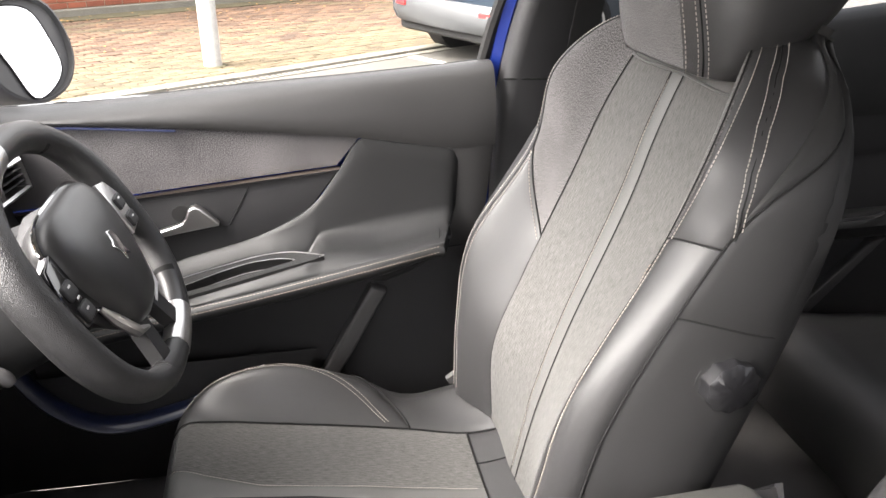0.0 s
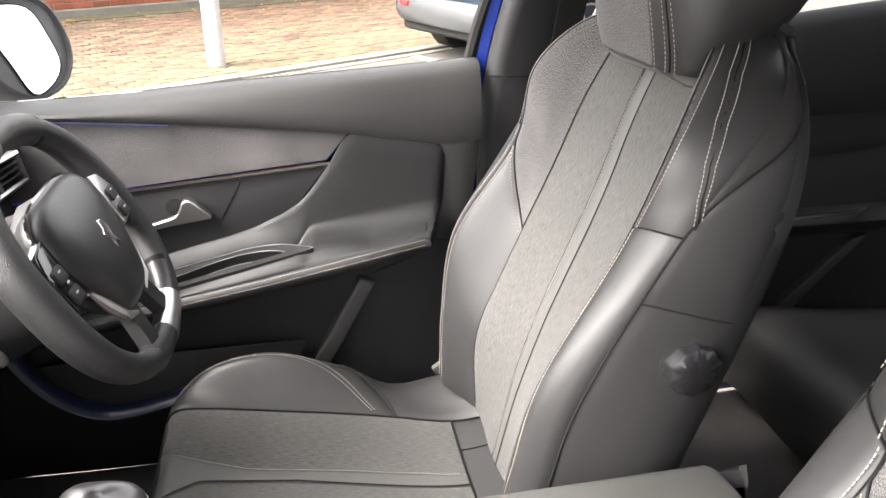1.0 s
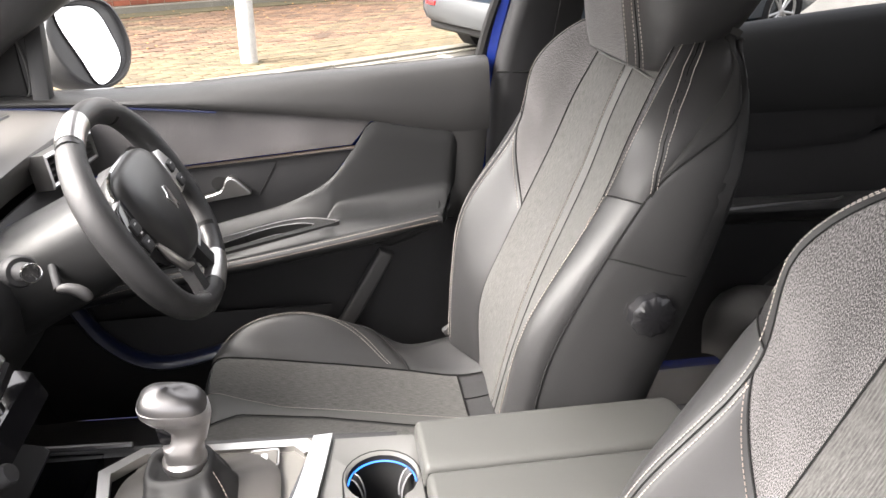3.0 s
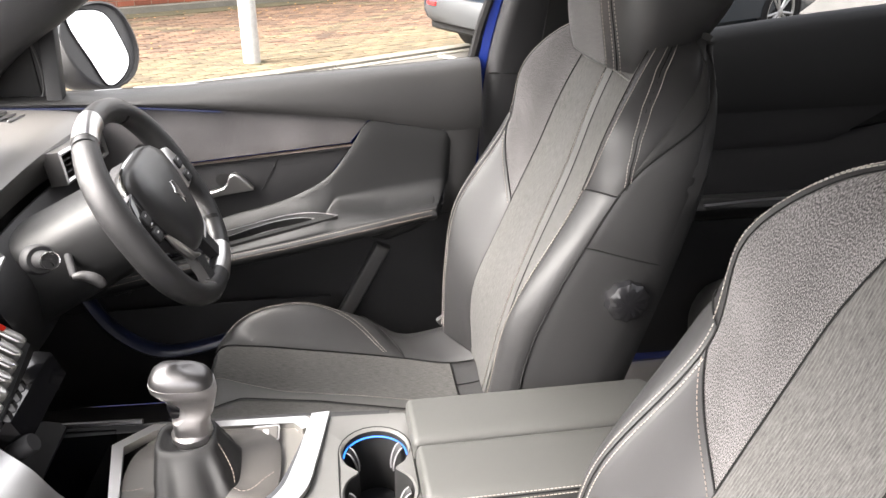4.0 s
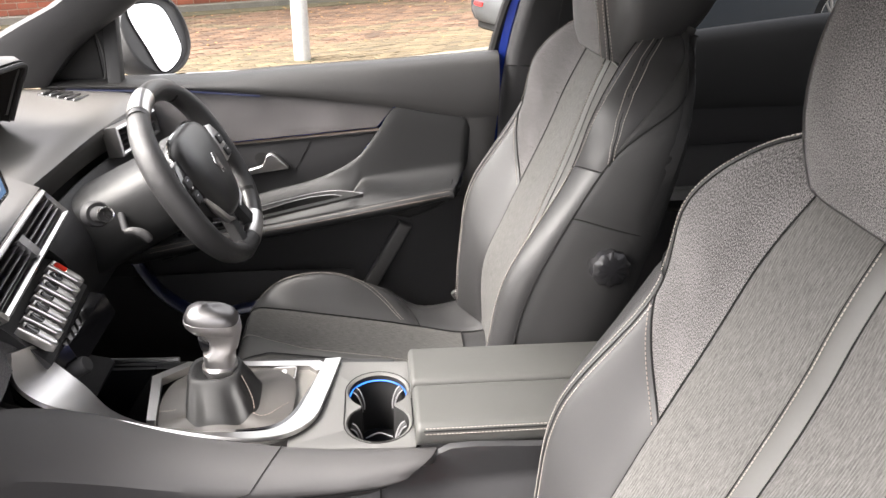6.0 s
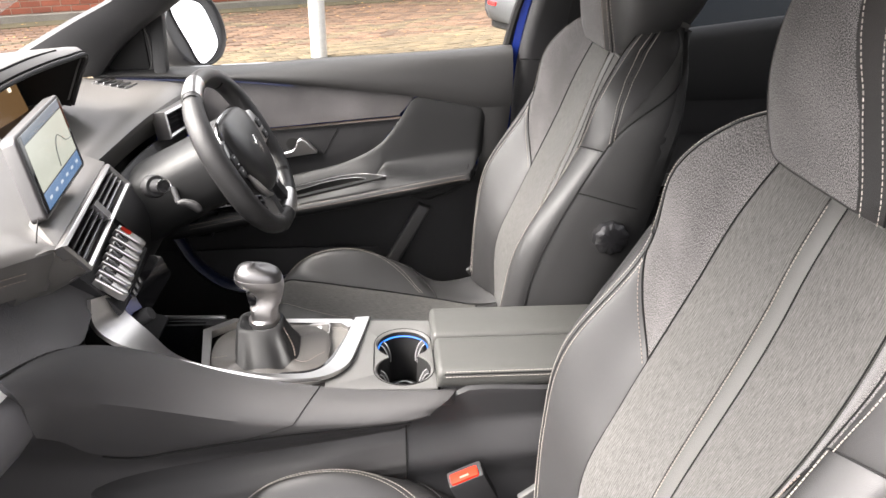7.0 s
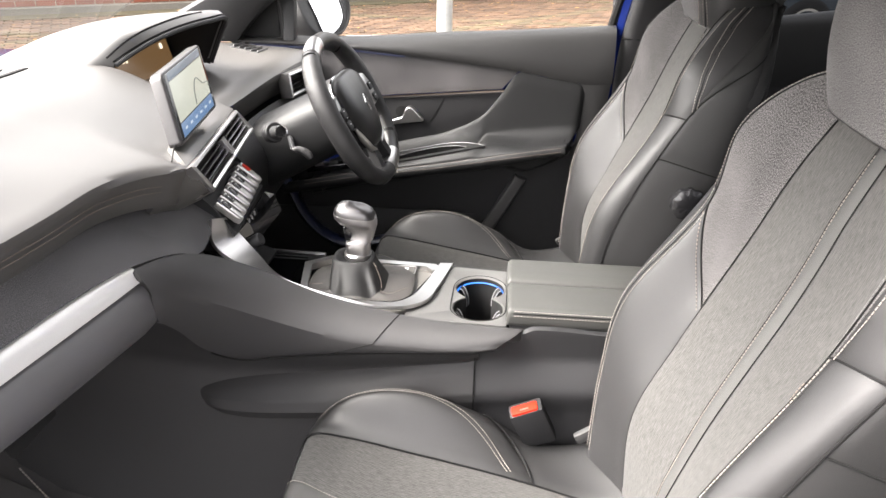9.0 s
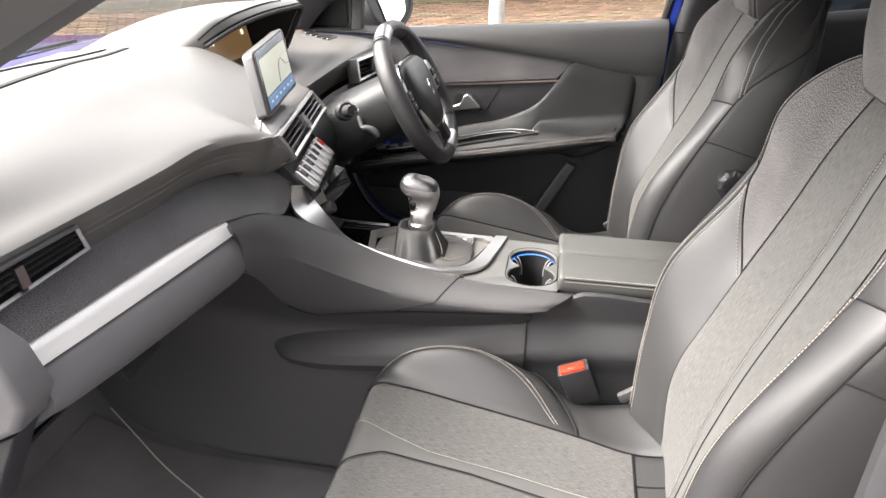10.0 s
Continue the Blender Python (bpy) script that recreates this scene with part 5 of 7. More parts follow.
part("dash_core", box_mesh("dash_core", (0.40, 1.36, 0.15), pose(-1.07, 0.04, 0.875), 0.01), RUBBER, dash)
part("under_panel", pad("under_panel", surf([[(-1.02, y, 0.615), (-1.2, y, 0.64), (-1.3, y, 0.66)] for y in (-0.74, -0.2)], 8, 6), 0.01, 0.003, False), PLASTIC, dash)
part("end_cap", plate("end_cap", [(-1.2, 0.975), (-0.86, 0.968), (-0.815, 0.935), (-0.795, 0.885), (-0.812, 0.850), (-0.90, 0.80), (-1.2, 0.80)], lambda a, b, h: (a, -0.668 - h, b), 0.05, 0.010), TRIM_GREY, dash, "grey end cap of the dashboard")
part("end_panel", plate("end_panel", [(-1.2, 0.797), (-0.90, 0.797), (-0.825, 0.838), (-0.88, 0.72), (-1.0, 0.58), (-1.2, 0.58)], lambda a, b, h: (a, -0.668 - h, b), 0.04, 0.008), PLASTIC, dash, "black kick panel below the end cap")


def vent(name, c0, c1, c2, c3, blades, label, parent, rim=SILVER):
    """An outlet between four corners (top-left, top-right, bottom-right, bottom-left as seen from the seats)."""
    c = [np.array(p, float) for p in (c0, c1, c2, c3)]
    nrm = np.cross(c[1] - c[0], c[3] - c[0])
    nrm /= np.linalg.norm(nrm)
    if nrm[0] < 0:
        nrm = -nrm
    at = lambda u, v, h: (c[0] * (1 - u) * (1 - v) + c[1] * u * (1 - v) + c[2] * u * v + c[3] * (1 - u) * v) + nrm * h
    v0 = part(name, rings(name, [[at(u, v, h) for u, v in k] for k, h in (
        ([(0, 0), (1, 0), (1, 1), (0, 1)], -0.03), ([(0, 0), (1, 0), (1, 1), (0, 1)], 0.003), ([(0.015, 0.08), (0.985, 0.08), (0.985, 0.92), (0.015, 0.92)], 0.006),
        ([(0.03, 0.14), (0.97, 0.14), (0.97, 0.86), (0.03, 0.86)], 0.002), ([(0.03, 0.14), (0.97, 0.14), (0.97, 0.86), (0.03, 0.86)], -0.028))], (True, True), 30), rim, parent, label)
    part("cavity", rings("cavity", [[at(u, v, h) for u, v in k] for k, h in (([(0.032, 0.15), (0.968, 0.15), (0.968, 0.85), (0.032, 0.85)], -0.0265), ([(0.032, 0.15), (0.968, 0.15), (0.968, 0.85), (0.032, 0.85)], -0.024))]), RUBBER, v0)
    for k in range(blades):
        f = 0.14 + 0.72 * (k + 1) / (blades + 1)
        part("blade", rings("blade", [[at(u, f + dv, h) for dv, h in ((-0.02, -0.020), (-0.035, -0.001), (0.0, 0.002), (0.02, -0.018))] for u in (0.035, 0.5, 0.965)]), SMOKED if rim is SILVER else PLASTIC, v0)
    part("tab", rings("tab", [[at(0.47 + 0.06 * u, v, h) for u, v in ((0, 0.2), (1, 0.2), (1, 0.8), (0, 0.8))] for h in (-0.01, 0.007)]), SMOKED, v0)
    return v0


vent("centre_vent", (-0.745, -0.125, 1.000), (-0.806, 0.225, 0.992), (-0.770, 0.215, 0.958), (-0.728, -0.095, 0.950), 3, "centre air vent with bright frame", dash)
vent("driver_vent", (-0.796, 0.546, 0.996), (-0.758, 0.670, 1.000), (-0.760, 0.697, 0.943), (-0.788, 0.540, 0.940), 3, "side air vent with bright frame", dash)
vent("passenger_vent", (-0.860, -0.720, 1.003), (-0.838, -0.528, 1.005), (-0.838, -0.512, 0.966), (-0.858, -0.720, 0.955), 3, "side air vent with dark blades", dash, SMOKED)


def facet(name, a, b, c, d, mat, parent, n=8, flip=False, edge=0.003):
    """A plane-ruled field between four corners: a to b along its top, d to c along its foot."""
    a, b, c, d = (np.array(p, float) for p in (a, b, c, d))
    g = np.array([[(a * (1 - u) + b * u) * (1 - v) + (d * (1 - u) + c * u) * v for u in np.linspace(0, 1, n)] for v in np.linspace(0, 1, n)])
    return part(name, pad(name, g, 0.015, edge, not flip), mat, parent)


facet("fascia_top", (-0.805, -0.056, 1.0155), (-0.860, 0.245, 1.010), (-0.810, 0.235, 0.994), (-0.752, -0.118, 0.9995), DASH, dash)
foot_top = spl([(-0.762, -0.150, 1.000), (-0.7485, -0.124, 0.996), (-0.7305, -0.098, 0.950), (-0.738, -0.06, 0.9475), (-0.775, 0.222, 0.953)], 40)
foot_mid = spl([(-0.785, -0.150, 0.965), (-0.770, -0.122, 0.955), (-0.755, -0.095, 0.934), (-0.765, -0.05, 0.930), (-0.800, 0.222, 0.935)], 40)
foot_low = spl([(-0.805, -0.150, 0.930), (-0.800, -0.115, 0.920), (-0.790, -0.085, 0.912), (-0.800, -0.04, 0.910), (-0.830, 0.222, 0.915)], 40)
part("fascia_foot", pad("fascia_foot", np.stack([foot_top, foot_mid, foot_low], 0), 0.01, 0.002, True), DASH, dash)
part("seam", tube("seam", [(-0.789, -0.069, 1.0195), (-0.778, -0.105, 1.0125), (-0.770, -0.128, 1.0085)], 0.0010, 6), PIPING, dash)
# hood over the instruments
lip = [(-1.019, 0.195, 1.068), (-1.015, 0.199, 1.074), (-0.993, 0.225, 1.091), (-0.970, 0.260, 1.107), (-0.952, 0.310, 1.117), (-0.937, 0.370, 1.122), (-0.923, 0.440, 1.123), (-0.913, 0.508, 1.118), (-0.932, 0.516, 1.084), (-0.962, 0.516, 1.020)]
ridge = [(-1.06, 0.165, 1.070), (-1.040, 0.190, 1.094), (-1.010, 0.225, 1.124), (-0.995, 0.260, 1.134), (-0.980, 0.310, 1.141), (-0.968, 0.370, 1.145), (-0.955, 0.440, 1.143), (-0.945, 0.520, 1.130), (-0.956, 0.535, 1.090), (-0.985, 0.535, 1.015)]
crest = [(-1.18, 0.12, 1.064), (-1.16, 0.16, 1.084), (-1.155, 0.20, 1.102), (-1.15, 0.25, 1.122), (-1.145, 0.31, 1.126), (-1.14, 0.37, 1.127), (-1.13, 0.45, 1.123), (-1.12, 0.53, 1.105), (-1.12, 0.555, 1.07), (-1.12, 0.555, 1.01)]
hood_back = [(-1.31, y, z) for y, z in zip((0.03, 0.12, 0.19, 0.25, 0.31, 0.37, 0.45, 0.53, 0.57, 0.58), (1.040, 1.045, 1.052, 1.060, 1.069, 1.069, 1.066, 1.055, 1.04, 1.0))]
brow = [(x - 0.002, y, z + dz) for (x, y, z), dz in zip(lip, (-0.002, 0.003, 0.008) + (0.011,) * 7)]
part("instrument_hood", pad("instrument_hood", surf([brow, [tuple((np.array(p) + np.array(q)) / 2 + np.array((0, 0, 0.004))) for p, q in zip(brow, ridge)], ridge, crest, hood_back], 60, 30), 0.006, 0.003, False), DASH, dash, "soft hood over the instruments")
part("hood_rim", tube("hood_rim", spl(lip[1:], 60) + np.array((0.0, 0, 0.002)), 0.0045, 8), PLASTIC, dash, "black rim under the hood")
part("hood_seam", tube("hood_seam", spl([tuple((np.array(p) + np.array(q)) / 2 + np.array((0, 0, 0.0042))) for p, q in zip(brow[1:7], ridge[1:7])], 50), 0.0018, 6), PIPING, dash)
part("hood_line", tube("hood_line", spl([(x - 0.004, y, z + 0.0085) for x, y, z in lip[1:]], 60), 0.0016, 6), PIPING, dash)
inner = surf([[(x - 0.004, y, z - 0.002) for x, y, z in lip[1:]], [(x - 0.05, y, z + 0.004) for x, y, z in lip[1:]], [(x - 0.13, y, z - 0.01) for x, y, z in lip[1:]]], 40, 8)
part("hood_lining", pad("hood_lining", inner, 0.003, 0.001, True), RUBBER, dash)
cluster = part("instrument_display", plate("instrument_display", round_rect(0.25, 0.115, 0.012), lambda a, b, h: (-1.065 + h - b * 0.25, 0.382 + a, 1.055 + b), 0.012, 0.003), GLOSS, dash, "digital instrument display")
# orange of the brick reflected from outside, put in as a faint glow
part("display_picture", plate("display_picture", round_rect(0.235, 0.10, 0.01), lambda a, b, h: (-1.0525 + h - b * 0.25, 0.382 + a, 1.055 + b), 0.0015, 0.0005), glow("brick_reflection", (0.24, 0.14, 0.06), 0.08), cluster)
for a, b, w, h2 in ((-0.10, 0.012, 0.012, 0.016), (-0.085, 0.030, 0.016, 0.004), (-0.085, 0.006, 0.007, 0.007), (-0.10, -0.02, 0.009, 0.003), (0.0, 0.02, 0.02, 0.003), (0.09, 0.01, 0.012, 0.012)):
    part("display_mark", plate("display_mark", round_rect(w, h2, min(w, h2) * 0.3), lambda u, v, h, a=a, b=b: (-1.0505 + h - (b + v) * 0.25, 0.384 + a * 0.9 + u, 1.055 + b + v), 0.001, 0.0003), glow("instrument_mark", (0.9, 0.8, 0.6), 0.2), cluster)
# recess to the driver's side of the hood, and the demister grille
part("demister_grille", plate("demister_grille", [(-0.985, 0.69), (-0.895, 0.66), (-0.885, 0.70), (-0.975, 0.735)], lambda a, b, h: (a, b, 1.012 + h + (a + 0.94) * -0.12), 0.012, 0.003), PLASTIC, dash, "demister grille")
for k in range(5):
    part("grille_bar", box_mesh("grille_bar", (0.004, 0.045, 0.004), pose(-0.965 + 0.017 * k, 0.705 - 0.006 * k, 1.030 - 0.002 * k, 0, 0, -18), 0.001, 1), SMOKED, dash)
pad_grid = surf(upper, 56, 90).reshape(-1, 3)


def on_pad(x, y, up):
    """A point on the dashboard's top at x, y."""
    d = np.hypot(pad_grid[:, 0] - x, pad_grid[:, 1] - y)
    near = np.argsort(d)[:4]
    w = 1 / (d[near] + 1e-4)
    return (x, y, float((pad_grid[near, 2] * w).sum() / w.sum()) + up)


slot_rows = [[on_pad(x + dx, y, 0.003) for dx in (-0.007, 0.0, 0.007)] for x, y in zip(np.linspace(-1.095, -1.167, 28), np.linspace(-0.60, 0.21, 28))]
grille = pad("windscreen_grille", np.array(slot_rows), 0.003, 0.001, False)
part("demister_line", tube("demister_line", [on_pad(x, y, 0.0015) for x, y in zip(np.linspace(-1.262, -1.180, 16), np.linspace(-0.12, 0.225, 16))], 0.0022, 6), RUBBER, dash)
part("windscreen_grille", grille, RUBBER, dash, "black demister slot along the windscreen")

# ---- touch screen ----
SC = [np.array(v) for v in ((-0.815, -0.035, 1.119), (-0.832, 0.164, 1.126), (-0.797, 0.122, 1.029), (-0.772, -0.081, 1.014))]
su, sv = (SC[1] - SC[0] + SC[2] - SC[3]) / 2, (SC[0] - SC[3] + SC[1] - SC[2]) / 2
s_n = np.cross(su, sv)
s_n /= np.linalg.norm(s_n)
screen_c = sum(SC) / 4


def on_screen(a, b, h):
    return screen_c + su * a + sv * b + s_n * h


touch = thing("touch_screen", "silver-framed touch screen showing a pale map on the dashboard", "screen", at=tuple(screen_c))
rr = [(a / 0.20, b / 0.118) for a, b in round_rect(0.20, 0.118, 0.010)]
part("frame", plate("frame", [(a * 0.2, b * 0.118) for a, b in rr], lambda a, b, h: on_screen(a / 0.2, b / 0.118, h - 0.020), 0.020, 0.004), material("dark_frame", (0.055, 0.053, 0.053), 0.30, 0.35, grain=700, bump=0.0, vary=0.08), touch, "dark gunmetal screen frame")
part("face", plate("face", round_rect(0.186, 0.108, 0.006), lambda a, b, h: on_screen(a / 0.2, b / 0.118, h - 0.002), 0.0035, 0.001), GLOSS, touch, "gloss black screen face")
part("map_picture", plate("map_picture", round_rect(0.165, 0.066, 0.001), lambda a, b, h: on_screen(a / 0.2 - 0.0, (b + 0.006) / 0.118, h + 0.0014), 0.0006, 0.0002), glow("map_light", (0.62, 0.66, 0.56), 0.115), touch, "pale green-grey map")
part("menu_bar", plate("menu_bar", round_rect(0.165, 0.022, 0.001), lambda a, b, h: on_screen(a / 0.2, (b - 0.040) / 0.118, h + 0.0014), 0.0006, 0.0002), glow("menu_light", (0.10, 0.20, 0.36), 0.14), touch, "blue menu bar")
part("status_bar", plate("status_bar", round_rect(0.165, 0.013, 0.001), lambda a, b, h: on_screen(a / 0.2, (b + 0.047) / 0.118, h + 0.0014), 0.0006, 0.0002), glow("status_light", (0.20, 0.25, 0.30), 0.12), touch, "blue-grey status bar")
road_l = [on_screen(a, b, 0.0026) for a, b in ((0.02, -0.2), (0.05, -0.02), (0.10, 0.08), (0.16, 0.12), (0.22, 0.06), (0.28, -0.02), (0.40, -0.05))]
part("map_road", tube("map_road", spl(road_l, 24), 0.0007, 4), glow("map_road_light", (0.10, 0.11, 0.11), 0.06), touch)
for k in range(6):
    part("menu_mark", plate("menu_mark", round_rect(0.010, 0.004, 0.001), lambda a, b, h, k=k: on_screen((a - 0.065 + 0.026 * k) / 0.2, (b - 0.040) / 0.118, h + 0.0022), 0.0005, 0.0002), glow("menu_mark_light", (0.6, 0.7, 0.8), 0.12), touch)
part("screen_stand", box_mesh("screen_stand", (0.02, 0.06, 0.04), Matrix.Translation(tuple(screen_c - s_n * 0.030 - sv * 0.40)), 0.01), PLASTIC, touch)

# ---- toggle keys ----
for k in range(7):
    f = k / 6
    base = np.array((-0.735, -0.030, 0.885)) * (1 - f) + np.array((-0.748, 0.108, 0.902)) * f
    key = part("toggle_key", plate("toggle_key", [(-0.026, -0.009), (0.016, -0.008), (0.024, -0.004), (0.024, 0.004), (0.016, 0.008), (-0.026, 0.009)], lambda a, b, h, base=base: (base[0] + a * 0.78 + h * 0.6, base[1] + b, base[2] - a * 0.62 + h * 0.75), 0.014, 0.004), SILVER, dash, "satin silver toggle key")
    part("key_inlay", plate("key_inlay", round_rect(0.018, 0.010, 0.003), lambda a, b, h, base=base: (base[0] + (a - 0.012) * 0.78 + (h + 0.0125) * 0.6, base[1] + b, base[2] - (a - 0.012) * 0.62 + (h + 0.0125) * 0.75), 0.003, 0.001), RED if k == 6 else GLOSS, key, "red hazard light inlay" if k == 6 else "")
part("key_panel", rings("key_panel", [[(-0.80, y, 0.925), (-0.772, y, 0.920), (-0.758 - (y + 0.05) * 0.08, y, 0.908), (-0.716 - (y + 0.05) * 0.08, y, 0.862 + y * 0.1), (-0.73, y, 0.845), (-0.80, y, 0.85)] for y in (-0.045, 0.135)]), PLASTIC, dash)
part("lower_keys", rings("lower_keys", [[(-0.73, y, 0.862), (-0.712, y, 0.858), (-0.700, y, 0.825), (-0.73, y, 0.815)] for y in (0.0, 0.14)]), GLOSS, dash)
part("socket_cap", lathe("socket_cap", [(0.011, -0.02), (0.012, 0.006), (0.010, 0.010), (0.0, 0.010)], pose(-0.700, -0.005, 0.828, 0, 60, 0), 16), PLASTIC, dash, "round black socket cap")
# driver's side lower dash, knee panel and pedals space
knee = surf([[(-0.815, 0.18, 0.94), (-0.815, 0.4, 0.945), (-0.815, 0.74, 0.92)], [(-0.765, 0.18, 0.88), (-0.78, 0.4, 0.88), (-0.80, 0.74, 0.86)], [(-0.80, 0.19, 0.78), (-0.80, 0.4, 0.76), (-0.82, 0.74, 0.76)], [(-0.92, 0.20, 0.66), (-0.90, 0.4, 0.66), (-0.90, 0.74, 0.66)], [(-1.1, 0.2, 0.6), (-1.1, 0.4, 0.6), (-1.1, 0.74, 0.6)]], 16, 20)
part("knee_panel", pad("knee_panel", knee, 0.02, 0.004, True), PLASTIC, dash)
# blue sheen of the footwell light is put into the channel's base colour
part("side_channel", tube("side_channel", spl([(-0.86, 0.66, 0.70), (-0.80, 0.66, 0.58), (-0.72, 0.665, 0.52), (-0.60, 0.67, 0.53), (-0.45, 0.68, 0.58)], 24), 0.022, 8, flat=0.5), material("blue_sheen_channel", (0.004, 0.008, 0.030), 0.35, grain=900, bump=0.05), dash)
part("kick_panel", pad("kick_panel", surf([[(-1.2, 0.70, 0.7), (-0.85, 0.715, 0.7)], [(-1.2, 0.69, 0.36), (-0.8, 0.715, 0.36)]], 8, 8), 0.02, 0.004, True), PLASTIC, dash)

# ---- steering ----
WC, WN = np.array((-0.604, 0.376, 0.967)), np.array((0.885, 0.0, 0.465))
WU = np.array((-0.465, 0.0, 0.885))
WR = np.array((0.0, 1.0, 0.0))


def on_wheel(a, b, h):
    return WC + WR * a + WU * b + WN * h


wheel = thing("steering_wheel", "black leather steering wheel with silver inserts and flat bottom", "steering wheel", at=tuple(WC))
rim_xy = []
for k in range(96):
    w = 2 * math.pi * k / 96
    a, b = math.cos(w), math.sin(w)
    rim_xy.append((0.163 * math.copysign(abs(a) ** 0.88, a), (0.148 if b > 0 else 0.150) * math.copysign(abs(b) ** 0.80, b)))
rim_pts = [on_wheel(a, b, 0.0) for a, b in rim_xy]
rim_r = [0.0172 + 0.002 * math.sin(2 * math.pi * k / 96 * 2 + 1.57) for k in range(96)]
RIM_LEATHER = leather("wheel_leather", (0.019, 0.019, 0.0193), 0.40, 620, 1.0)
next(k for k in RIM_LEATHER.node_tree.nodes if k.type == "BUMP").inputs["Distance"].default_value = 0.0007
SMOOTH_RIM = leather("smooth_wheel_leather", (0.020, 0.020, 0.0203), 0.36, 900, 0.2)
rim = part("rim", tube("rim", rim_pts, rim_r, 16, True, 1.12), RIM_LEATHER, wheel, "perforated black leather rim")
def rim_piece(name, k0, k1, grow, mat, label):
    pts = [rim_pts[k % 96] for k in range(k0, k1)]
    return part(name, tube(name, pts, [rim_r[k % 96] + grow for k in range(k0, k1)], 16, flat=1.12), mat, rim, label)
rim_piece("smooth_section", 66, 86, 0.0010, SMOOTH_RIM, "smooth leather lower grip")
rim_piece("smooth_section", 16, 34, 0.0010, SMOOTH_RIM, "smooth leather upper grip")
for k0, k1 in ((26, 33), (72, 80)):
    rim_piece("rim_inlay", k0, k1, 0.002, SILVER, "satin silver inlay")
for k0 in (15, 85):
    rim_piece("rim_seam", k0, k0 + 2, 0.0003, PIPING, "")
hub_out = spl([(-0.092, 0.054, 0), (-0.070, 0.070, 0), (0.0, 0.075, 0), (0.070, 0.070, 0), (0.092, 0.054, 0), (0.096, 0.012, 0), (0.076, -0.040, 0), (0.046, -0.080, 0), (0.0, -0.089, 0), (-0.046, -0.080, 0), (-0.076, -0.040, 0), (-0.096, 0.012, 0)], 48, True)[:, :2]
hub = part("hub", rings("hub", [[on_wheel(a * s, b * s, h) for a, b in hub_out] for s, h in ((0.9, -0.02), (1.0, -0.004), (1.0, 0.006), (0.97, 0.014), (0.86, 0.022), (0.62, 0.028), (0.3, 0.031), (0.1, 0.031))], (True, True), 60), SMOOTH_RIM, wheel, "black airbag cover")
part("hub_ring", tube("hub_ring", [on_wheel(a * 1.02, b * 1.02, 0.004) for a, b in hub_out], 0.0028, 6, True), CHROME, wheel, "thin chrome ring round the airbag cover")
badge = plate("badge", [(-0.004, 0.018), (0.006, 0.016), (0.010, 0.006), (0.006, -0.004), (0.010, -0.016), (0.003, -0.010), (-0.004, -0.016), (-0.006, -0.004), (-0.012, 0.004), (-0.006, 0.008)], lambda a, b, h: on_wheel(a * 1.15, b * 1.15 - 0.002, 0.0298 + h), 0.003, 0.0008)
part("badge", badge, CHROME, hub, "small chrome emblem")
for s in (-1, 1):
    part("spoke", plate("spoke", [(s * 0.060, 0.030), (s * 0.155, 0.022), (s * 0.158, -0.022), (s * 0.060, -0.030)], lambda a, b, h: on_wheel(a, b, h - 0.010), 0.020, 0.006), GLOSS, wheel)
    part("button_pod", plate("button_pod", [(s * 0.094, 0.050), (s * 0.124, 0.044), (s * 0.142, 0.016), (s * 0.134, -0.024), (s * 0.098, -0.026)], lambda a, b, h: on_wheel(a, b, h + (0.006 if s > 0 else 0.0)), 0.012, 0.003), SILVER if s > 0 else GLOSS, wheel, "silver button pod" if s > 0 else "gloss black button pod")
    for bb in (0.014, -0.012):
        part("button", plate("button", round_rect(0.026, 0.018, 0.004), lambda a, b, h, s=s, bb=bb: on_wheel(s * 0.117 + a, bb + b, h + (0.016 if s > 0 else 0.009)), 0.006, 0.002), PLASTIC, wheel)
    part("lower_spoke", rings("lower_spoke", [[on_wheel(s * (0.030 + 0.020 * f) + da, -0.070 - 0.075 * f, dh) for da, dh in ((-0.016, -0.006), (0.014, -0.006), (0.014, 0.010), (-0.016, 0.010))] for f in (0, 0.5, 1)]), PLASTIC, wheel, "black lower spoke")
    part("silver_tip", tube("silver_tip", [on_wheel(s * a, b, 0.008) for a, b in ((0.086, -0.028), (0.076, -0.052), (0.056, -0.083), (0.030, -0.094))], [0.003, 0.007, 0.007, 0.003], 8), SILVER, wheel, "satin silver corner of the airbag surround")
    for q in range(3):
        part("button_print", plate("button_print", round_rect(0.007, 0.0022, 0.0008), lambda a, b, h, s=s, q=q: on_wheel(s * 0.117 + a, 0.018 - 0.014 * q + b, h + (0.0222 if s > 0 else 0.0152)), 0.0005, 0.0002), WHITE_MARK, wheel)
part("rear_boss", rings("rear_boss", [[on_wheel(0.075 * sc * math.cos(w), 0.075 * sc * math.sin(w), h) for w in np.linspace(0, 2 * math.pi, 24, endpoint=False)] for sc, h in ((1.0, 0.0), (1.0, -0.03), (0.8, -0.05))]), PLASTIC, wheel)
column = thing("steering_column", "black steering column shroud with stalks", "steering column", at=tuple(WC - WN * 0.1))
part("shroud", rings("shroud", [[on_wheel(0.085 * sc * math.copysign(abs(math.cos(w)) ** 0.7, math.cos(w)), 0.0 + 0.068 * sc * math.copysign(abs(math.sin(w)) ** 0.7, math.sin(w)), h) for w in np.linspace(0, 2 * math.pi, 32, endpoint=False)] for sc, h in ((0.75, -0.035), (0.95, -0.045), (1.0, -0.07), (1.02, -0.14), (1.05, -0.23))]), PANEL, column, "charcoal column shroud")
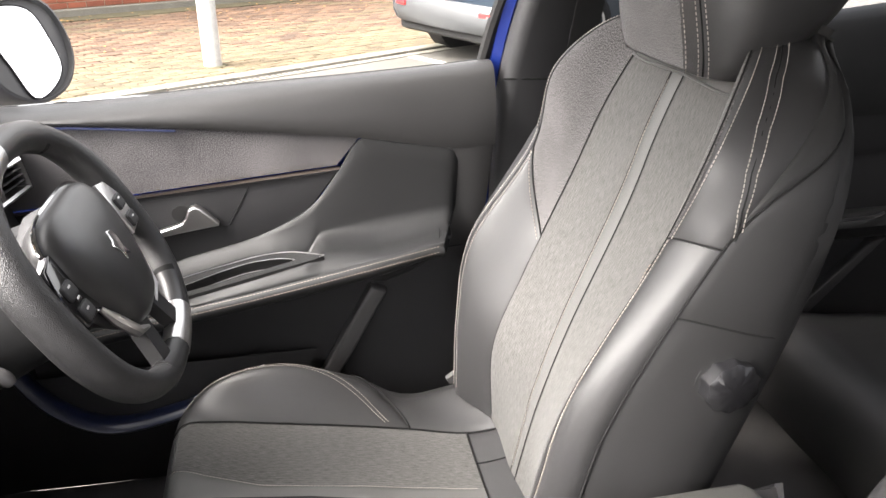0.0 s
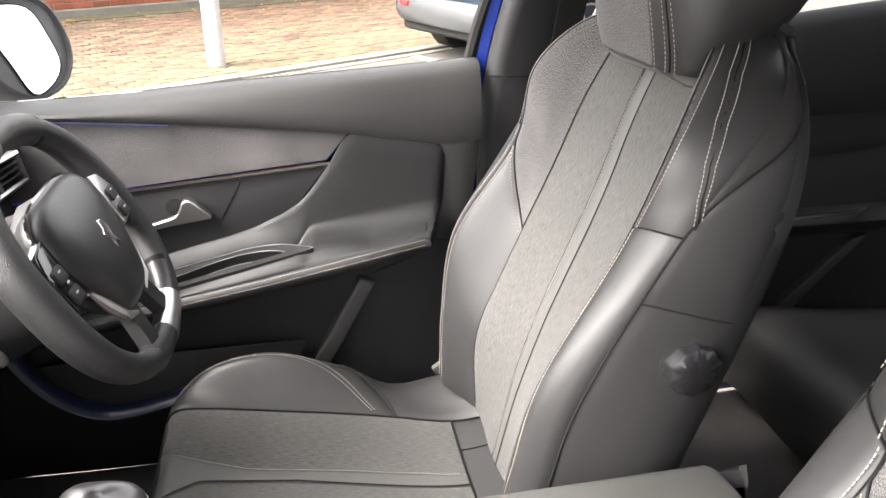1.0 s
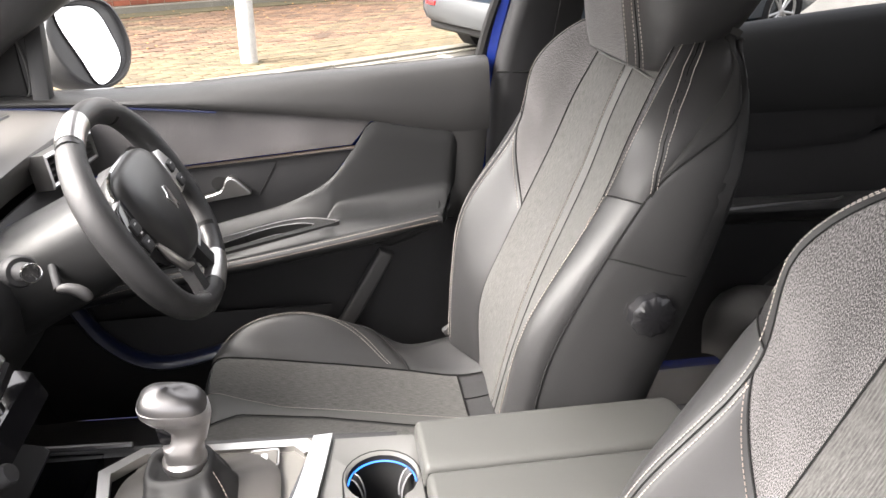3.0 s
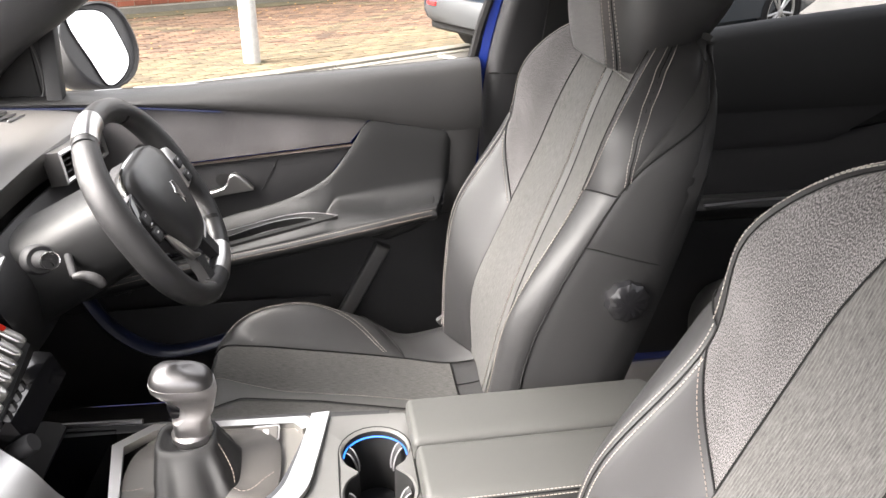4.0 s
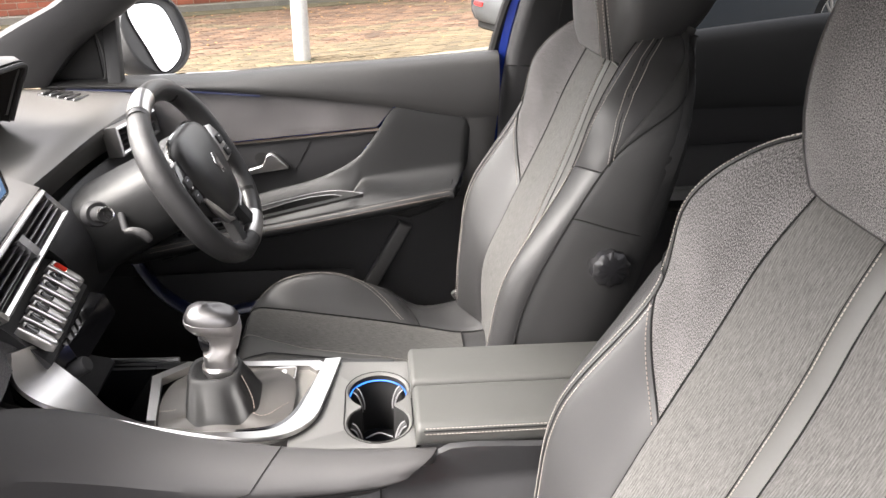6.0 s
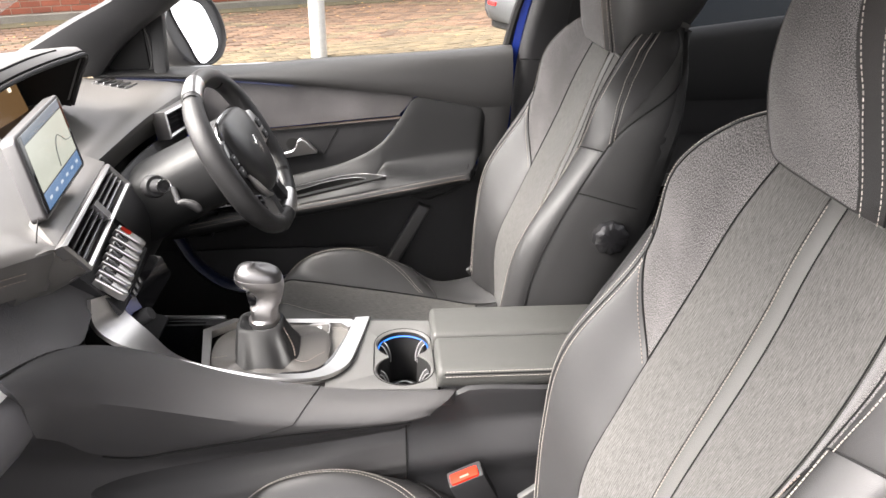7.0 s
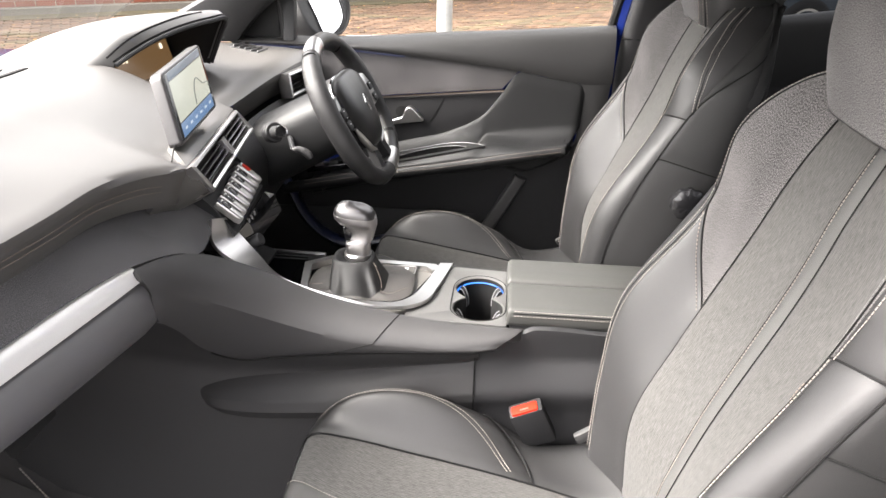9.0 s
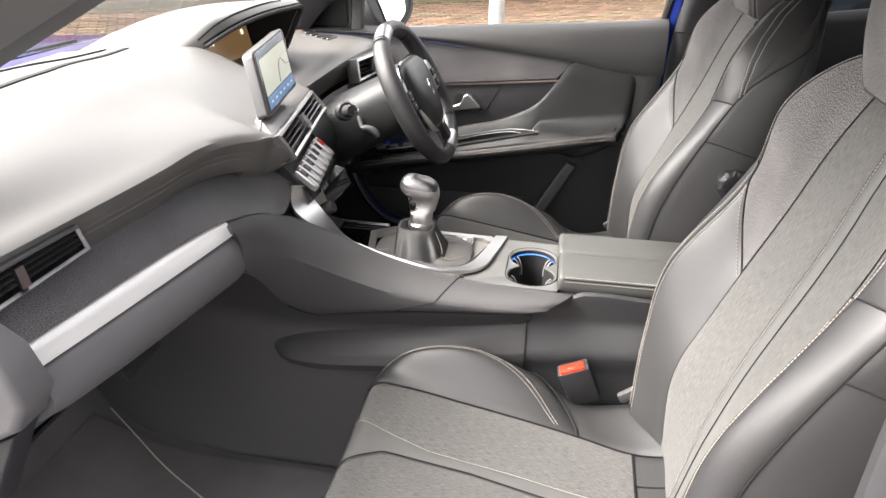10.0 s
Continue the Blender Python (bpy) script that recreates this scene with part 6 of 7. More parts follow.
stalk = part("stalk", tube("stalk", spl([(-0.702, 0.24, 0.914), (-0.686, 0.24, 0.914), (-0.671, 0.24, 0.906), (-0.665, 0.24, 0.897)], 14), [0.0035, 0.005, 0.006, 0.0065, 0.007, 0.007, 0.0075, 0.008, 0.008, 0.008, 0.008, 0.0075, 0.007, 0.005], 12), PLASTIC_MID, column, "short curved control stalk")
part("stalk_foot", tube("stalk_foot", spl([(-0.700, 0.241, 0.913), (-0.712, 0.270, 0.918), (-0.728, 0.310, 0.925)], 8), 0.0055, 12), PLASTIC, stalk)
button = thing("start_button", "round black start button with chrome ring", "button", at=(-0.70, 0.19, 0.965))
bm_dir = Matrix.Translation((-0.715, 0.196, 0.962)) @ pose(0, 0, 0, 0, 74, -50)
part("button_body", lathe("button_body", [(0.0125, -0.03), (0.0118, 0.018), (0.0108, 0.022), (0.009, 0.0215), (0.0, 0.0215)], bm_dir, 28), PLASTIC, button)
part("button_ring", lathe("button_ring", [(0.0116, 0.0195), (0.0122, 0.0215), (0.0116, 0.0235), (0.0106, 0.0230), (0.0106, 0.0215)], bm_dir, 28), CHROME, button, "chrome ring")
part("button_collar", lathe("button_collar", [(0.020, -0.03), (0.020, -0.014), (0.0175, -0.010), (0.0125, -0.010)], bm_dir, 28), PLASTIC, button)

# ---- centre console ----
WING = material("console_side_plastic", (0.033, 0.0322, 0.0325), 0.55, grain=1500, bump=0.3, vary=0.12)
FOOT = material("console_foot_plastic", (0.030, 0.0293, 0.0297), 0.58, grain=1500, bump=0.3, vary=0.12, spec=0.35)
DECK = leather("pale_grained_deck", (0.135, 0.128, 0.117), 0.5)
console = thing("centre_console", "black centre console sweeping down from the dashboard with silver edge", "centre console", at=(-0.45, 0, 0.34))
edge_top = [(-0.770, -0.277, 0.908), (-0.752, -0.22, 0.900), (-0.725, -0.140, 0.866), (-0.656, -0.095, 0.820), (-0.576, -0.093, 0.786), (-0.480, -0.095, 0.763), (-0.400, -0.098, 0.752), (-0.300, -0.102, 0.747), (-0.236, -0.102, 0.747)]
edge_mid = [(-0.752, -0.277, 0.866), (-0.732, -0.248, 0.852), (-0.692, -0.205, 0.815), (-0.630, -0.172, 0.774), (-0.560, -0.158, 0.746), (-0.480, -0.154, 0.731), (-0.400, -0.150, 0.727), (-0.330, -0.147, 0.728), (-0.272, -0.138, 0.731)]
edge_low = [(-0.748, -0.275, 0.822), (-0.742, -0.240, 0.785), (-0.730, -0.192, 0.722), (-0.690, -0.156, 0.684), (-0.639, -0.148, 0.686), (-0.550, -0.146, 0.698), (-0.448, -0.145, 0.709), (-0.360, -0.145, 0.715), (-0.304, -0.144, 0.7195)]
et, em, el = spl(edge_top, 50), spl(edge_mid, 50), spl(edge_low, 50)
bow = [et + (em - et) * f + np.array((0.004, -0.006, 0.006)) * 4 * f * (1 - f) for f in np.linspace(0, 1, 10)]
side = np.array(bow + [em + (el - em) * f + np.array((0.0, -0.003, 0)) * math.sin(math.pi * f) for f in np.linspace(0.12, 1, 8)])
part("side_wing", pad("side_wing", side, 0.02, 0.004, True), WING, console, "charcoal side panel")
cut = [34.6 - 0.36 * r for r in range(18)]
part("seam", tube("seam", [side[r, int(c)] * (1 - c % 1) + side[r, int(c) + 1] * (c % 1) + np.array((0, -0.0004, 0.0004)) for r, c in enumerate(cut)], 0.0008, 6), PIPING, console)
# joint under the wing; its black tube also draws the shadow line there
part("panel_joint", tube("panel_joint", el[12:] + np.array((0, 0.002, -0.0012)), 0.0015, 6), PIPING, console, "dark joint and shadow line under the side panel")
LX = [-1.28, -1.05, -0.88, -0.80, -0.72, -0.58, -0.42, -0.305]
lower = surf([[(x, -0.139, z) for x, z in zip(LX, (0.80, 0.79, 0.77, 0.74, 0.72, 0.700, 0.706, 0.714))],
              [(x, -0.122, z) for x, z in zip(LX, (0.73, 0.72, 0.70, 0.68, 0.67, 0.668, 0.683, 0.697))],
              [(x, -0.108, z) for x, z in zip(LX, (0.66, 0.65, 0.64, 0.63, 0.628, 0.638, 0.661, 0.680))], [(x, -0.120, 0.592) for x in LX], [(x, -0.132, 0.53) for x in LX], [(x, -0.150, 0.45) for x in LX], [(x, -0.175, 0.34) for x in LX]], 50, 48)
part("lower_side", pad("lower_side", lower, 0.02, 0.004, True), FOOT, console)
# moulded ledge under the side panel, pointed at its front end
GX = [-0.800, -0.782, -0.755, -0.705, -0.600, -0.460, -0.385, -0.312]
ledge_rows = [spl([(x, y, z) for x, y, z in zip(GX, ys, zs)], 60) for ys, zs in (
    ((-0.108, -0.108, -0.107, -0.107, -0.107, -0.107, -0.107, -0.107), (0.594, 0.602, 0.610, 0.620, 0.636, 0.657, 0.669, 0.681)),
    ((-0.113, -0.118, -0.126, -0.130, -0.131, -0.130, -0.120, -0.119), (0.592, 0.596, 0.600, 0.606, 0.619, 0.640, 0.652, 0.663)),
    ((-0.114, -0.123, -0.138, -0.145, -0.147, -0.145, -0.127, -0.126), (0.588, 0.589, 0.590, 0.592, 0.602, 0.622, 0.635, 0.646)),
    ((-0.114, -0.124, -0.142, -0.150, -0.153, -0.150, -0.132, -0.131), (0.584, 0.578, 0.574, 0.574, 0.583, 0.602, 0.618, 0.630)),
    ((-0.114, -0.122, -0.134, -0.143, -0.146, -0.143, -0.129, -0.128), (0.581, 0.568, 0.560, 0.558, 0.566, 0.584, 0.600, 0.612)),
    ((-0.112, -0.116, -0.118, -0.120, -0.120, -0.120, -0.120, -0.120), (0.578, 0.562, 0.552, 0.549, 0.558, 0.572, 0.585, 0.592)))]
ledge = np.concatenate([np.linspace(a, b, 4, endpoint=False) for a, b in zip(ledge_rows[:-1], ledge_rows[1:])] + [ledge_rows[-1][None]])
part("side_ledge", pad("side_ledge", ledge, 0.006, 0.001, True, sharp=28), FOOT, console, "charcoal moulded ledge")
for s in (1, -1):
    lean = lambda x, z: min(z + (0.075 * (x + 0.310) if 0.6 < z < 0.74 else 0.0), 0.712 if x < -0.30 else 0.722 if x < -0.25 else 1.0)
    rows = [[(x, s * -y + (0.0 if s > 0 else -0.012), lean(x, z)) for x in (-0.311, -0.266, -0.234, -0.09, 0.12)] for y, z in ((0.107, 0.750), (0.111, 0.745), (0.110, 0.720), (0.1075, 0.692), (0.107, 0.681), (0.116, 0.663), (0.125, 0.646), (0.131, 0.630), (0.128, 0.612), (0.120, 0.592), (0.128, 0.45), (0.165, 0.34))]
    part("rear_side", pad("rear_side", surf(rows, 14, 60), 0.02, 0.002, s > 0), PLASTIC, console)
part("seam", tube("seam", spl([(-0.3105, -0.1085, 0.712), (-0.3115, -0.1135, 0.681), (-0.3115, -0.1200, 0.663), (-0.3115, -0.1320, 0.630), (-0.3115, -0.129, 0.612), (-0.3115, -0.121, 0.592)], 20), 0.0012, 6), PIPING, console)
part("far_side", pad("far_side", surf([[(-0.80, 0.165, 0.72), (-0.6, 0.150, 0.728), (-0.39, 0.130, 0.735), (-0.285, 0.12, 0.735)], [(-0.80, 0.17, 0.55), (-0.6, 0.155, 0.55), (-0.39, 0.14, 0.55), (-0.285, 0.125, 0.55)], [(-0.80, 0.18, 0.34), (-0.6, 0.16, 0.34), (-0.39, 0.145, 0.34), (-0.285, 0.13, 0.34)]], 14, 10), 0.02, 0.004, False), PLASTIC, console)
# bright edge: broad at the top by the keys, thinning along the side and round behind the lever
def ribbon(name, a, b, mat, label, n=60, flip=False, parent=console):
    return part(name, pad(name, np.stack([spl(a, n), spl(b, n)], 0), 0.008, 0.0025, flip), mat, parent, label)
ribbon("silver_edge", [(-0.735, -0.038, 0.884), (-0.716, -0.030, 0.850), (-0.690, -0.030, 0.818), (-0.645, -0.062, 0.796), (-0.575, -0.080, 0.780), (-0.49, -0.074, 0.764), (-0.452, -0.064, 0.759), (-0.428, -0.034, 0.754), (-0.412, 0.02, 0.750), (-0.392, 0.112, 0.748)],
       [(-0.745, -0.070, 0.893), (-0.741, -0.086, 0.862), (-0.712, -0.094, 0.838), (-0.655, -0.092, 0.816), (-0.576, -0.0895, 0.787), (-0.48, -0.0895, 0.766), (-0.430, -0.076, 0.760), (-0.400, -0.042, 0.755), (-0.385, 0.02, 0.751), (-0.368, 0.112, 0.749)], SILVER, "satin silver edge strip", 80, True)
deck = surf([[(-0.612, -0.06, 0.752), (-0.55, -0.075, 0.750), (-0.45, -0.075, 0.742), (-0.40, -0.03, 0.738), (-0.385, 0.115, 0.738)], [(-0.620, 0.03, 0.735), (-0.55, 0.03, 0.735), (-0.47, 0.04, 0.735), (-0.42, 0.06, 0.736), (-0.39, 0.118, 0.737)], [(-0.600, 0.130, 0.731), (-0.55, 0.130, 0.732), (-0.47, 0.127, 0.734), (-0.42, 0.125, 0.735), (-0.395, 0.122, 0.736)]], 20, 12)
part("gear_deck", pad("gear_deck", deck, 0.02, 0.002, False), DECK, console, "pale grained gear deck")
frame_o = [(-0.622, -0.030), (-0.645, 0.085), (-0.602, 0.124), (-0.524, 0.118), (-0.400, 0.110), (-0.386, 0.090)]
frame_i = [(-0.610, -0.030), (-0.630, 0.080), (-0.596, 0.112), (-0.524, 0.106), (-0.416, 0.098), (-0.404, 0.082)]
fo, fi = ([(x, y, z - (y + 0.03) * 0.07) for x, y in f] for f, z in ((frame_o, 0.7555), (frame_i, 0.7545)))
part("deck_frame", pad("deck_frame", np.array([fo, fi]), 0.014, 0.002, True), SILVER, console, "satin silver frame round the gear deck")
ribbon("gloss_edge", [(-0.50, -0.056, 0.754), (-0.455, -0.048, 0.752), (-0.436, -0.030, 0.750), (-0.398, 0.082, 0.746)], [(-0.50, -0.060, 0.755), (-0.450, -0.054, 0.753), (-0.428, -0.034, 0.751), (-0.391, 0.082, 0.747)], GLOSS, "gloss black edge of the gear deck", 30, True)
part("parking_switch", plate("parking_switch", round_rect(0.032, 0.028, 0.003), lambda a, b, h: (-0.452 + a, 0.082 + b, 0.7385 + h), 0.006, 0.002), DECK, console, "square parking brake switch")
part("switch_rim", tube("switch_rim", [(-0.452 + a, 0.082 + b, 0.7435) for a, b in round_rect(0.034, 0.030, 0.004)], 0.0010, 6, True), SILVER, console)
part("switch_mark", plate("switch_mark", round_rect(0.008, 0.012, 0.002), lambda a, b, h: (-0.452 + a, 0.082 + b, 0.7442 + h), 0.0015, 0.0005), WHITE_MARK, console)
# storage well before the lever
well = rings("storage_well", [[(-0.80, 0.155, 0.725), (-0.655, 0.140, 0.728), (-0.655, -0.055, 0.752), (-0.70, -0.03, 0.79), (-0.80, 0.0, 0.80)], [(-0.80, 0.14, 0.64), (-0.665, 0.125, 0.64), (-0.665, -0.04, 0.64), (-0.70, -0.03, 0.64), (-0.80, 0.0, 0.64)]], (False, True), 30)
part("storage_well", well, GLOSS, console, "deep gloss black storage well")
part("well_line", tube("well_line", spl([(-0.80, 0.160, 0.732), (-0.70, 0.150, 0.733), (-0.62, 0.142, 0.736)], 12), 0.004, 6), SMOKED, console)
part("well_shelf", pad("well_shelf", np.array([[(-0.86, 0.16, 0.77), (-0.72, 0.155, 0.735)], [(-0.86, 0.0, 0.80), (-0.72, -0.01, 0.735)]]), 0.01, 0.002, True), PLASTIC, console)
# double cup holder
hole = spl([(x, y, 0) for x, y in [(-0.312 + 0.042 * math.cos(radians(t)), 0.028 + 0.041 * math.sin(radians(t))) for t in range(-58, 239, 18)] + [(-0.312 + 0.042 * math.cos(radians(t)), -0.046 + 0.043 * math.sin(radians(t))) for t in range(122, 419, 18)]], 96, True)[:, :2]
outer = even([(x, y, 0) for x, y in [(-0.264, 0.0), (-0.264, 0.100), (-0.390, 0.108), (-0.392, 0.05), (-0.408, -0.02), (-0.432, -0.062), (-0.430, -0.097), (-0.264, -0.105), (-0.264, 0.0)]], 97)[:-1, :2]
c0 = np.array((-0.312, -0.009))
ang = np.arctan2(hole[:, 1] - c0[1], hole[:, 0] - c0[0])
ango = np.arctan2(outer[:, 1] - c0[1], outer[:, 0] - c0[0])
hole, outer = hole[np.argsort(ang)], outer[np.argsort(ango)]
zc = lambda p: 0.742 + max(0.0, -p[1]) * 0.06
part("cup_deck", rings("cup_deck", [[(x, y, zc((x, y)) - 0.03) for x, y in outer], [(x, y, zc((x, y))) for x, y in outer], [(*(np.array(h) * 1.0 + (np.array(h) - c0) * 0.06), zc(h) + 0.001) for h in hole], [(x, y, zc((x, y)) - 0.0015) for x, y in hole], [(x, y, 0.70) for x, y in hole]], (False, False), 35), LEATHER_PALE, console, "grained deck round the cup holders")
groove = [(-0.312 + 0.047 * math.cos(radians(t)), 0.029 + 0.046 * math.sin(radians(t))) for t in range(0, 181, 15)] + [(-0.312 + 0.047 * math.cos(radians(t)), -0.047 + 0.047 * math.sin(radians(t))) for t in range(180, 361, 15)]
part("deck_groove", tube("deck_groove", [(x, y, zc((x, y)) + 0.0008) for x, y in groove], 0.0009, 6, True), PIPING, console, "fine groove round the cup holders")
holder = part("cup_holder", rings("cup_holder", [[(x, y, zc((x, y)) - 0.001) for x, y in c0 + (hole - c0) * 0.990], [(x, y, 0.64) for x, y in c0 + (hole - c0) * 0.92], [(x, y, 0.638) for x, y in c0 + (hole - c0) * 0.5]], (False, True), 40), RUBBER, console, "black double cup holder")
ringp = spl([(x, y, 0.733) for x, y in c0 + (hole - c0) * 0.972], 96, True)
sel = [p for p in ringp if p[1] > 0.026]
sel = sorted(sel, key=lambda p: math.atan2(p[1] - 0.019, p[0] + 0.312))
part("ring_light", tube("ring_light", sel, 0.0012, 6), BLUE_GLOW, holder, "glowing blue ring light")
# sprung fingers: a dark blade between two bright edges
for cy, turns in ((0.028, (24, 156)), (-0.046, (10, 170))):
    for turn in turns:
        w = radians(turn)
        u, v = np.array((math.cos(w), math.sin(w), 0)), np.array((-math.sin(w), math.cos(w), 0))
        run = spl([np.array((-0.312, cy, z)) + u * r for r, z in ((0.0385, 0.7345), (0.0340, 0.732), (0.0285, 0.722), (0.0255, 0.710), (0.0255, 0.700))], 16)
        wide = np.linspace(0.0055, 0.0035, 16)[:, None]
        finger = part("cup_spring", pad("cup_spring", np.array([run - v * wide, run + v * wide]), 0.002, 0.0005), PLASTIC, holder, "sprung cup finger")
        for sgn in (-1, 1):
            part("finger_edge", tube("finger_edge", run + v * wide * sgn - u * 0.001, 0.0011, 6), FINGER, holder, "bright finger edge")
for cy in (0.028, -0.046):
    part("cup_floor", lathe("cup_floor", [(0.036, 0.641), (0.034, 0.648), (0.03, 0.650), (0, 0.650)], pose(-0.312, cy, 0), 28), PLASTIC, holder)
part("cup_bridge", tube("cup_bridge", spl([(-0.331, -0.012, 0.690), (-0.312, -0.007, 0.694), (-0.293, -0.012, 0.690)], 12), 0.0012, 6), FINGER, holder, "thin bright rib between the wells")

# ---- gear lever ----
gear = thing("gear_lever", "silver and black gear knob on a pleated leather gaiter", "gear lever", at=(-0.53, 0.03, 0.74))
GAITER = [(-0.524, 0.018, 0.094, 0.080, 0.744), (-0.525, 0.018, 0.084, 0.074, 0.7485), (-0.526, 0.016, 0.060, 0.066, 0.7495), (-0.527, 0.015, 0.0490, 0.060, 0.7510), (-0.528, 0.017, 0.0465, 0.0575, 0.756), (-0.530, 0.019, 0.0450, 0.053, 0.761), (-0.532, 0.022, 0.0430, 0.048, 0.768),
          (-0.535, 0.026, 0.0400, 0.0420, 0.776), (-0.537, 0.029, 0.0380, 0.0370, 0.783), (-0.538, 0.031, 0.0370, 0.0345, 0.788), (-0.539, 0.032, 0.0350, 0.0325, 0.7915), (-0.539, 0.032, 0.0315, 0.029, 0.793), (-0.539, 0.032, 0.0285, 0.026, 0.791), (-0.538, 0.033, 0.026, 0.024, 0.782)]
gl = []
for f, (cx, cy, rx, ry, z) in enumerate(GAITER):
    deep = 0.040 * max(0.0, 1 - abs(f - 5) / 5)
    gl.append([(cx + rx * math.copysign(abs(math.cos(w)) ** 0.62, math.cos(w)) * (1 + deep * math.sin(5 * w + 0.35 * f) + 0.4 * deep * math.sin(11 * w + 1.1 * f)), cy + ry * math.copysign(abs(math.sin(w)) ** 0.62, math.sin(w)) * (1 + deep * math.sin(4 * w + 0.5 * f)), z + 0.12 * deep * math.sin(7 * w)) for w in np.linspace(0, 2 * math.pi, 96, endpoint=False)])
part("gaiter", rings("gaiter", gl[3:], (False, True), 70), SEAT_SIDE, gear, "creased black leather gaiter")
part("gaiter_skirt", rings("gaiter_skirt", gl[:4], (False, False), 70), leather("taupe_leather", (0.055, 0.051, 0.047), 0.5), gear, "taupe leather skirt of the gaiter")
part("stitching", stitches("stitching", spl([(-0.612, -0.008, 0.7520), (-0.600, -0.010, 0.7530), (-0.582, -0.012, 0.7570)], 20), 0.0055), THREAD_TAN, gear)
part("stitching", stitches("stitching", spl([(-0.481, -0.030, 0.7590), (-0.472, -0.034, 0.7565), (-0.462, -0.030, 0.7545), (-0.446, -0.012, 0.7530), (-0.434, 0.000, 0.7520)], 24), 0.0055), THREAD_TAN, gear)
part("stitching", stitches("stitching", spl([(-0.5005, 0.018, 0.786), (-0.491, 0.006, 0.774), (-0.483, -0.010, 0.764), (-0.480, -0.026, 0.758)], 24), 0.0055), THREAD_TAN, gear)
neck = []
for x0, x1, ry, z in ((-0.552, -0.511, 0.021, 0.780), (-0.552, -0.510, 0.021, 0.806), (-0.552, -0.509, 0.021, 0.818), (-0.545, -0.504, 0.018, 0.824), (-0.544, -0.500, 0.016, 0.838), (-0.552, -0.497, 0.019, 0.850), (-0.562, -0.497, 0.022, 0.858)):
    neck.append([((x0 + x1) / 2 + (x1 - x0) / 2 * math.copysign(abs(math.cos(w)) ** 0.7, math.cos(w)), 0.037 + ry * math.copysign(abs(math.sin(w)) ** 0.7, math.sin(w)), z) for w in np.linspace(0, 2 * math.pi, 28, endpoint=False)])
part("neck", rings("neck", neck), KNOB_SILVER, gear, "satin silver neck")
part("trigger", box_mesh("trigger", (0.018, 0.026, 0.026), pose(-0.545, 0.037, 0.836, 0, -8, 0), 0.005), GLOSS, gear, "gloss black reverse trigger")
part("neck_ring", lathe("neck_ring", [(0.020, 0.784), (0.0245, 0.789), (0.0245, 0.796), (0.0215, 0.799)], pose(-0.532, 0.036, 0), 32), SILVER, gear, "bright ring at the foot of the neck")
kn = []
for h, sx, sy, ox in ((0.0, 0.55, 0.6, 0.004), (0.006, 0.9, 0.9, 0.0), (0.014, 1.0, 1.0, -0.003), (0.022, 1.0, 1.0, -0.004)):
    kn.append([(-0.531 + ox + 0.0365 * sx * math.copysign(abs(math.cos(w)) ** 0.7, math.cos(w)), 0.037 + 0.026 * sy * math.copysign(abs(math.sin(w)) ** 0.7, math.sin(w)), 0.847 + h - 0.004 * math.cos(w)) for w in np.linspace(0, 2 * math.pi, 36, endpoint=False)])
part("knob_base", rings("knob_base", kn), KNOB_SILVER, gear, "satin silver knob base")
kt = []
for h, s in ((0.0195, 1.0), (0.026, 0.98), (0.033, 0.88), (0.038, 0.70), (0.041, 0.4), (0.042, 0.1)):
    kt.append([(-0.535 + 0.036 * s * math.copysign(abs(math.cos(w)) ** 0.7, math.cos(w)), 0.037 + 0.0255 * s * math.copysign(abs(math.sin(w)) ** 0.7, math.sin(w)), 0.8475 + h - 0.004 * math.cos(w)) for w in np.linspace(0, 2 * math.pi, 36, endpoint=False)])
part("knob_top", rings("knob_top", kt, (True, True), 70), KNOB_TOP, gear, "dark lacquered knob top")

# ---- armrest box ----
armrest = thing("armrest_box", "black leather centre armrest with two lids and tan stitching", "armrest", at=(-0.1, 0, 0.74))
def lid(name, y0, y1, x0, x1, z0, z1, zb):
    """padded lid with full rounded edges; z1 and zb: height of its top at y0 and y1"""
    prof = [(y0 + 0.003, z0), (y0 - 0.0005, z0 + 0.006), (y0 - 0.002, z1 - 0.012), (y0 - 0.0005, z1 - 0.0045), (y0 + 0.005, z1), (y0 + 0.025, z1 + 0.0025), ((y0 + y1) / 2, (z1 + zb) / 2 + 0.004), (y1 - 0.020, zb + 0.003), (y1 - 0.005, zb), (y1, zb - 0.006), (y1, z0)]
    p = spl([(0, a, b) for a, b in prof], 56)
    loops = []
    cy = (y0 + y1) / 2
    for x, d in [(x0 + 0.008 * (1 - math.sin(w)), 0.008 * (1 - math.cos(w))) for w in np.linspace(1.5, 0, 7)] + [((x0 + x1) / 2, 0.0), (x1 - 0.012, 0.0), (x1, 0.006)]:
        f = 1 - d / (y1 - y0)
        loops.append([(x, cy + (a - cy) * f, max(z0, b - d)) for _, a, b in p])
    return part(name, rings(name, loops, (True, True), 50), ARM_LEATHER, armrest, "padded leather lid")
lid("lid", -0.1065, -0.0095, -0.264, 0.075, 0.750, 0.7815, 0.779)
lid("lid", -0.0060, 0.086, -0.266, 0.075, 0.750, 0.7815, 0.777)
for y, z, thread in ((-0.1079, 0.7787, THREAD), (-0.1092, 0.7707, THREAD)):
    part("stitching", stitches("stitching", [(-0.252, y, z), (0.06, y, z)]), thread, armrest)
part("welt", tube("welt", [(-0.254, -0.1080, 0.7745), (0.06, -0.1080, 0.7745)], 0.0011, 6), PIPING, armrest, "dark seam between the stitches")
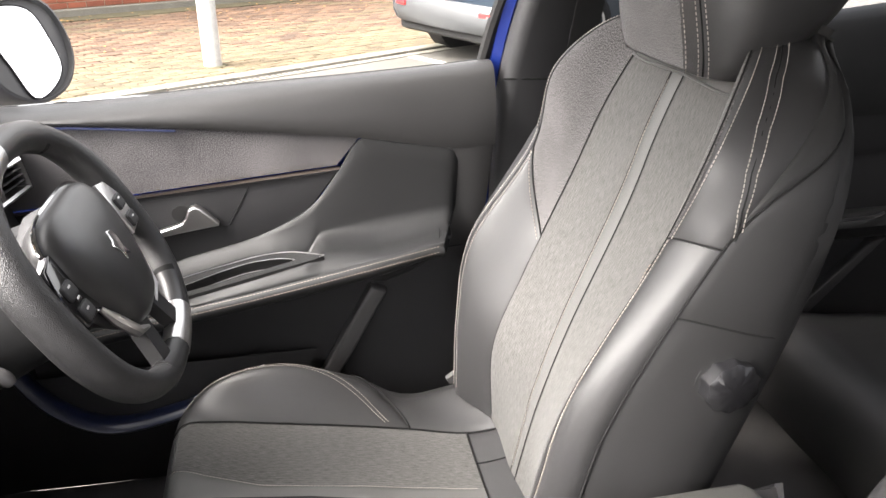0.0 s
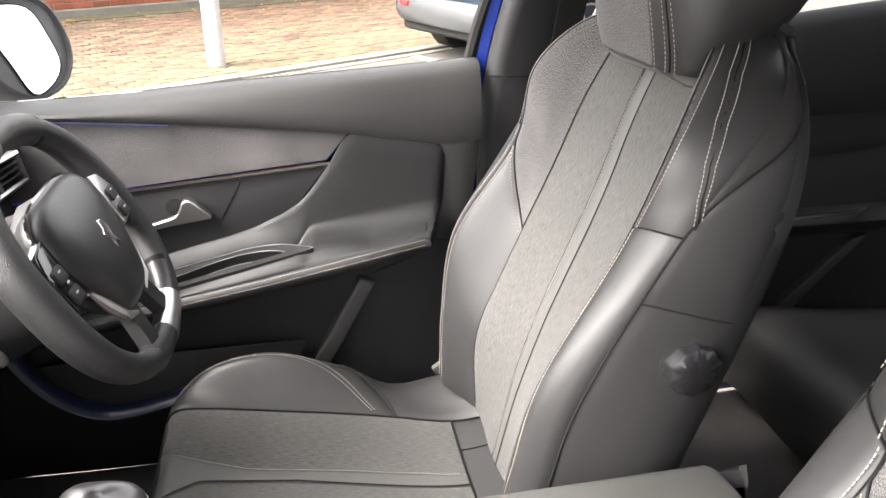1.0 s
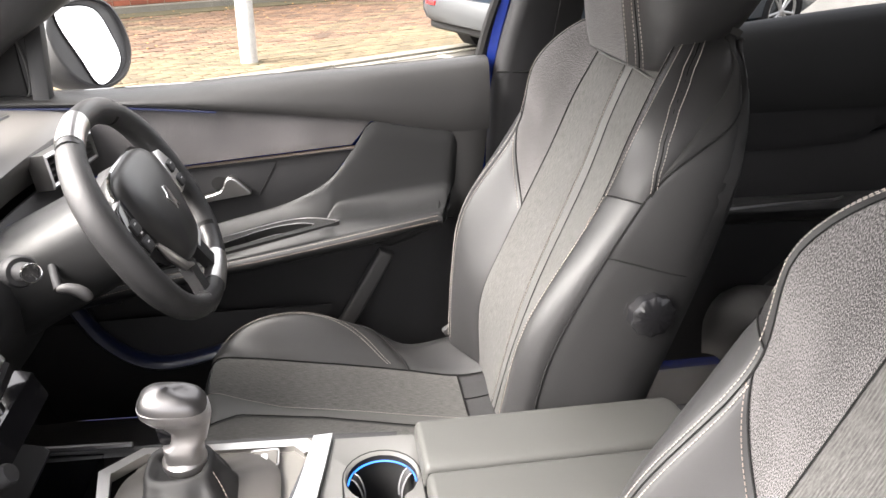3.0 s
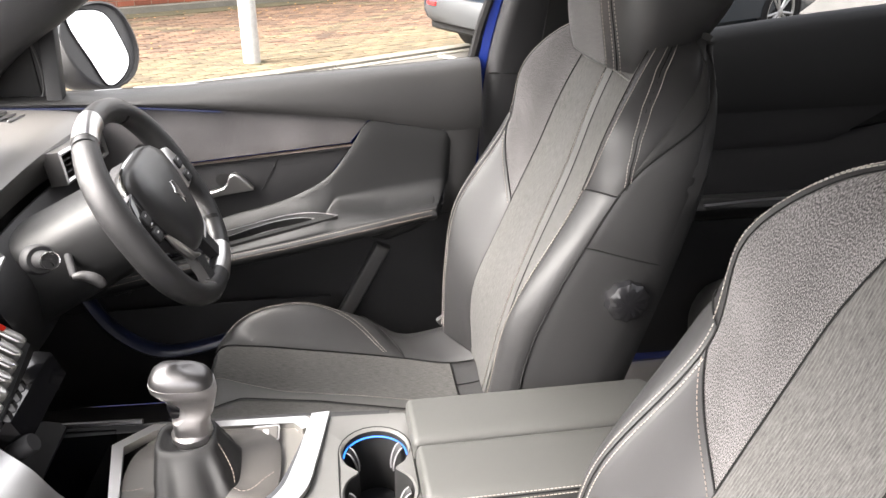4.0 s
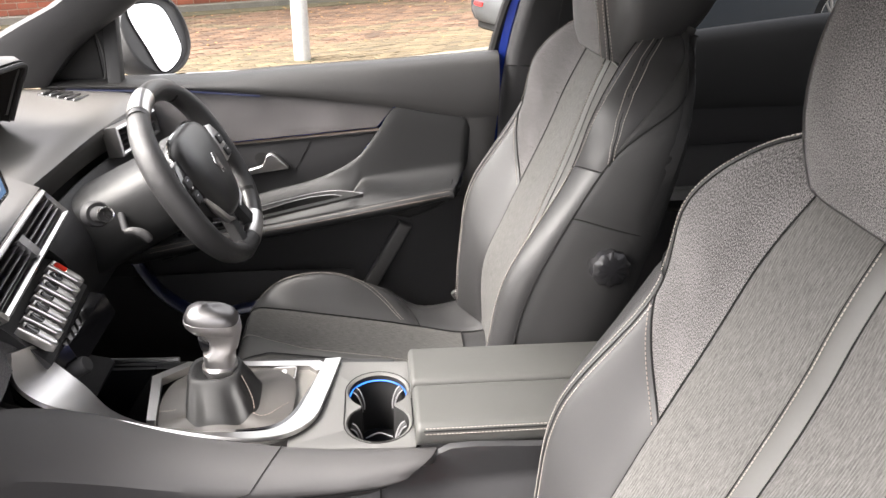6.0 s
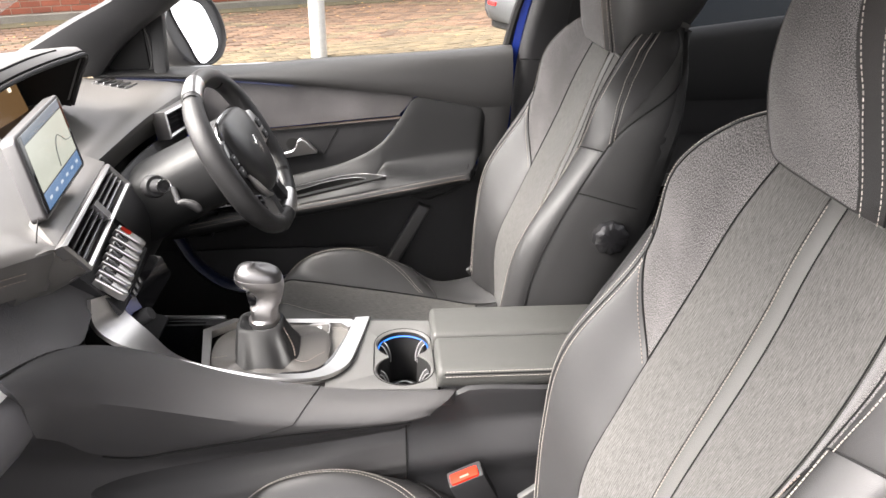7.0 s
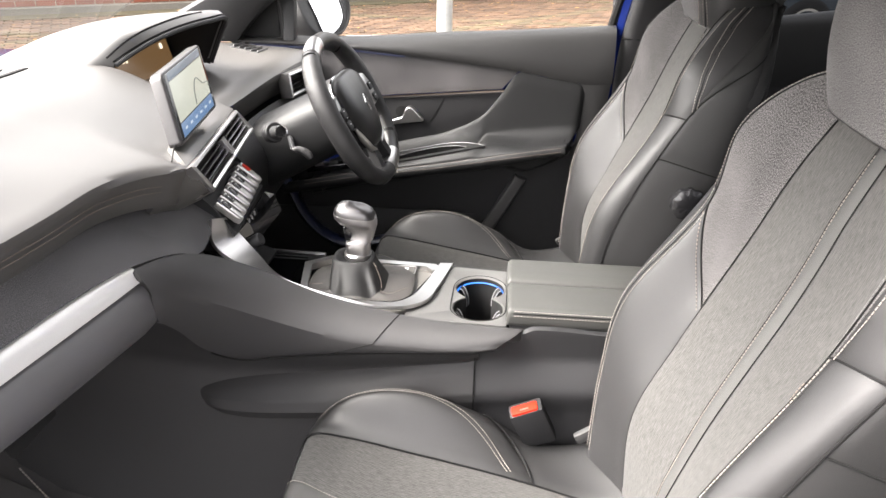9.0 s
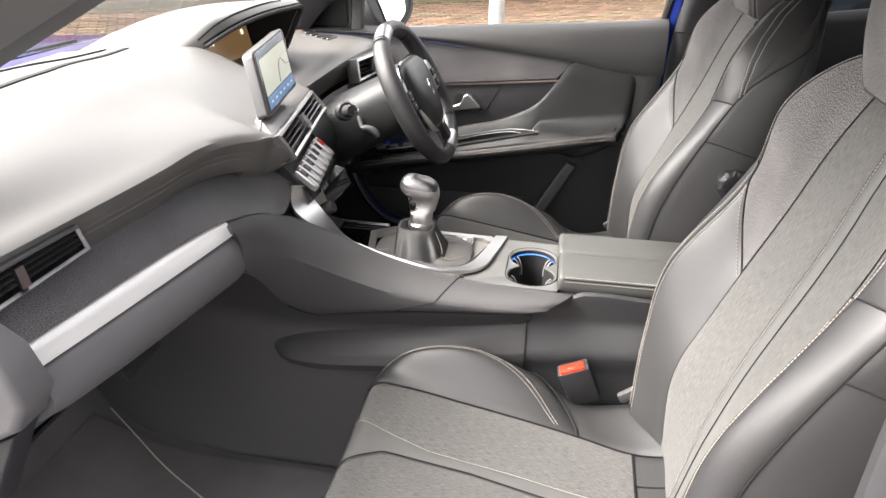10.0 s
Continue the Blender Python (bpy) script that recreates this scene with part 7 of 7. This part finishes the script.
# added filler: paints the shade in the open gap between the lids
part("welt", tube("welt", [(-0.262, -0.0078, 0.7705), (0.06, -0.0078, 0.7705)], 0.0026, 6), PIPING, armrest, "black strip darkening the gap between the lids")
part("box", box_mesh("box", (0.325, 0.192, 0.034), pose(-0.096, -0.005, 0.738), 0.006), PLASTIC, armrest)

# ---- belt buckle ----
buckle = thing("belt_buckle", "black seat belt buckle with bright red release button", "seat belt buckle", at=(-0.21, -0.142, 0.56))
bk = Matrix.Translation((-0.212, -0.150, 0.595)) @ pose(0, 0, 0, 12, -22, 4)
part("buckle_body", box_mesh("buckle_body", (0.056, 0.028, 0.085), bk, 0.006), PLASTIC, buckle)
part("release_button", box_mesh("release_button", (0.044, 0.018, 0.016), bk @ pose(-0.001, -0.003, 0.038), 0.004), RED, buckle, "bright red release button")
part("button_mark", box_mesh("button_mark", (0.014, 0.003, 0.001), bk @ pose(-0.001, -0.006, 0.0462), 0), COPPER, buckle)
tongue = thing("latch_tab", "grey plastic recline tab between cushion and backrest", "latch", at=(-0.125, -0.17, 0.59))
part("tab", box_mesh("tab", (0.05, 0.012, 0.018), pose(-0.122, -0.166, 0.598, 0, -32, 8), 0.004), PLASTIC_MID, tongue)
t2 = copy_thing(tongue, pose(-0.125, 0.584, 0.59))

# ---- floor mat ----
mat_p = thing("floor_mat", "black carpet floor mat with pale stitched hem", "floor mat", at=(-0.8, -0.42, 0.36))
part("mat", pad("mat", surf([[(-1.14, y, 0.435), (-1.05, y, 0.392), (-0.97, y, 0.371), (-0.7, y, 0.362), (-0.5, y, 0.360)] for y in (-0.66, -0.42, -0.20)], 20, 10), 0.008, 0.004), CARPET, mat_p)
part("hem", stitches("hem", spl([(-1.118, -0.178, 0.432), (-1.05, -0.212, 0.402), (-0.97, -0.258, 0.379), (-0.886, -0.305, 0.373), (-0.75, -0.38, 0.370)], 60), 0.008, 0.006, 0.0016), THREAD, mat_p)

# ---- outdoors ----


def varied(m, amount=0.35):
    """Lets each piece differ in tone: whole objects by their own random, joined pieces by island."""
    n, l = m.node_tree.nodes, m.node_tree.links
    b = n["Principled BSDF"]
    src = b.inputs["Base Color"].links[0].from_socket
    oi, geo = n.new("ShaderNodeObjectInfo"), n.new("ShaderNodeNewGeometry")
    add, fr, mr = n.new("ShaderNodeMath"), n.new("ShaderNodeMath"), n.new("ShaderNodeMapRange")
    fr.operation = "FRACT"
    l.new(oi.outputs["Random"], add.inputs[0])
    l.new(geo.outputs["Random Per Island"], add.inputs[1])
    l.new(add.outputs[0], fr.inputs[0])
    l.new(fr.outputs[0], mr.inputs["Value"])
    mr.inputs["To Min"].default_value, mr.inputs["To Max"].default_value = 1 - amount, 1 + amount
    hsv = n.new("ShaderNodeHueSaturation")
    l.new(mr.outputs[0], hsv.inputs["Value"])
    l.new(src, hsv.inputs["Color"])
    l.new(hsv.outputs[0], b.inputs["Base Color"])
    return m


ASPHALT = material("asphalt", (0.078, 0.073, 0.064), 0.9, grain=220, bump=0.8, vary=0.3, blotch=1.2)
PAVER = varied(material("buff_paving", (0.088, 0.066, 0.037), 0.9, grain=90, bump=0.4, vary=0.4, blotch=2.5), 0.34)
PAVER_RED = varied(material("red_paving", (0.094, 0.056, 0.034), 0.9, grain=90, bump=0.4, vary=0.4, blotch=2.5), 0.4)
KERB = material("concrete_kerb", (0.14, 0.13, 0.11), 0.9, grain=70, bump=0.4, vary=0.25, blotch=4)
BRICK = varied(material("red_brick", (0.19, 0.056, 0.030), 0.85, grain=60, bump=0.5, vary=0.25, blotch=3), 0.2)
MORTAR = material("mortar", (0.26, 0.22, 0.17), 0.95, grain=90, bump=0.4, vary=0.3)
JOINT = material("mossy_joint", (0.022, 0.021, 0.012), 0.95, grain=60, bump=0.5, vary=0.4, blotch=3)
MOSS = material("moss_and_litter", (0.060, 0.052, 0.026), 0.95, grain=40, bump=0.8, vary=0.5, blotch=6)
DARK_BRICK = varied(material("dark_brick", (0.075, 0.070, 0.068), 0.85, grain=60, bump=0.5, vary=0.3, blotch=3), 0.3)
PALE_MORTAR = material("pale_mortar", (0.50, 0.48, 0.44), 0.95, grain=90, bump=0.4)
POST = material("galvanised_post", (0.42, 0.42, 0.41), 0.5, 0.3, grain=30, bump=0.15, vary=0.15)
CAR_GREY = material("blue_grey_paint", (0.022, 0.034, 0.048), 0.3, 0.4, grain=2000, bump=0, vary=0.06, coat=0.8)
CAR_CLAD = material("grey_bumper_plastic", (0.045, 0.047, 0.049), 0.55, grain=900, bump=0.2, vary=0.1)
LINE_PAINT = material("white_road_paint", (0.55, 0.53, 0.48), 0.8, grain=60, bump=0.3, vary=0.3, blotch=8)
LAMP_RED = material("red_reflector", (0.55, 0.03, 0.03), 0.25, grain=300, bump=0.1, vary=0.1)
ALLOY = material("bright_alloy", (0.70, 0.69, 0.67), 0.3, 0.8, grain=300, bump=0, vary=0.06)

ground = loose("ground", mesh_of("ground", [(x, y, 0) for y in (-400, -40, -8, 0, 8, 40, 400) for x in (-400, -40, -8, 0, 8, 40, 400)], [(j * 7 + i, j * 7 + i + 1, (j + 1) * 7 + i + 1, (j + 1) * 7 + i) for j in range(6) for i in range(6)]), ASPHALT, "worn grey asphalt car park", "ground")
KD = np.array((0.86, 0.51, 0))
KN = np.array((-0.51, 0.86, 0))
KO = np.array((-1.857, 5.11, 0))


def out(a, b, z=0.0):
    """a along the kerb, b beyond it."""
    return KO + KD * a + KN * b + np.array((0, 0, z))


def slab(name, a0, a1, b0, b1, z0, z1, mat, label, category):
    loops = [[out(a, b, z) for a, b in ((a0, b0), (a1, b0), (a1, b1), (a0, b1))] for z in (z0, z1)]
    return loose(name, rings(name, loops), mat, label, category)


pavement = slab("pavement", -14, 16, 0.15, 9, -0.1, 0.010, JOINT, "block-paved walkway with mossy joints", "pavement")
slab("wall_moss", -14, 9, 4.05, 4.47, 0, 0.026, MOSS, "strip of moss and fallen leaves along the wall", "moss")
slab("wall_plinth", -14, 9, 4.42, 4.56, 0, 0.10, KERB, "pale concrete wall foot", "wall")
wall = slab("flank_wall", -14, 9, 4.575, 4.9, 0, 3.4, MORTAR, "red brick wall behind the walkway", "wall")
channel = slab("kerb", -14, 16, -0.10, 0.0, -0.1, 0.008, KERB, "pale concrete drain channel with dark slots", "kerb")
for k in range(26):
    c = out(-2.0 + 0.6 * k, 0.075, 0.006)
    part("kerb_stone", box_mesh("kerb_stone", (0.592, 0.14, 0.05), Matrix.Translation(c) @ pose(0, 0, 0, 0, 0, 30.7), 0.008), KERB, channel)
for k in range(90):
    c = out(-3.0 + 0.055 * k, -0.05, 0.0085)
    part("slot", box_mesh("slot", (0.018, 0.07, 0.003), Matrix.Translation(c) @ pose(0, 0, 0, 0, 0, 30.7), 0), RUBBER, channel)
for a0, a1, b0, b1 in ((3.0, 3.09, -2.6, -0.12), (5.4, 5.5, -2.6, -0.12), (-5.2, -5.1, -2.6, -0.12), (-8.0, -7.9, -2.6, -0.12)):
    slab("bay_line", a0, a1, b0, b1, 0.0, 0.004, LINE_PAINT, "worn white parking bay line", "road marking")

# paving blocks: buff courses beside the kerb, then red fields crossed by buff diagonals
rng = random.Random(5)
RUN = pose(0, 0, 0, 0, 0, 30.7)


def block_mesh(name, l, w, h):
    return box_mesh(name, (l, w, h), Matrix(), 0.006, 1)


block = block_mesh("paving_block", 0.190, 0.091, 0.03)
block.materials.append(PAVER)
block_red = block_mesh("paving_block_red", 0.190, 0.091, 0.03)
block_red.materials.append(PAVER_RED)
rest = {True: ([], []), False: ([], [])}
made = 0
for j in range(42):
    b = 0.20 + 0.1 * j + 0.0
    for i in range(-22, 62):
        a = 0.2 * i + (0.1 if j % 2 else 0.0)
        buff = b < 1.25 or abs((a * 0.72 + b) % 2.9 - 1.2) < 0.14 or abs((b * 1.5 - a * 0.5) % 3.4 - 1.5) < 0.12
        z = 0.004 + rng.uniform(-0.003, 0.003)
        turn = rng.uniform(-0.8, 0.8)
        if made < 300 and b < 1.3 and -0.3 < a < 4.9:
            ob = new("paving_block", block if buff else block_red)
            ob.parent = pavement
            ob.matrix_basis = Matrix.Translation(out(a, b, z)) @ pose(0, 0, 0, rng.uniform(-0.6, 0.6), rng.uniform(-0.6, 0.6), 30.7 + turn)
            made += 1
        else:
            v, f = rest[buff]
            base = len(v)
            m = Matrix.Translation(out(a, b, z)) @ pose(0, 0, 0, 0, 0, 30.7 + turn)
            for x, y, zz in ((-1, -1, -1), (1, -1, -1), (1, 1, -1), (-1, 1, -1), (-0.94, -0.9, 1), (0.94, -0.9, 1), (0.94, 0.9, 1), (-0.94, 0.9, 1)):
                v.append(m @ Vector((x * 0.0950, y * 0.0455, zz * 0.015)))
            f += [tuple(base + q for q in k) for k in ((4, 5, 6, 7), (0, 1, 5, 4), (1, 2, 6, 5), (2, 3, 7, 6), (3, 0, 4, 7))]
for buff, (v, f) in rest.items():
    tagged(part("paving_field", mesh_of("paving_field", v, f), PAVER if buff else PAVER_RED, pavement), kind="stuff")
# brick courses of the red wall
brick = box_mesh("brick", (0.215, 0.10, 0.065), Matrix(), 0.004, 1)
brick.materials.append(BRICK)
v, f = [], []
made = 0
for j in range(18):
    z = 0.14 + 0.075 * j
    for i in range(-36, 40):
        a = 0.225 * i + (0.1125 if j % 2 else 0.0)
        if made < 300 and z < 1.0 and -3.2 < a < 2.4:
            ob = new("brick", brick)
            ob.parent = wall
            ob.matrix_basis = Matrix.Translation(out(a, 4.615 + rng.uniform(-0.002, 0.002), z)) @ RUN
            made += 1
        else:
            base = len(v)
            m = Matrix.Translation(out(a, 4.615, z)) @ RUN
            for x, y, zz in ((-1, 1, -1), (1, 1, -1), (1, 1, 1), (-1, 1, 1), (-1, -1, -1), (1, -1, -1), (1, -1, 1), (-1, -1, 1)):
                v.append(m @ Vector((x * 0.1075, y * 0.05, zz * 0.0325)))
            f += [tuple(base + q for q in k) for k in ((4, 5, 6, 7), (0, 4, 7, 3), (5, 1, 2, 6), (7, 6, 2, 3), (0, 1, 5, 4))]
tagged(part("brick_field", mesh_of("brick_field", v, f), BRICK, wall), kind="stuff")
# door and pale pier in the red wall far ahead
pier = slab("wall_pier", -5.1, -4.75, 4.40, 4.60, 0, 2.6, LINE_PAINT, "pale painted pier in the brick wall", "wall")
slab("wall_door", -5.9, -5.2, 4.50, 4.58, 0.1, 2.1, material("blue_door_paint", (0.06, 0.12, 0.22), 0.5, grain=200, bump=0.1), "blue painted door in the brick wall", "door")

# fallen leaves near the wall and on the paving
leaf_v, leaf_f = [], []
for k in range(260):
    a, b = rng.uniform(-5, 6), 0.3 + 4.0 * rng.random() ** 0.45
    c, r, w = out(a, b, 0.028), rng.uniform(0.015, 0.035), rng.uniform(0, 6.28)
    base = len(leaf_v)
    for t, q in ((0, 1.0), (1.3, 0.5), (3.14, 1.0), (4.9, 0.5)):
        leaf_v.append((c[0] + r * q * math.cos(w + t), c[1] + r * q * math.sin(w + t), c[2] + rng.uniform(0, 0.012)))
    leaf_f.append((base, base + 1, base + 2, base + 3))
tagged(single("fallen_leaves", mesh_of("fallen_leaves", leaf_v, leaf_f), varied(material("dry_leaf", (0.30, 0.17, 0.05), 0.8, grain=200, bump=0.2, vary=0.3), 0.5), "scattered dry brown leaves on the paving", "leaves"), kind="stuff")

sign_post = thing("sign_post", "pale galvanised round sign post in the paving", "post", at=(-0.965, 6.3, 0))
part("shaft", lathe("shaft", [(0.080, 0.0), (0.078, 0.03), (0.076, 3.0), (0.0, 3.02)], pose(-0.982, 6.34, 0.0), 28), POST, sign_post)
part("post_foot", lathe("post_foot", [(0.125, 0.0), (0.12, 0.022), (0.09, 0.026), (0.080, 0.024)], pose(-0.982, 6.34, 0.0), 20), MOSS, sign_post)

# ---- parked car ----
CK, CN2, CO = np.array((0.899, 0.438, 0)), np.array((-0.438, 0.899, 0)), np.array((1.45, 5.25, 0))
CK /= np.linalg.norm(CK)
CN2 /= np.linalg.norm(CN2)


def pcar(a, b, z):
    """a forwards from the tail, b across from the near flank."""
    return CO + CK * a + CN2 * b + np.array((0, 0, z))


parked = thing("parked_car", "blue-grey estate car parked with its tail towards the bay", "car", at=tuple(CO))
body = []
for a, z0, z1, w0, w1 in ((-0.02, 0.46, 0.62, 0.14, 0.16), (0.0, 0.36, 0.80, 0.06, 0.10), (0.12, 0.30, 0.98, 0.02, 0.08), (0.6, 0.30, 1.02, 0.0, 0.06), (1.6, 0.26, 1.0, 0.0, 0.05), (3.0, 0.26, 0.98, 0.0, 0.05), (3.9, 0.28, 0.92, 0.02, 0.10), (4.3, 0.34, 0.80, 0.12, 0.22), (4.42, 0.45, 0.62, 0.30, 0.36)):
    zm = z0 + (z1 - z0) * 0.55
    body.append([pcar(a, b, z) for b, z in ((w0 + 0.06, z0), (w0 + 0.01, z0 + 0.05), (w0, zm), (w1, z1 - 0.03), (w1 + 0.05, z1), (1.80 - w1 - 0.05, z1), (1.80 - w1, z1 - 0.03), (1.80 - w0, zm), (1.80 - w0 - 0.01, z0 + 0.05), (1.80 - w0 - 0.06, z0))])
part("body", rings("body", body, (True, True), 30), CAR_GREY, parked, "blue-grey painted body")
cab = []
for a, z, w in ((0.10, 0.95, 0.12), (0.30, 1.30, 0.22), (0.65, 1.50, 0.28), (2.0, 1.55, 0.28), (2.6, 1.45, 0.26), (3.35, 0.97, 0.14)):
    cab.append([pcar(a, b, zz) for b, zz in ((w - 0.08, 0.93), (w, z - 0.04), (w + 0.06, z), (1.74 - w, z), (1.80 - w, z - 0.04), (1.88 - w, 0.93))])
part("cabin", rings("cabin", cab, (True, True), 30), CAR_GREY, parked)
for bside in (0.10, 1.70):
    s = -1 if bside < 1 else 1
    part("side_glass", rings("side_glass", [[pcar(a, bside + s * 0.012 + dz, z) for a, z in ((0.5, 1.05), (2.9, 1.05), (2.4, 1.38), (0.75, 1.42))] for dz in (0.0, -s * 0.01)]), GLOSS, parked, "dark side glass")
bump = []
for a, b in ((0.22, -0.015), (0.02, 0.06), (-0.06, 0.25), (-0.085, 0.9), (-0.06, 1.55), (0.02, 1.74), (0.22, 1.815)):
    bump.append([pcar(a + da, b, z) for da, z in ((0.10, 0.31), (0.02, 0.34), (-0.015, 0.44), (0.0, 0.54), (0.02, 0.57), (0.10, 0.57))])
part("rear_bumper", rings("rear_bumper", bump, (True, True), 50), CAR_CLAD, parked, "grey rear bumper")
part("rear_skirt", rings("rear_skirt", [[pcar(a, b, z) for a, z in ((0.06, 0.24), (0.0, 0.27), (0.0, 0.335), (0.2, 0.335))] for b in (0.2, 0.9, 1.6)]), RUBBER, parked)
for b0 in (0.22, 1.42):
    part("reflector", rings("reflector", [[pcar(-0.088 + (0.02 if abs(b - 0.9) > 0.6 else 0) + da, b, z) for da, z in ((0.02, 0.48), (0, 0.485), (0, 0.515), (0.02, 0.52))] for b in (b0, b0 + 0.08, b0 + 0.16)]), LAMP_RED, parked, "red rear reflector")
    part("tail_lamp", rings("tail_lamp", [[pcar(a, b, z) for a, b in ((-0.01, b0 - 0.02), (0.01, b0 + 0.22), (0.06, b0 + 0.22), (0.06, b0 - 0.02))] for z in (0.78, 0.92)]), LAMP_RED, parked, "red tail lamp")
part("number_plate", rings("number_plate", [[pcar(-0.045 + da, b, z) for b, z in ((0.64, 0.66), (1.16, 0.66), (1.16, 0.77), (0.64, 0.77))] for da in (0.0, -0.03)]), material("yellow_plate", (0.6, 0.5, 0.1), 0.5, grain=200, bump=0), parked, "plain yellow plate")
for a in (0.80, 3.42):
    for b, s in ((0.10, -1), (1.70, 1)):
        hub_c = pcar(a, b, 0.34)
        axis = Matrix.Translation(hub_c) @ Vector((s * CN2[0], s * CN2[1], 0)).to_track_quat("Z", "Y").to_matrix().to_4x4()
        wheel_p = part("wheel", lathe("wheel", [(0.20, -0.10), (0.30, -0.115), (0.335, -0.10), (0.34, -0.06), (0.34, 0.06), (0.335, 0.095), (0.30, 0.11), (0.245, 0.105), (0.235, 0.06)], axis, 40), RUBBER, parked, "black tyre")
        part("rim", lathe("rim", [(0.245, 0.05), (0.245, 0.105), (0.225, 0.100), (0.215, 0.05), (0.0, 0.03)], axis, 40), ALLOY, wheel_p, "bright alloy rim")
        part("wheel_well", lathe("wheel_well", [(0.40, -0.14), (0.40, 0.085), (0.385, 0.085)], axis, 32), RUBBER, parked)
        for k in range(10):
            w = 2 * math.pi * k / 10 + (0.12 if k % 2 else -0.12)
            p0, p1 = axis @ Vector((0.04 * math.cos(w), 0.04 * math.sin(w), 0.085)), axis @ Vector((0.225 * math.cos(w), 0.225 * math.sin(w), 0.09))
            part("spoke", tube("spoke", [p0, p1], [0.018, 0.013], 6), ALLOY, wheel_p)
        part("cap", lathe("cap", [(0.05, 0.06), (0.05, 0.095), (0.035, 0.105), (0, 0.105)], axis, 16), ALLOY, wheel_p)

# ---- low dark brick wall beyond the parked car ----
BO, BD = np.array((4.6, 9.6, 0)), np.array((0.94, -0.34, 0))


def low_wall(a, d, z):
    return BO + BD * a + np.array((0.34, 0.94, 0)) * d + np.array((0, 0, z))


loops = [[low_wall(a, d, z) for a, d in ((-3.4, 0.02), (12, 0.02), (12, 0.3), (-3.4, 0.3))] for z in (0, 0.98)]
dwall = loose("boundary_wall", rings("boundary_wall", loops), PALE_MORTAR, "low dark brick wall with pale joints", "wall")
dbrick = box_mesh("dark_brick", (0.213, 0.05, 0.062), Matrix(), 0.003, 1)
dbrick.materials.append(DARK_BRICK)
for j in range(6):
    for i in range(42):
        ob = new("brick", dbrick)
        ob.parent = dwall
        ob.matrix_basis = Matrix.Translation(low_wall(-1.6 + 0.227 * i + (0.113 if j % 2 else 0), 0.01, 0.52 + 0.076 * j)) @ pose(0, 0, 0, 0, 0, math.degrees(math.atan2(-0.34, 0.94)))
loops = [[low_wall(a, d, z) for a, d in ((-3.4, -0.04), (12, -0.04), (12, 0.36), (-3.4, 0.36))] for z in (0.98, 1.06)]
loose("wall_coping", rings("wall_coping", loops), KERB, "pale concrete coping on the low wall", "wall")
